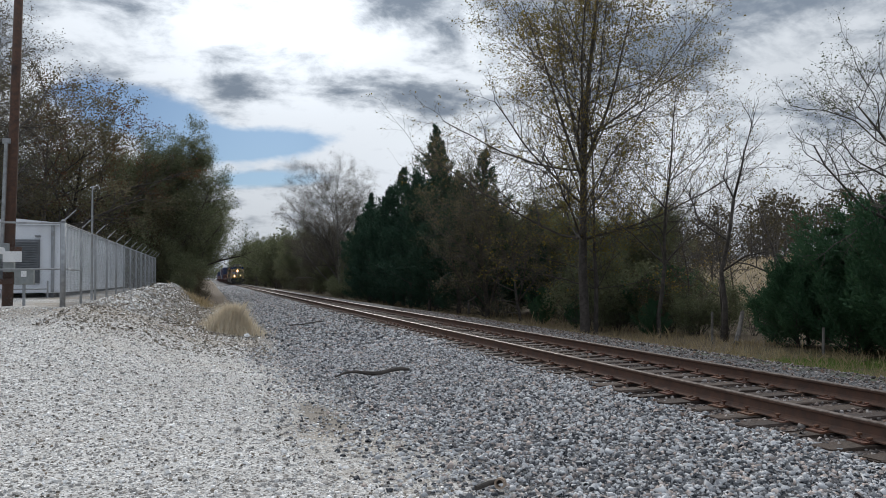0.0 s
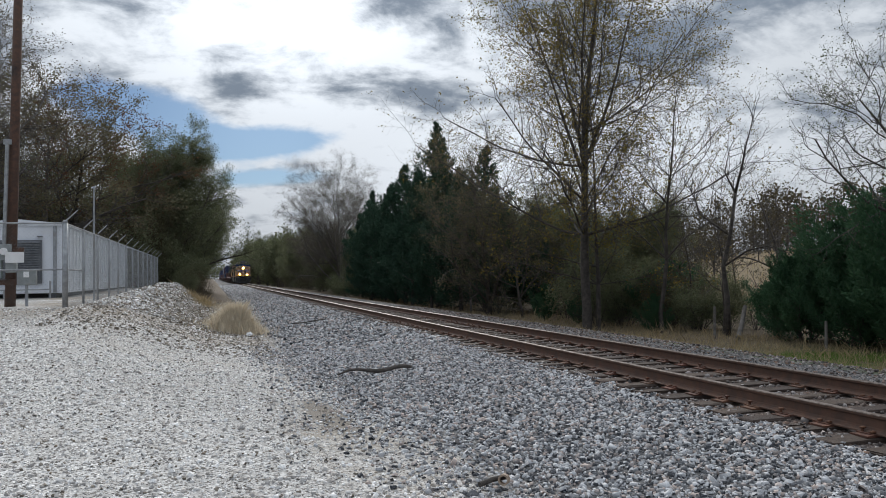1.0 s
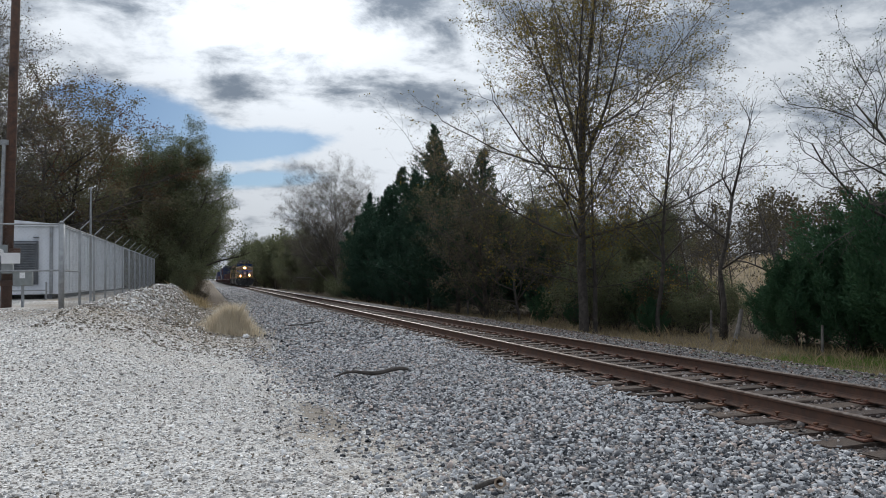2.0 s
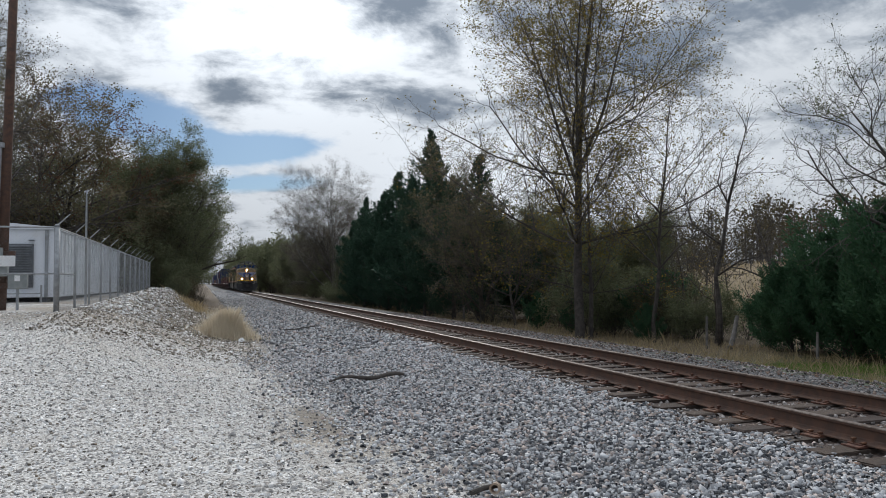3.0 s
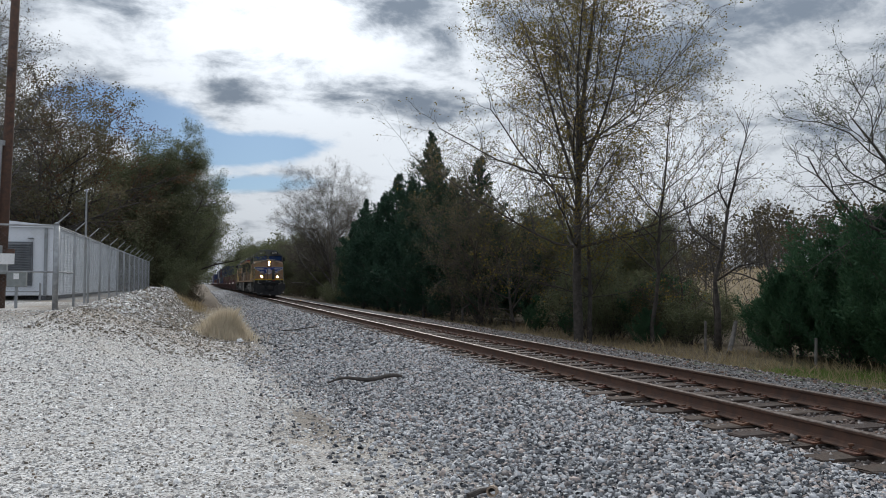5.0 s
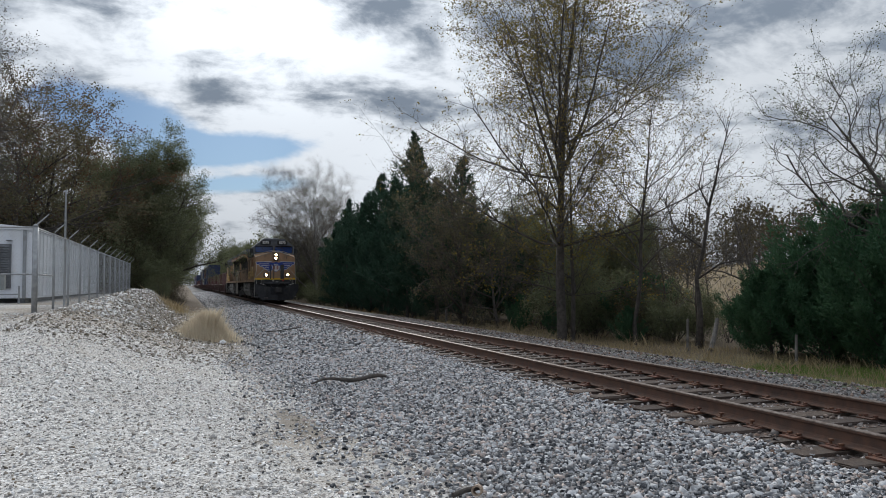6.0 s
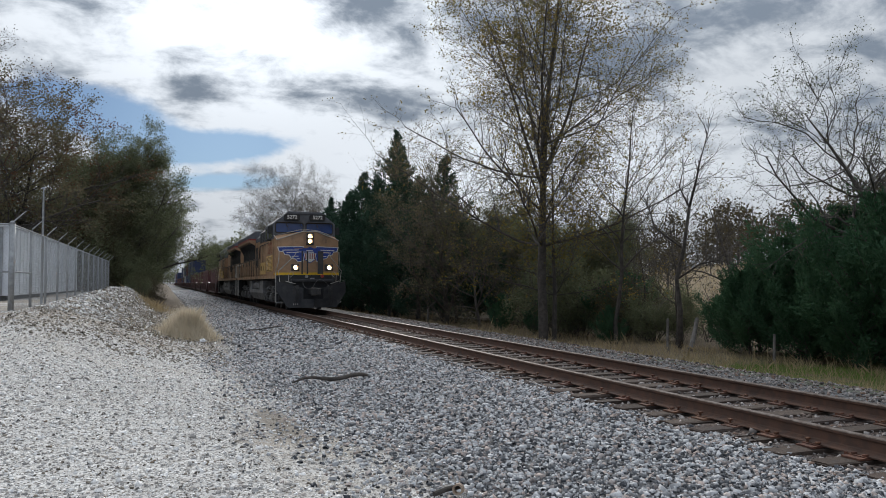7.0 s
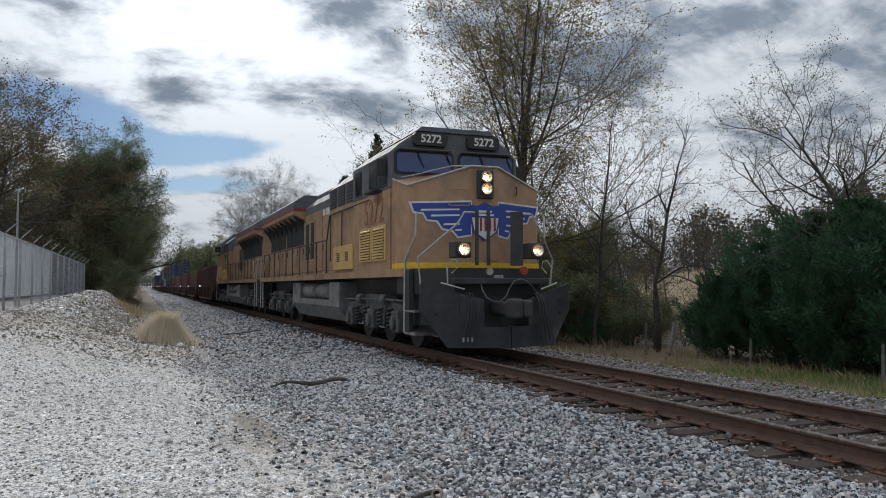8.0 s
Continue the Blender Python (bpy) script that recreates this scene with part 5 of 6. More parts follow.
def engine_truck(parent, y0):
    """A three-axle truck whose axles lie about y0."""
    for s in (-1, 1):
        bm = bmesh.new()
        side = [(y0 - 2.65, 0.62), (y0 - 2.55, 0.88), (y0 - 1.4, 0.95), (y0 - 1.0, 1.12), (y0 + 1.0, 1.12), (y0 + 1.4, 0.95), (y0 + 2.55, 0.88), (y0 + 2.65, 0.62), (y0 + 2.2, 0.50),
                (y0 + 1.5, 0.62), (y0 + 0.9, 0.66), (y0 + 0.5, 0.50), (y0 - 0.5, 0.50), (y0 - 0.9, 0.66), (y0 - 1.5, 0.62), (y0 - 2.2, 0.50)]
        prism(bm, side, "x", s * 1.02, s * 1.20)
        truck = part("truck_frame", bm, TRUCK_GREY, parent, "dusty grey cast truck side frame")
        for dy in (-1.9, 0, 1.9):
            bm = bmesh.new()
            box(bm, min(s * 1.16, s * 1.34), max(s * 1.16, s * 1.34), y0 + dy - 0.24, y0 + dy + 0.24, 0.32, 0.78, 0.04)
            disc(bm, (s * 1.36, y0 + dy, 0.52), (1, 0, 0), 0.15, 0.08, 16)
            part("journal_box", bm, TRUCK_GREY, truck)
        for dy in (-1.35, -0.58, 0.58, 1.35):
            bm = bmesh.new()
            coil = [(s * 1.24 + 0.085 * math.cos(a), y0 + dy + 0.085 * math.sin(a), 0.40 + 0.42 * a / 31.4) for a in (31.4 * i / 50 for i in range(51))]
            tube(bm, coil, 0.022, 5)
            part("coil_spring", bm, UNDER, truck)
        bm = bmesh.new()
        tube(bm, [(s * 1.30, y0 - 2.4, 1.0), (s * 1.30, y0 - 0.8, 1.02), (s * 1.30, y0 + 2.4, 0.98)], 0.025)
        tube(bm, [(s * 1.27, y0 - 1.1, 0.98), (s * 1.27, y0 - 0.95, 0.45)], 0.03)
        part("brake_rod", bm, TRUCK_GREY, truck)
        for dy in (-1.0, 1.0):
            bm = bmesh.new()
            disc(bm, (s * 1.24, y0 + dy, 1.0), (0, 1, 0), 0.13, 0.36, 14)
            part("brake_cylinder", bm, TRUCK_GREY, truck)
    for dy in (-1.9, 0, 1.9):
        wheelset(parent, y0 + dy)


def build_engine(lead):
    ob = thing("locomotive", "dusty yellow diesel locomotive with dark grey roof and lit headlights" if lead else "dusty yellow diesel locomotive coupled cab last behind the leading one", "locomotive", "engines of the train")
    # underframe, sill and deck
    bm = bmesh.new()
    prism(bm, [(-0.85, 1.02), (0.85, 1.02), (0.95, 1.46), (1.48, 1.52), (1.48, 1.60), (-1.48, 1.60), (-1.48, 1.52), (-0.95, 1.46)], "y", 1.35, 21.2)
    frame_part = part("underframe", bm, UNDER, ob, "grimy black underframe")
    for s in (-1, 1):
        bm = bmesh.new()
        box(bm, min(s * 1.485, s * 1.51), max(s * 1.485, s * 1.51), 1.35, 21.3, 1.50, 1.66)
        part("side_sill", bm, ARMOUR, frame_part, "yellow side sill")
    # nose
    bm = bmesh.new()
    low = [(x, y, 1.62) for x, y in NOSE_PLAN] + [(1.45, 2.4, 1.62), (-1.45, 2.4, 1.62)]
    high = [(-1.45, 1.2, 3.30), (-0.30, 0.74, 3.68), (0.30, 0.74, 3.68), (1.45, 1.2, 3.30), (1.45, 2.4, 3.58), (-1.45, 2.4, 3.58)]
    solid(bm, low, high)
    v = bm.verts.new((0, 2.4, 3.84))
    top = max(bm.faces, key=lambda f: f.calc_center_median().z)
    ring = list(top.verts)
    bm.faces.remove(top)
    for i in range(len(ring)):
        bm.faces.new((ring[i], ring[(i + 1) % len(ring)], v))
    bmesh.ops.bevel(bm, geom=[e for e in bm.edges if abs(e.verts[0].co.z - e.verts[1].co.z) > 1.0], offset=0.05, segments=2, affect="EDGES", profile=0.5)
    nose = part("nose", bm, ARMOUR, ob, "dusty yellow wedge-fronted nose")
    bm = bmesh.new()
    ridge = [(-1.46, 2.2, 3.565), (-1.46, 1.2, 3.315), (-0.30, 0.725, 3.695), (0.30, 0.725, 3.695), (1.46, 1.2, 3.315)]
    tube(bm, ridge, 0.022, 6)
    part("nose_edge", bm, RAIL_WHITE, nose, "pale nose edge")
    bm = bmesh.new()
    prism(bm, [(x * 1.012, y - 0.012) for x, y in NOSE_PLAN] + [(1.467, 2.2), (-1.467, 2.2)], "z", 1.655, 1.775)
    part("yellow_stripe", bm, STRIPE, nose, "bright yellow stripe")
    # cab
    bm = bmesh.new()
    box(bm, -1.48, 1.48, 2.3, 5.3, 1.62, 3.40)
    cab = part("cab", bm, ARMOUR, ob, "yellow cab side below a dark grey top")
    bm = bmesh.new()
    outline = [(-1.5, 3.40), (1.5, 3.40), (1.5, 4.16), (1.30, 4.34), (0.85, 4.66), (-0.85, 4.66), (-1.30, 4.34), (-1.5, 4.16)]
    prism(bm, outline, "y", 2.26, 5.3)
    bmesh.ops.bevel(bm, geom=[e for e in bm.edges if all(abs(q.co.y - 2.26) < 0.01 for q in e.verts)], offset=0.05, segments=2, affect="EDGES", profile=0.5)
    part("cab_top", bm, ENGINE_GREY, cab, "dark grey faceted cab top")
    bm = bmesh.new()
    prism(bm, [(-0.92, 4.64), (0.92, 4.64), (0.80, 4.74), (-0.80, 4.74)], "y", 2.2, 5.0)
    box(bm, -0.5, 0.5, 3.4, 4.6, 4.74, 4.86, 0.03)
    part("roof_hatch", bm, ENGINE_GREY, cab)
    for s in (-1, 1):
        a, b = sorted((s * 0.10, s * 1.36))
        shape = [(a + 0.05, 3.74), (b - 0.05, 3.70 if s > 0 else 3.74), (b, 3.80), (b, 4.10), (b - 0.06, 4.16), (a + 0.06, 4.16), (a, 4.10), (a, 3.80)]
        bm = bmesh.new()
        prism(bm, [(u + 0.05 * (1 if u > (a + b) / 2 else -1), w + 0.05 * (1 if w > 3.95 else -1)) for u, w in shape], "y", 2.245, 2.275)
        gasket = part("window_gasket", bm, BLACK_RUBBER, cab, "black windshield gasket")
        bm = bmesh.new()
        prism(bm, shape, "y", 2.228, 2.243)
        part("windshield", bm, SKY_TINTED_GLASS, gasket, "dark windshield with the sky's blue put into its colour")
        bm = bmesh.new()
        for x in (a + 0.45, b - 0.15):
            tube(bm, [(x, 2.20, 4.20), (x + 0.10, 2.205, 3.98)], 0.010, 5)
            tube(bm, [(x + 0.02, 2.205, 4.10), (x + 0.16, 2.205, 3.86)], 0.008, 5)
        part("wiper", bm, BLACK_RUBBER, gasket)
        bm = bmesh.new()
        box(bm, a + 0.02, b - 0.05, 2.08, 2.26, 4.215, 4.235)
        part("sun_visor", bm, ENGINE_GREY, cab)
        # number board
        c = s * 0.62
        bm = bmesh.new()
        prism(bm, [(c - 0.34, 4.32), (c + 0.34, 4.32), (c + 0.38, 4.37), (c + 0.38, 4.54), (c + 0.34, 4.60), (c - 0.34, 4.60), (c - 0.38, 4.54), (c - 0.38, 4.37)], "y", 2.12, 2.28)
        board = part("number_board", bm, BLACK_RUBBER, cab, "black number board")
        if lead:
            text_part("number", "5272", 0.24, WHITE_PAINT, pose(c, 2.115, 4.46, 90, 0, 0), board, "white number 5272", 0.006)
        # side windows and mirror
        for y0, y1, z0, z1 in ((2.50, 3.10, 3.50, 4.06), (3.20, 3.80, 3.50, 4.06), (4.55, 5.0, 3.50, 4.0)):
            bm = bmesh.new()
            box(bm, min(s * 1.495, s * 1.515), max(s * 1.495, s * 1.515), y0 - 0.05, y1 + 0.05, z0 - 0.05, z1 + 0.05)
            side_frame = part("side_window_frame", bm, BLACK_RUBBER, cab)
            bm = bmesh.new()
            box(bm, min(s * 1.516, s * 1.522), max(s * 1.516, s * 1.522), y0, y1, z0, z1)
            part("side_window", bm, SIDE_GLASS, side_frame, "dark side window")
        bm = bmesh.new()
        box(bm, min(s * 1.50, s * 1.72), max(s * 1.50, s * 1.72), 2.9, 3.5, 3.36, 3.42, 0.01)
        part("armrest", bm, BLACK_RUBBER, cab)
        bm = bmesh.new()
        box(bm, min(s * 1.52, s * 1.74), max(s * 1.52, s * 1.74), 2.42, 2.46, 3.66, 4.02, 0.01)
        part("mirror", bm, BLACK_RUBBER, cab, "dark wind deflector")
        # grilles on the side
        for y0 in (2.55, 3.62):
            bm = bmesh.new()
            box(bm, min(s * 1.47, s * 1.515), max(s * 1.47, s * 1.515), y0, y0 + 1.0, 1.86, 2.64, 0.012)
            louver = part("louver_panel", bm, BRIGHT_YELLOW, cab, "bright yellow louvred door")
            for k in range(11):
                z = 1.93 + k * 0.062
                bm = bmesh.new()
                prism(bm, [(s * 1.515, z), (s * 1.548, z - 0.008), (s * 1.548, z + 0.012), (s * 1.515, z + 0.045)], "y", y0 + 0.08, y0 + 0.92)
                part("slat", bm, BRIGHT_YELLOW, louver)
                # dark strip laid on the panel as the shade under the slat
                bm = bmesh.new()
                box(bm, min(s * 1.514, s * 1.518), max(s * 1.514, s * 1.518), y0 + 0.08, y0 + 0.92, z - 0.022, z - 0.006)
                part("slat_gap", bm, UNDER, louver)
        bm = bmesh.new()
        box(bm, min(s * 1.41, s * 1.50), max(s * 1.41, s * 1.50), 5.35, 7.4, 1.74, 2.36, 0.01)
        vent = part("vent_panel", bm, BRIGHT_YELLOW, ob, "bolted bright yellow access panel")
        for y0 in (5.8, 6.7):
            for k in range(5):
                bm = bmesh.new()
                box(bm, min(s * 1.50, s * 1.515), max(s * 1.50, s * 1.515), y0, y0 + 0.26, 1.96 + k * 0.05, 1.985 + k * 0.05)
                part("slat", bm, UNDER, vent)
        # side number, reading towards the nose on one side and away on the other
        if lead:
            text_part("number", "5272", 0.80, FADED_RED, frame_of((s * 1.487, 3.55, 2.97), (0, s, 0), (0, 0, 1)), cab, "faded red number 5272", 0.004)
    # equipment cabinet behind the cab
    bm = bmesh.new()
    box(bm, -1.42, 1.42, 5.3, 8.2, 1.62, 3.52)
    cabinet = part("equipment_cabinet", bm, ARMOUR, ob, "yellow equipment cabinet with dark grilles")
    bm = bmesh.new()
    prism(bm, [(-1.43, 3.52), (1.43, 3.52), (1.43, 4.0), (1.0, 4.36), (-1.0, 4.36), (-1.43, 4.0)], "y", 5.3, 8.2)
    part("cabinet_top", bm, ENGINE_GREY, cabinet)
    for s in (-1, 1):
        for y0 in (5.5, 6.4, 7.35):
            bm = bmesh.new()
            box(bm, min(s * 1.425, s * 1.445), max(s * 1.425, s * 1.445), y0, y0 + 0.68, 3.46, 3.98)
            grille = part("grille", bm, BLACK_RUBBER, cabinet, "black air grille")
            for k in range(6):
                bm = bmesh.new()
                box(bm, min(s * 1.445, s * 1.455), max(s * 1.445, s * 1.455), y0 + 0.03, y0 + 0.65, 3.50 + k * 0.08, 3.515 + k * 0.08)
                part("slat", bm, ENGINE_GREY, grille)
    # long hood
    bm = bmesh.new()
    prism(bm, [(-1.12, 1.62), (1.12, 1.62), (1.12, 3.72), (-1.12, 3.72)], "y", 8.2, 20.9)
    hood = part("long_hood", bm, ARMOUR, ob, "dusty yellow long hood")
    bm = bmesh.new()
    prism(bm, [(-1.125, 3.72), (1.125, 3.72), (1.125, 3.95), (0.85, 4.24), (-0.85, 4.24), (-1.125, 3.95)], "y", 8.2, 20.92)
    part("hood_roof", bm, ENGINE_GREY, hood, "dark grey hood roof")
    bm = bmesh.new()
    box(bm, -0.8, 0.8, 9.4, 12.8, 4.24, 4.42, 0.05)
    disc(bm, (0, 12.0, 4.5), (0, 0, 1), 0.35, 0.2, 16)
    part("exhaust_housing", bm, ENGINE_GREY, hood)
    for s in (-1, 1):
        for k in range(12):
            y0 = 8.35 + k * 1.04
            bm = bmesh.new()
            box(bm, min(s * 1.115, s * 1.145), max(s * 1.115, s * 1.145), y0, y0 + 0.94, 1.78, 3.45, 0.012)
            door = part("hood_door", bm, ARMOUR, hood)
            bm = bmesh.new()
            box(bm, min(s * 1.145, s * 1.165), max(s * 1.145, s * 1.165), y0 + 0.80, y0 + 0.85, 2.4, 2.62)
            part("latch", bm, UNDER, door)
        if lead:
            for k, (y0, length, z0, tall) in enumerate(((8.5, 0.32, 3.50, 0.20), (8.95, 0.32, 3.50, 0.20), (9.45, 0.5, 3.50, 0.20), (10.1, 0.3, 3.50, 0.20))):
                bm = bmesh.new()
                box(bm, min(s * 1.118, s * 1.128), max(s * 1.118, s * 1.128), y0, y0 + length, z0, z0 + tall)
                part("lettering_bar", bm, WHITE_PAINT, hood, "pale worn lettering")
    # radiator section: a wide box on brackets, tan below, then a red line, grey above
    bm = bmesh.new()
    prism(bm, [(-1.54, 4.00), (-1.54, 4.20), (-1.15, 4.46), (1.15, 4.46), (1.54, 4.20), (1.54, 4.00)], "y", 13.2, 20.6)
    wing = part("radiator_wing", bm, ENGINE_GREY, ob, "overhanging dark grey radiator housing")
    bm = bmesh.new()
    prism(bm, [(-1.545, 3.91), (-1.545, 4.0), (1.545, 4.0), (1.545, 3.91)], "y", 13.18, 20.62)
    part("red_edge", bm, RED_PAINT, wing, "red edge stripe")
    bm = bmesh.new()
    prism(bm, [(-1.13, 3.60), (-1.54, 3.79), (-1.54, 3.91), (1.54, 3.91), (1.54, 3.79), (1.13, 3.60)], "y", 13.2, 20.6)
    part("ledge", bm, ARMOUR, wing, "dusty tan ledge under the radiator housing")
    for s in (-1, 1):
        for k in range(8):
            y0 = 13.45 + k * 1.0
            bm = bmesh.new()
            solid(bm, [(s * 1.13, y0, 3.10), (s * 1.13, y0 + 0.05, 3.10), (s * 1.13, y0 + 0.05, 3.62), (s * 1.13, y0, 3.62)], [(s * 1.20, y0, 3.30), (s * 1.20, y0 + 0.05, 3.30), (s * 1.50, y0 + 0.05, 3.775), (s * 1.50, y0, 3.775)])
            part("bracket", bm, UNDER, wing)
        for y0, y1, z0, z1 in ((13.3, 16.6, 2.75, 3.56), (16.8, 20.4, 2.75, 3.56), (11.6, 12.1, 2.2, 3.4), (12.4, 12.9, 2.2, 3.4)):
            bm = bmesh.new()
            box(bm, min(s * 1.145, s * 1.160), max(s * 1.145, s * 1.160), y0, y1, z0, z1)
            screen = part("air_screen", bm, BLACK_RUBBER, wing, "black intake screen")
            for k in range(int((y1 - y0) / 0.28)):
                bm = bmesh.new()
                box(bm, min(s * 1.160, s * 1.172), max(s * 1.160, s * 1.172), y0 + 0.1 + k * 0.28, y0 + 0.13 + k * 0.28, z0 + 0.03, z1 - 0.03)
                part("bar", bm, UNDER, screen)
    # fuel tank, air tanks
    bm = bmesh.new()
    prism(bm, [(-1.40, 0.75), (-1.15, 0.36), (1.15, 0.36), (1.40, 0.75), (1.40, 0.92), (-1.40, 0.92)], "y", 7.1, 13.9)
    box(bm, -1.40, 1.40, 7.1, 8.3, 0.9, 1.42, 0.02)
    box(bm, -1.40, 1.40, 12.6, 13.9, 0.9, 1.42, 0.02)
    box(bm, -0.8, 0.8, 8.3, 12.6, 0.9, 1.3)
    tank = part("fuel_tank", bm, TANK_GREY, ob, "dusty grey fuel tank")
    for s in (-1, 1):
        for y0 in (9.4, 11.45):
            bm = bmesh.new()
            disc(bm, (s * 1.14, y0, 1.16), (0, 1, 0), 0.24, 1.6, 20)
            disc(bm, (s * 1.14, y0 - 0.85, 1.16), (0, 1, 0), 0.17, 0.12, 20)
            disc(bm, (s * 1.14, y0 + 0.85, 1.16), (0, 1, 0), 0.17, 0.12, 20)
            part("air_tank", bm, TANK_GREY, tank, "grey air reservoir", True)
    engine_truck(ob, 4.35)
    engine_truck(ob, 17.3)
    # handrails along the walkway
    for s in (-1, 1):
        x = s * 1.46
        bm = bmesh.new()
        tube(bm, [(x, 8.35, 2.62), (x, 20.4, 2.62)], 0.022)
        tube(bm, [(x, 8.35, 2.62), (x, 8.0, 3.30), (x * 1.01, 3.9, 3.30)] if lead else [(x, 8.35, 2.62), (x, 8.0, 3.30), (x * 1.01, 5.6, 3.30)], 0.022)
        rail = part("handrail", bm, UNDER, ob, "dark walkway handrail")
        for k in range(10):
            y0 = 8.4 + k * 1.32
            bm = bmesh.new()
            tube(bm, [(x, y0, 1.62), (x, y0, 2.62)], 0.018, 5)
            part("stanchion", bm, UNDER, rail)
        for y0 in (7.9, 6.6):
            bm = bmesh.new()
            tube(bm, [(x, y0, 2.0), (x, y0, 3.28)], 0.018, 5)
            part("stanchion", bm, UNDER, rail)
        # rear step well and rails
        bm = bmesh.new()
        box(bm, min(s * 1.05, s * 1.48), max(s * 1.05, s * 1.48), 20.5, 21.1, 0.36, 0.42)
        box(bm, min(s * 1.05, s * 1.48), max(s * 1.05, s * 1.48), 20.5, 21.1, 0.78, 0.82)
        box(bm, min(s * 1.05, s * 1.48), max(s * 1.05, s * 1.48), 20.5, 21.1, 1.18, 1.22)
        box(bm, min(s * 1.05, s * 1.10), max(s * 1.05, s * 1.10), 20.5, 21.1, 0.36, 1.6)
        part("rear_step", bm, UNDER, ob)
        for y0, lean in ((20.45, -0.9), (21.15, 0.0)):
            bm = bmesh.new()
            tube(bm, [(s * 1.49, y0, 0.40), (s * 1.49, y0, 1.72), (s * 1.47, y0 + lean * 0.7, 2.5), (s * 1.2, y0 + lean * 0.7, 2.6)], 0.02)
            part("grab_rail", bm, RAIL_WHITE, ob, "pale curved grab rail")
    bm = bmesh.new()
    box(bm, -1.45, 1.45, 20.9, 21.3, 0.75, 1.62, 0.02)
    box(bm, -0.18, 0.18, 21.2, 22.0, 0.72, 1.0, 0.03)
    part("rear_coupler", bm, UNDER, ob)

    # ---- front end ----
    # platform: its near-black also stands in for the shade above the plow
    bm = bmesh.new()
    prism(bm, [(-1.42, 1.15), (-0.9, 0.12), (0.9, 0.12), (1.42, 1.15), (1.42, 2.0), (-1.42, 2.0)], "z", 1.15, 1.65)
    part("platform", bm, BLACK_RUBBER, ob, "black front platform with shade put into its colour")
    bm = bmesh.new()
    prism(bm, [(-1.30, 0.9), (-0.7, 0.16), (0.7, 0.16), (1.30, 0.9), (1.30, 1.6), (-1.30, 1.6)], "z", 0.55, 1.16)
    pilot = part("pilot", bm, PLOW_BLACK, ob, "black pilot under the front platform")
    bm = bmesh.new()
    box(bm, -0.98, 0.98, -0.12, 0.14, 1.34, 1.46, 0.02)
    part("anticlimber", bm, PLOW_BLACK, pilot)
    for s in (-1, 1):
        bm = bmesh.new()
        front = [(s * 1.56, 0.16, 1.36), (s * 1.57, 0.15, 0.86), (s * 1.30, 0.06, 0.46), (s * 1.10, -0.04, 0.17), (s * 0.01, -0.44, 0.17), (s * 0.01, -0.42, 0.56), (s * 0.46, -0.25, 0.56), (s * 0.46, -0.24, 1.06), (s * 0.98, -0.06, 1.20)]
        solid(bm, front, [(x, y + 0.05, z) for x, y, z in front])
        blade = part("plow_blade", bm, PLOW_BLACK, pilot, "scuffed black snow plow")
        bm = bmesh.new()
        for a, b in zip(front[3:4] + front[1:3], front[4:5] + front[2:4]):
            tube(bm, [(a[0], a[1] - 0.004, a[2] + 0.012), (b[0], b[1] - 0.004, b[2] + 0.012)], 0.014, 5)
        for x, y, z in ((1.30, 0.04, 1.05), (1.30, 0.04, 0.80), (0.60, -0.20, 0.42), (0.30, -0.31, 0.42)):
            disc(bm, (s * x, y - 0.01, z), (0, -1, 0), 0.025, 0.03, 8)
        part("edge_rib", bm, PLOW_BLACK, blade)
        bm = bmesh.new()
        box(bm, min(s * 0.62, s * 0.90), max(s * 0.62, s * 0.90), -0.115, -0.09, 0.80, 1.12, 0.02)
        part("hose_bracket", bm, UNDER, pilot)
        bm = bmesh.new()
        tube(bm, [(s * 1.22, 0.02, 1.37), (s * 0.80, -0.12, 1.25)], 0.016)
        part("plow_rail", bm, RAIL_WHITE, pilot)
        # front steps
        bm = bmesh.new()
        box(bm, min(s * 1.06, s * 1.49), max(s * 1.06, s * 1.49), 0.70, 1.32, 0.36, 0.41)
        box(bm, min(s * 1.06, s * 1.49), max(s * 1.06, s * 1.49), 0.70, 1.32, 0.80, 0.84)
        part("step_tread", bm, STEEL, ob, "worn steel step")
        bm = bmesh.new()
        box(bm, min(s * 1.40, s * 1.48), max(s * 1.40, s * 1.48), 1.05, 1.34, 0.42, 1.62)
        box(bm, min(s * 1.02, s * 1.10), max(s * 1.02, s * 1.10), 0.60, 1.34, 0.36, 1.62)
        part("step_well", bm, PLOW_BLACK, ob)
        # bent grab rails at the corners
        bm = bmesh.new()
        tube(bm, [(s * 1.49, 1.32, 0.40), (s * 1.49, 1.30, 1.80), (s * 1.42, 0.86, 2.30), (s * 1.40, 0.85, 2.75)], 0.020)
        part("grab_rail", bm, RAIL_WHITE, ob, "pale bent grab rail")
        bm = bmesh.new()
        tube(bm, [(s * 1.40, 0.62, 1.32), (s * 1.46, 0.60, 1.85), (s * 0.85, 0.10, 2.48), (s * 0.72, 0.08, 2.70), (s * 0.30, 0.08, 2.70)], 0.020)
        part("grab_rail", bm, RAIL_WHITE, ob, "pale bent grab rail")
        bm = bmesh.new()
        tube(bm, [(s * 1.08, 0.02, 1.36), (s * 1.10, 0.0, 1.66), (s * 1.0, 0.0, 1.80), (s * 0.90, 0.0, 1.78), (s * 0.88, 0.0, 1.66), (s * 1.0, 0.02, 1.55)], 0.014)
        part("uncoupling_lever", bm, RAIL_WHITE, pilot)
        # end platform gate posts
        bm = bmesh.new()
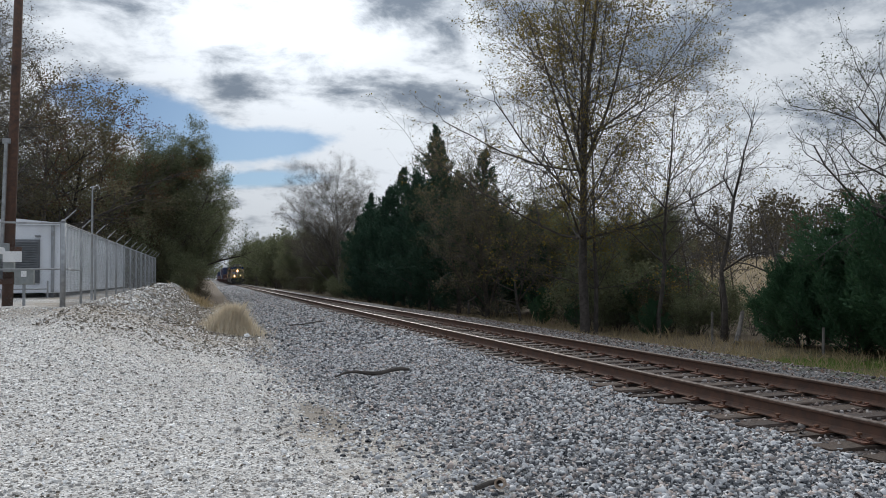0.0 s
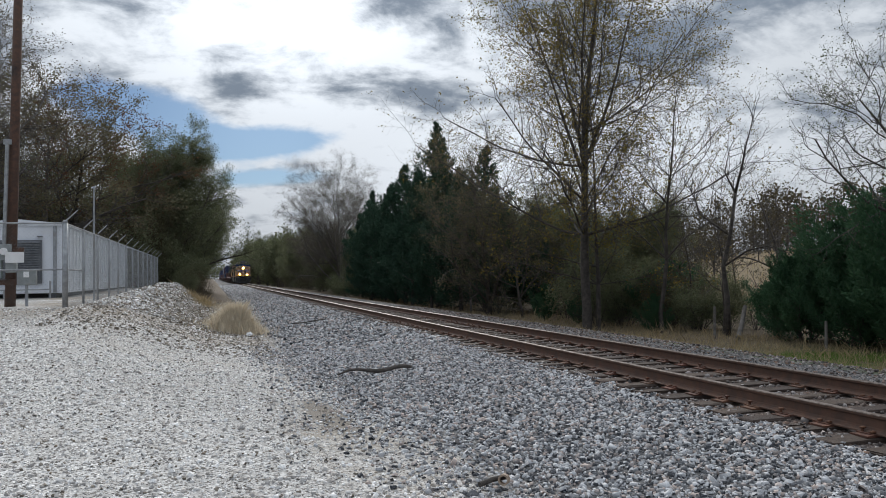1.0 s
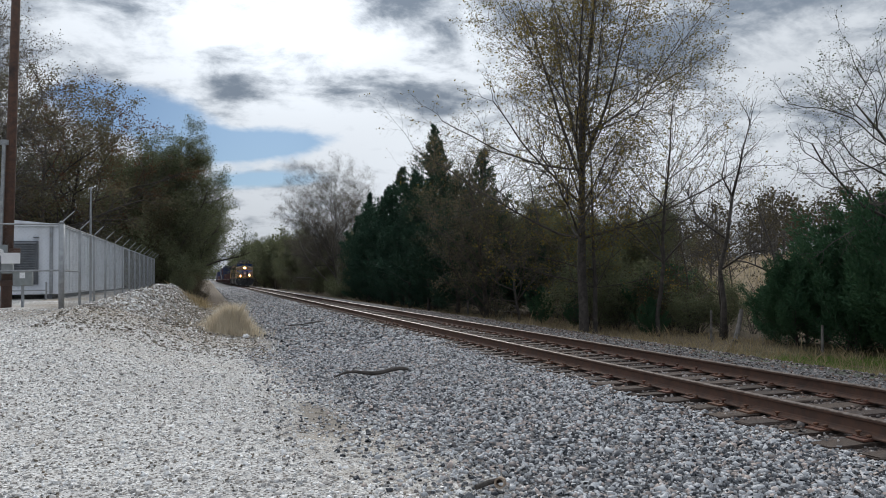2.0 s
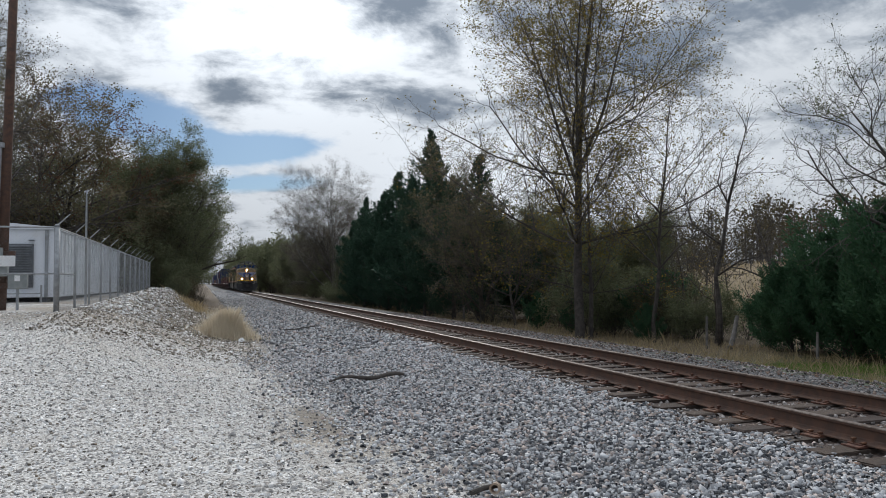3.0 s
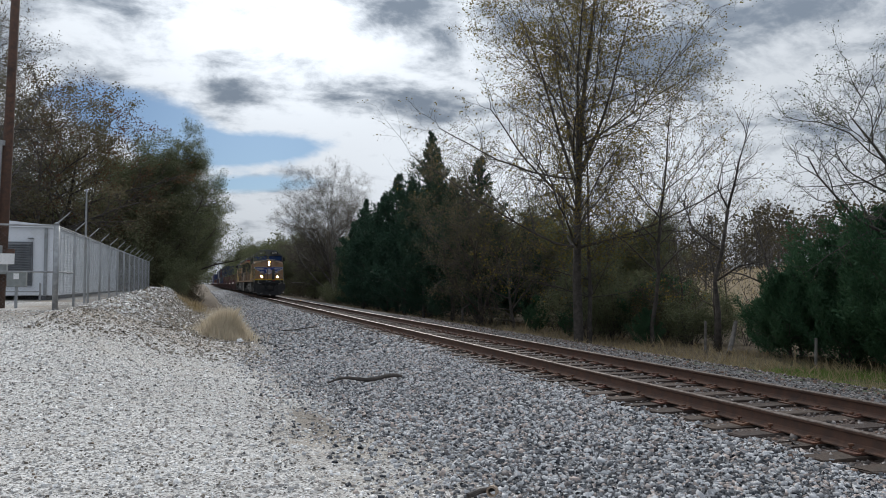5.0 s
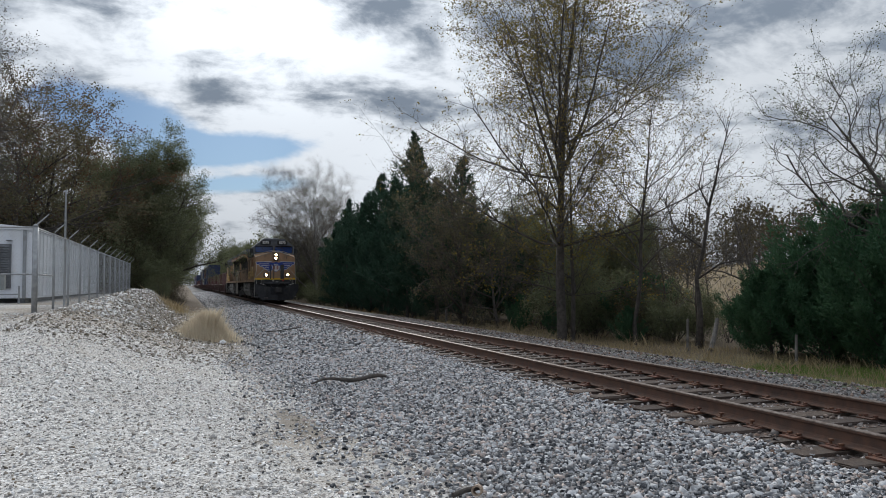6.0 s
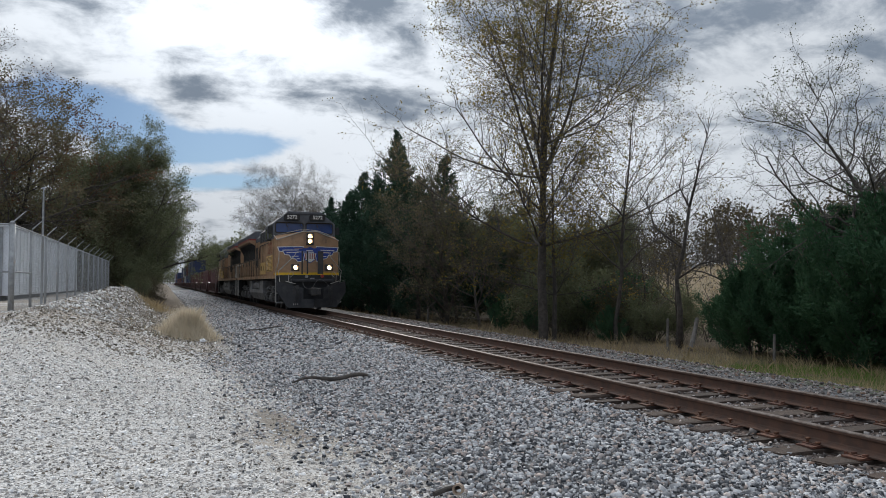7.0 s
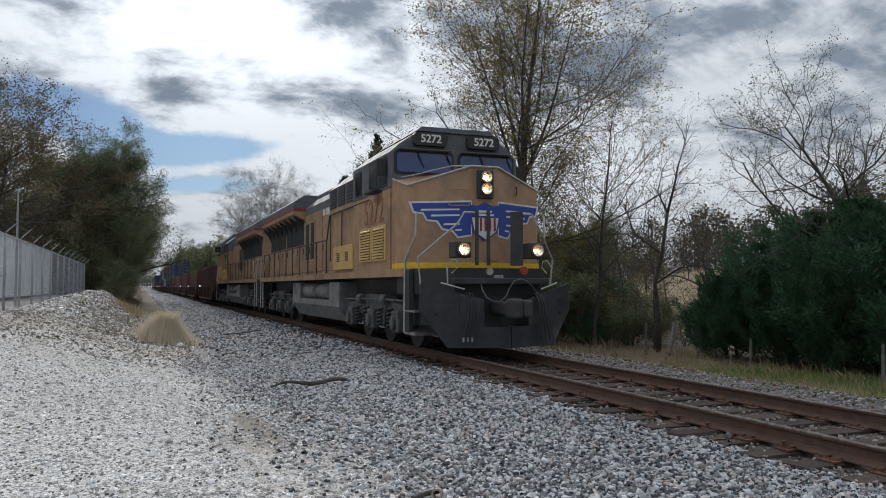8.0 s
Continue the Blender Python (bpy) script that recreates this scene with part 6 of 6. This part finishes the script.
        if s > 0:
            box(bm, 0.24, 0.50, 0.04, 0.08, 1.70, 2.74, 0.01)
        else:
            box(bm, -0.50, -0.44, 0.04, 0.08, 1.70, 2.74)
            box(bm, -0.26, -0.20, 0.04, 0.08, 1.70, 2.74)
        part("gate", bm, UNDER, ob, "dark end platform gate")
        # ditch lights
        bm = bmesh.new()
        box(bm, s * 0.775 - 0.17, s * 0.775 + 0.17, 0.0, 0.32, 1.84, 2.14, 0.02)
        housing = part("ditch_light", bm, UNDER, ob, "dark ditch light housing")
        lamp_unit(housing, s * 0.775, -0.072, 1.99, 0.10, lead)
        # air hoses
        for k in range(3):
            x0 = s * (0.70 + 0.055 * k)
            bm = bmesh.new()
            tube(bm, [(x0 - s * 0.04, -0.14, 1.18), (x0 - s * 0.03, -0.26, 1.02), (x0, -0.30, 0.70), (x0 + s * (0.02 + 0.03 * k), -0.28, 0.36)], 0.017)
            hose = part("air_hose", bm, BLACK_RUBBER, pilot)
            bm = bmesh.new()
            disc(bm, (x0 + s * (0.02 + 0.03 * k), -0.28, 0.33), (0, 0, 1), 0.020, 0.08, 8)
            part("hose_end", bm, STEEL if s < 0 else BLACK_RUBBER, hose)
    bm = bmesh.new()
    tube(bm, [(-0.46, -0.05, 1.46), (-0.46, -0.15, 1.25), (-0.40, -0.22, 1.10), (-0.28, -0.27, 1.02), (-0.14, -0.28, 1.02), (-0.02, -0.27, 1.12), (0.06, -0.25, 1.27), (0.16, -0.23, 1.40), (0.30, -0.21, 1.44), (0.46, -0.18, 1.40), (0.60, -0.16, 1.29), (0.70, -0.15, 1.16)], 0.013)
    part("jumper_cable", bm, TRUCK_GREY, pilot, "looped grey jumper cable")
    bm = bmesh.new()
    disc(bm, (-0.30, -0.13, 1.58), (0, -1, 0), 0.07, 0.06, 14)
    part("cable_socket", bm, STEEL, pilot)
    bm = bmesh.new()
    disc(bm, (0.42, -0.13, 1.60), (0, -1, 0), 0.08, 0.06, 14)
    part("marker_lamp", bm, RED_PAINT, pilot, "red socket cover")
    bm = bmesh.new()
    box(bm, -0.16, 0.16, -0.62, 0.3, 0.78, 1.02, 0.04)
    box(bm, -0.20, 0.05, -0.86, -0.56, 0.72, 1.08, 0.05)
    box(bm, 0.04, 0.22, -0.90, -0.70, 0.74, 1.06, 0.05)
    part("coupler", bm, UNDER, ob, "grimy steel coupler")
    bm = bmesh.new()
    box(bm, -0.10, 0.10, 0.10, 0.12, 1.44, 1.52)
    part("plate", bm, STEEL, pilot)
    # headlight
    bm = bmesh.new()
    box(bm, -0.17, 0.17, 0.66, 0.85, 3.05, 3.62, 0.015)
    lamp_box = part("headlight", bm, UNDER, nose, "dark headlight housing")
    for z in (3.475, 3.235):
        lamp_unit(lamp_box, 0.0, 0.588, z, 0.098, lead)
    # nose door, seams and grab irons
    bm = bmesh.new()
    box(bm, -0.02, 0.29, 0.725, 0.75, 1.80, 3.0, 0.01)
    part("nose_door", bm, ARMOUR, nose)
    for z in (2.98, 3.30):
        bm = bmesh.new()
        tube(bm, [(-0.72, 0.90, z), (-0.72, 0.83, z - 0.08), (-0.34, 0.68, z - 0.08), (-0.34, 0.75, z)], 0.013)
        part("grab_iron", bm, ARMOUR, nose)
    bm = bmesh.new()
    tube(bm, [(0.80, 0.93, 3.18), (0.78, 0.86, 3.18), (0.78, 0.86, 3.34), (0.80, 0.93, 3.34)], 0.013)
    part("grab_iron", bm, UNDER, nose)
    bm = bmesh.new()
    tube(bm, [(-1.3, 2.1, 3.60), (-0.95, 1.8, 3.66), (-0.9, 1.7, 3.68), (-0.4, 1.5, 3.80), (0.0, 1.45, 3.82), (0.5, 1.5, 3.78), (1.2, 2.1, 3.62)], 0.012)
    part("top_rail", bm, RAIL_WHITE, nose)
    # emblem: winged shield in plain shapes
    for s in (-1, 1):
        if s < 0:
            m = frame_of((-0.30, 0.735, 2.35), (-1.15, 0.46, 0), (0, 0, 1))
        else:
            m = frame_of((0.30, 0.735, 2.35), (1.15, 0.46, 0), (0, 0, 1))
        lift = 0.006 if s > 0 else -0.012
        m = m @ Matrix.Translation((0, 0, lift))
        wing_shape = [(0.0, 0.62), (1.18, 0.60), (1.12, 0.44), (0.94, 0.42), (0.86, 0.28), (0.66, 0.26), (0.55, 0.10), (0.36, 0.07), (0.25, -0.06), (0.0, -0.02)]
        border = [(-0.02, 0.655), (1.24, 0.635), (1.155, 0.40), (0.965, 0.385), (0.885, 0.245), (0.685, 0.225), (0.575, 0.065), (0.375, 0.035), (0.265, -0.10), (-0.02, -0.06)]
        white = flat_shape("emblem_border", border, m, WHITE_PAINT, nose, 0.006, "white edge of the winged emblem")
        m2 = m @ Matrix.Translation((0, 0, 0.004 if s > 0 else -0.004))
        flat_shape("emblem_wing", wing_shape, m2, BLUE_PAINT, nose, 0.006, "blue wing of the emblem")
        m3 = m @ Matrix.Translation((0, 0, 0.008 if s > 0 else -0.008))
        for v0, u0, u1 in ((0.46, 0.22, 1.0), (0.345, 0.22, 0.80), (0.17, 0.22, 0.55), (0.055, 0.18, 0.32)):
            flat_shape("emblem_feather", [(u0, v0), (u1, v0 - 0.01), (u1 - 0.02, v0 + 0.028), (u0, v0 + 0.032)], m3, WHITE_PAINT, nose, 0.006)
    def shield(k):
        return [(-0.31 * k, 0.32 * k), (-0.17 * k, 0.30 * k), (0, 0.38 * k), (0.17 * k, 0.30 * k), (0.31 * k, 0.32 * k), (0.34 * k, 0.10 * k), (0.27 * k, -0.22 * k), (0, -0.40 * k), (-0.27 * k, -0.22 * k), (-0.34 * k, 0.10 * k)]
    up = pose(0.0, 0.712, 2.60, 90, 0, 0)
    flat_shape("emblem_shield_edge", shield(1.0), up, BLUE_PAINT, nose, 0.006)
    flat_shape("emblem_shield", [(u, v - 0.02) for u, v in shield(0.86) if v < 0.2] , pose(0.0, 0.700, 2.60, 90, 0, 0), WHITE_PAINT, nose, 0.006, "striped shield emblem")
    for u in (-0.20, -0.10, 0.0, 0.10, 0.20):
        flat_shape("emblem_stripe", [(u - 0.022, -0.20), (u + 0.022, -0.20), (u + 0.022, 0.06), (u - 0.022, 0.06)], pose(0.0, 0.692, 2.60, 90, 0, 0), RED_PAINT, nose, 0.006)
    flat_shape("emblem_band", [(-0.27, 0.08), (0.27, 0.08), (0.26, 0.26), (0.14, 0.25), (0, 0.31), (-0.14, 0.25), (-0.26, 0.26)], pose(0.0, 0.690, 2.60, 90, 0, 0), BLUE_PAINT, nose, 0.006)
    for u, v, w in ((-0.02, 0.19, 0.30), (0.0, 0.12, 0.36)):
        flat_shape("emblem_bar", [(u - w / 2, v - 0.02), (u + w / 2, v - 0.02), (u + w / 2, v + 0.02), (u - w / 2, v + 0.02)], pose(0.0, 0.683, 2.60, 90, 0, 0), WHITE_PAINT, nose, 0.004)
    return ob


def container_mesh(length, tall, mat):
    """A corrugated shipping container with posts and rails, standing on z = 0."""
    bm = bmesh.new()
    w = 1.22
    wave, y = [], 0.15
    while y < length - 0.25:
        wave += [(y, w - 0.02), (y + 0.07, w - 0.02), (y + 0.11, w - 0.055), (y + 0.18, w - 0.055), (y + 0.22, w - 0.02)]
        y += 0.28
    for s in (-1, 1):
        a = [bm.verts.new((s * x, yy, 0.12)) for yy, x in wave]
        b = [bm.verts.new((s * x, yy, tall - 0.10)) for yy, x in wave]
        for i in range(len(a) - 1):
            bm.faces.new((a[i], a[i + 1], b[i + 1], b[i]))
        for z0, z1 in ((0, 0.16), (tall - 0.13, tall)):
            box(bm, min(s * (w - 0.10), s * w), max(s * (w - 0.10), s * w), 0, length, z0, z1)
        for y0 in (0, length - 0.18):
            box(bm, min(s * (w - 0.14), s * w), max(s * (w - 0.14), s * w), y0, y0 + 0.18, 0, tall)
    box(bm, -w + 0.05, w - 0.05, 0.03, length - 0.03, 0.05, tall - 0.03)
    bmesh.ops.recalc_face_normals(bm, faces=bm.faces[:])
    me = bpy.data.meshes.new("container")
    bm.to_mesh(me)
    bm.free()
    me.materials.append(mat)
    return me


MAROON = material("maroon_container_paint", (0.095, 0.030, 0.032), 0.6, 0.0, (0.075, 0.026, 0.028), 3.0, 0.5, stain=(0.10, 0.05, 0.04), stain_scale=0.8)
CAR_BLUE = material("blue_container_paint", (0.022, 0.036, 0.10), 0.55, 0.0, (0.02, 0.03, 0.075), 3.0, 0.5, stain=(0.06, 0.06, 0.09), stain_scale=0.8)
CAR_GREY = material("grey_container_paint", (0.30, 0.31, 0.32), 0.55, 0.0, (0.22, 0.22, 0.23), 3.0, 0.5, stain=(0.16, 0.13, 0.11), stain_scale=0.8)
WELL_RED = material("dark_red_well_car_paint", (0.080, 0.030, 0.027), 0.65, 0.0, (0.05, 0.028, 0.025), 4.0, 0.5, stain=(0.06, 0.05, 0.045), stain_scale=0.9)
CAR_PITCH = 19.2


def build_well_car(y):
    ob = thing("well_car", "dark red articulated well car carrying shipping containers", "railway wagon", "wagons of the train")
    for s in (-1, 1):
        bm = bmesh.new()
        prism(bm, [(1.6, 1.42), (2.6, 1.42), (3.2, 1.30), (CAR_PITCH - 3.2, 1.30), (CAR_PITCH - 2.6, 1.42), (CAR_PITCH - 1.6, 1.42), (CAR_PITCH - 1.6, 1.0), (CAR_PITCH - 3.2, 0.26), (3.2, 0.26), (1.6, 1.0)], "x", s * 1.30, s * 1.42)
        side = part("side_sill", bm, WELL_RED, ob)
        for k in range(9):
            bm = bmesh.new()
            box(bm, min(s * 1.42, s * 1.50), max(s * 1.42, s * 1.50), 3.4 + k * 1.5, 3.52 + k * 1.5, 0.44, 1.28)
            part("rib", bm, WELL_RED, side)
    bm = bmesh.new()
    box(bm, -1.30, 1.30, 3.2, CAR_PITCH - 3.2, 0.24, 0.35)
    box(bm, -1.1, 1.1, -0.3, 3.2, 0.95, 1.35, 0.03)
    box(bm, -1.1, 1.1, CAR_PITCH - 3.2, CAR_PITCH + 0.1, 0.95, 1.35, 0.03)
    part("well_floor", bm, WELL_RED, ob)
    for y0 in (-0.9, 0.9):
        wheelset(ob, y0 + 0.9, CAR_WHEELSET, 0.46)
    for s in (-1, 1):
        bm = bmesh.new()
        prism(bm, [(-0.35, 0.40), (0.35, 0.40), (0.9, 0.32), (1.45, 0.40), (2.15, 0.40), (2.1, 0.62), (1.3, 0.78), (0.5, 0.78), (-0.3, 0.62)], "x", s * 0.98, s * 1.12)
        part("truck_frame", bm, UNDER, ob)
    MOVING.append((ob, y, 0.0, 0.0))
    return ob


def build_train():
    lead = build_engine(True)
    MOVING.append((lead, 0.0, 0.0, 0.0))
    second = build_engine(False)
    MOVING.append((second, 43.6, 0.0, 180.0))
    start = 44.9
    lows = {"maroon": container_mesh(12.2, 2.6, MAROON), "blue": container_mesh(12.2, 2.75, CAR_BLUE), "grey": container_mesh(12.2, 2.75, CAR_GREY)}
    words = {"maroon": "dull maroon corrugated shipping container on a well car", "blue": "dark blue corrugated shipping container on a well car", "grey": "pale grey corrugated shipping container on a well car"}
    low_colours = ("maroon", "maroon", "maroon", "maroon", "maroon", "blue", "blue", "grey", "maroon", "blue")
    high_colours = (None, None, None, None, "blue", "blue", "maroon", "blue", "grey", "blue")
    first = build_well_car(start)
    for k in range(20):
        if k:
            car = copy_thing(first, pose(0, 0, 0))
            for wheel, base in zip([c for c in car.children if c.name.startswith("wheelset")], (0.0, 1.8)):
                ROLLING.append((wheel, base, 0.46, 1)) if k < 4 else None
            MOVING.append((car, start + k * CAR_PITCH, 0.0, 0.0))
        for colour, z in ((low_colours[k % 10], 0.354), (high_colours[k % 10], 3.11)):
            if colour:
                box_ob = tagged(new("shipping_container", lows[colour]), words[colour], "container", "containers on the train")
                MOVING.append((box_ob, start + k * CAR_PITCH + 3.5, z, 0.0))


def motions():
    """The train runs towards the camera at an even speed; its wheels roll."""
    for ob, y, z, turn in MOVING:
        walk(ob, [(k * 0.5, pose(XC, FRONT_END + y + SPEED * (8 - k * 0.5), RT + z, 0, 0, turn)) for k in range(17)])
    for wheel, y, radius, turn in ROLLING:
        step = math.degrees(SPEED / FPS / radius)
        sign = 1 if wheel.parent is not MOVING[1][0] else -1
        walk(wheel, [(k / FPS, pose(0, y, radius, sign * step * k, 0, 0)) for k in range(8 * FPS + 1)])


build_train()


# ---- ties, plates and spikes ----
def build_ties():
    rng = random.Random(15)
    meshes = []
    for k in range(5):
        bm = bmesh.new()
        box(bm, -1.3, 1.3, -0.115, 0.115, -0.17, 0.0, 0.012)
        for v in bm.verts:
            v.co += Vector((rng.gauss(0, 0.012), rng.gauss(0, 0.006), rng.gauss(0, 0.004)))
        me = bpy.data.meshes.new("tie")
        bm.to_mesh(me)
        bm.free()
        me.materials.append(TIE_WOOD)
        meshes.append(me)
    bm = bmesh.new()
    box(bm, -0.18, 0.18, -0.095, 0.095, 0.0, 0.016)
    box(bm, -0.11, -0.075, -0.095, 0.095, 0.014, 0.026)
    box(bm, 0.075, 0.11, -0.095, 0.095, 0.014, 0.026)
    plate = bpy.data.meshes.new("tie_plate")
    bm.to_mesh(plate)
    bm.free()
    plate.materials.append(PLATE_RUST)
    bm = bmesh.new()
    box(bm, -0.009, 0.009, -0.009, 0.009, 0.0, 0.055)
    box(bm, -0.016, 0.028, -0.017, 0.017, 0.052, 0.072, 0.005)
    spike = bpy.data.meshes.new("spike")
    bm.to_mesh(spike)
    bm.free()
    spike.materials.append(PLATE_RUST)
    anchors = bmesh.new()
    box(anchors, -0.08, 0.08, -0.015, 0.015, -0.03, 0.012, 0.004)
    anchor = bpy.data.meshes.new("rail_anchor")
    anchors.to_mesh(anchor)
    anchors.free()
    anchor.materials.append(PLATE_RUST)
    top = RAIL_Z - 0.016
    y, k = -4.0, 0
    rest = bmesh.new()
    while y < 320:
        if k < 270:
            tie = shared("tie", meshes[k % 5], TRACK, pose(XC + rng.gauss(0, 0.035), y, top + rng.gauss(0, 0.002) - 0.001, 0, 0, rng.gauss(0, 0.6)))
            if y < 26:
                for x in (XC - RAIL_GAP / 2, XC + RAIL_GAP / 2):
                    base = shared("tie_plate", plate, tie, tie.matrix_basis.inverted() @ pose(x, y, top))
                    for dx in (-0.085, 0.085):
                        for dy in (-0.055, 0.055):
                            if rng.random() < 0.85:
                                lift = rng.choice((0.0, 0.0, 0.0, 0.008, 0.03))
                                shared("spike", spike, TRACK, pose(x + dx, y + dy + rng.gauss(0, 0.006), top - 0.030 + lift, 0, 0, 180 if dx > 0 else 0))
                    if rng.random() < 0.7:
                        shared("rail_anchor", anchor, TRACK, pose(x, y + 0.145, RAIL_Z))
        else:
            box(rest, XC - 1.3, XC + 1.3, y - 0.115, y + 0.115, top - 0.15, top)
        y += 0.5 + rng.gauss(0, 0.015)
        k += 1
    tagged(part("ties_far", rest, TIE_WOOD, TRACK), "dark wooden ties farther down the line", kind="stuff")


build_ties()


# ---- loose stone ----
def stones(name, label, seed, x, y, size, mat, parent=None, sink=0.25):
    """Angular stones at the given places, each of eight uneven corners."""
    rng = np.random.default_rng(seed)
    n = len(x)
    cube = np.array([(a, b, c) for c in (-1, 1) for b in (-1, 1) for a in (-1, 1)], float)
    v = cube[None] * rng.uniform(0.45, 1.0, (n, 8, 3))
    v *= rng.uniform(0.6, 1.0, (n, 1, 3)) * np.array([1.0, 0.82, 0.52])
    q = rng.normal(size=(n, 4)) * np.array([1.0, 0.27, 0.27, 1.0])
    q /= np.linalg.norm(q, axis=1)[:, None]
    w, i, j, k = q.T
    r = np.stack([1 - 2 * (j * j + k * k), 2 * (i * j - k * w), 2 * (i * k + j * w), 2 * (i * j + k * w), 1 - 2 * (i * i + k * k), 2 * (j * k - i * w), 2 * (i * k - j * w), 2 * (j * k + i * w), 1 - 2 * (i * i + j * j)], 1).reshape(n, 3, 3)
    v = np.einsum("nij,nkj->nki", r, v) * (size[:, None, None] * 0.5)
    z = np.array([land(a, b) for a, b in zip(x, y)]) + size * (0.5 - sink) * 0.55
    v += np.stack([x, y, z], 1)[:, None, :]
    quads = np.array([(4, 5, 7, 6), (0, 1, 5, 4), (2, 6, 7, 3), (0, 4, 6, 2), (1, 3, 7, 5)])
    faces = (quads[None] + (np.arange(n) * 8)[:, None, None]).reshape(-1)
    me = bpy.data.meshes.new(name)
    me.vertices.add(n * 8)
    me.vertices.foreach_set("co", v.astype(np.float32).ravel())
    me.loops.add(n * 20)
    me.loops.foreach_set("vertex_index", faces.astype(np.int32))
    me.polygons.add(n * 5)
    me.polygons.foreach_set("loop_start", np.arange(0, n * 20, 4, dtype=np.int32))
    me.update(calc_edges=True)
    me.validate()
    me.materials.append(mat)
    ob = new(name, me)
    ob.parent = parent
    return tagged(ob, label, "stones", kind="stuff")


def build_stones():
    rng = np.random.default_rng(8)

    def spread(n, x0, x1, y0, y1, power):
        return rng.uniform(x0, x1, n), y0 + (y1 - y0) * rng.random(n) ** power

    def wav(x, y):
        return np.array([0.45 * rough(a, b, 1.1) + 0.35 * rough(a, b, 3.0) for a, b in zip(x, y)])
    # ballast on the near shoulder
    x, y = spread(60000, 0.6, 5.18, 3.9, 18.0, 1.35)
    keep = x + wav(x, y) + rng.normal(0, 0.62, len(x)) > 1.35 + 0.8 * ((13.0 - y) / 8.0).clip(0, 1)
    x, y = x[keep], y[keep]
    bare = ((x - 1.95 + 0.075 * y) / 0.22) ** 2 + ((y - 8.9) / 1.2) ** 2 > rng.uniform(-0.25, 1.1, len(x))
    x, y = x[bare], y[bare]
    stones("ballast", "loose grey angular ballast stones", 21, x, y, rng.gamma(7, 0.0060, len(x)).clip(0.018, 0.10), BALLAST)
    x, y = spread(20000, 0.8, 5.3, 16.5, 70.0, 1.5)
    keep = x + wav(x, y) + rng.normal(0, 0.3, len(x)) > 1.7
    x, y = x[keep], y[keep]
    stones("ballast", "loose grey angular ballast stones", 22, x, y, rng.gamma(8, 0.0092, len(x)).clip(0.03, 0.14), BALLAST)
    x, y = spread(13000, 1.4, 5.2, 45.0, 170.0, 1.2)
    stones("ballast", "grey ballast stones farther down the line", 29, x, y, (0.04 + 0.0011 * y) * rng.uniform(0.6, 1.4, len(x)), BALLAST)
    # between and beyond the rails
    x, y = spread(24000, XC - 1.5, XC + 3.9, 3.0, 36.0, 1.4)
    keep = (np.abs(np.abs(x - XC) - RAIL_GAP / 2) > 0.11) & (x < XC + 3.5 + rng.normal(0, 0.2, len(x)))
    x, y = x[keep], y[keep]
    stones("ballast", "loose grey ballast stones between and beyond the rails", 23, x, y, rng.gamma(9, 0.0056, len(x)).clip(0.02, 0.09), TRACK_STONE, sink=0.25)
    # pale chips on the yard
    x, y = spread(60000, -6.5, 2.9, 3.6, 22.0, 1.8)
    keep = (x - wav(x, y) * 0.8 + rng.normal(0, 0.4, len(x)) < 1.9) & (x > -0.75 * y) & ((x > FX + 0.1) | (y < FY))
    x, y = x[keep], y[keep]
    bare = ((x - 1.95 + 0.075 * y) / 0.22) ** 2 + ((y - 8.9) / 1.2) ** 2 > rng.uniform(-0.25, 1.1, len(x))
    x, y = x[bare], y[bare]
    stones("limestone_chips", "pale crushed limestone chips", 24, x, y, rng.gamma(3, 0.0088, len(x)).clip(0.010, 0.085), LIMESTONE, sink=0.4)
    x, y = spread(9000, -6.5, 2.6, 3.4, 24.0, 1.5)
    keep = (x > -0.7 * y) & ((x > FX + 0.1) | (y < FY)) & (x < 2.0)
    x, y = x[keep], y[keep]
    stones("dark_stones", "scattered darker stones on the pale gravel", 25, x, y, rng.gamma(4, 0.0065, len(x)).clip(0.010, 0.045), SOIL_STONE, sink=0.3)
    # heaped stone along the fence
    x, y = rng.uniform(-3.0, 1.2, 2600), rng.uniform(15.0, 21.5, 2600)
    stones("rubble", "scattered earthy rubble before the stone heap", 28, x, y, rng.gamma(4, 0.011, len(x)).clip(0.015, 0.11), SOIL_STONE, sink=0.35)
    n = 9000
    x, y = rng.normal(-1.6, 0.75, n), rng.uniform(20.5, 48, n)
    keep = x > FX + 0.1
    x, y = x[keep], y[keep]
    stones("heaped_stone", "heap of pale broken stone below the fence", 26, x, y, rng.gamma(5, 0.0125, len(x)).clip(0.02, 0.19), LIMESTONE)
    n = 8000
    x, y = rng.normal(-0.8, 0.75, n), rng.uniform(20.5, 48, n)
    keep = x > FX + 0.1
    x, y = x[keep], y[keep]
    stones("heaped_earth", "earthy rubble mixed into the stone heap", 27, x, y, rng.gamma(5, 0.013, len(x)).clip(0.02, 0.18), SOIL_STONE)


build_stones()
motions()
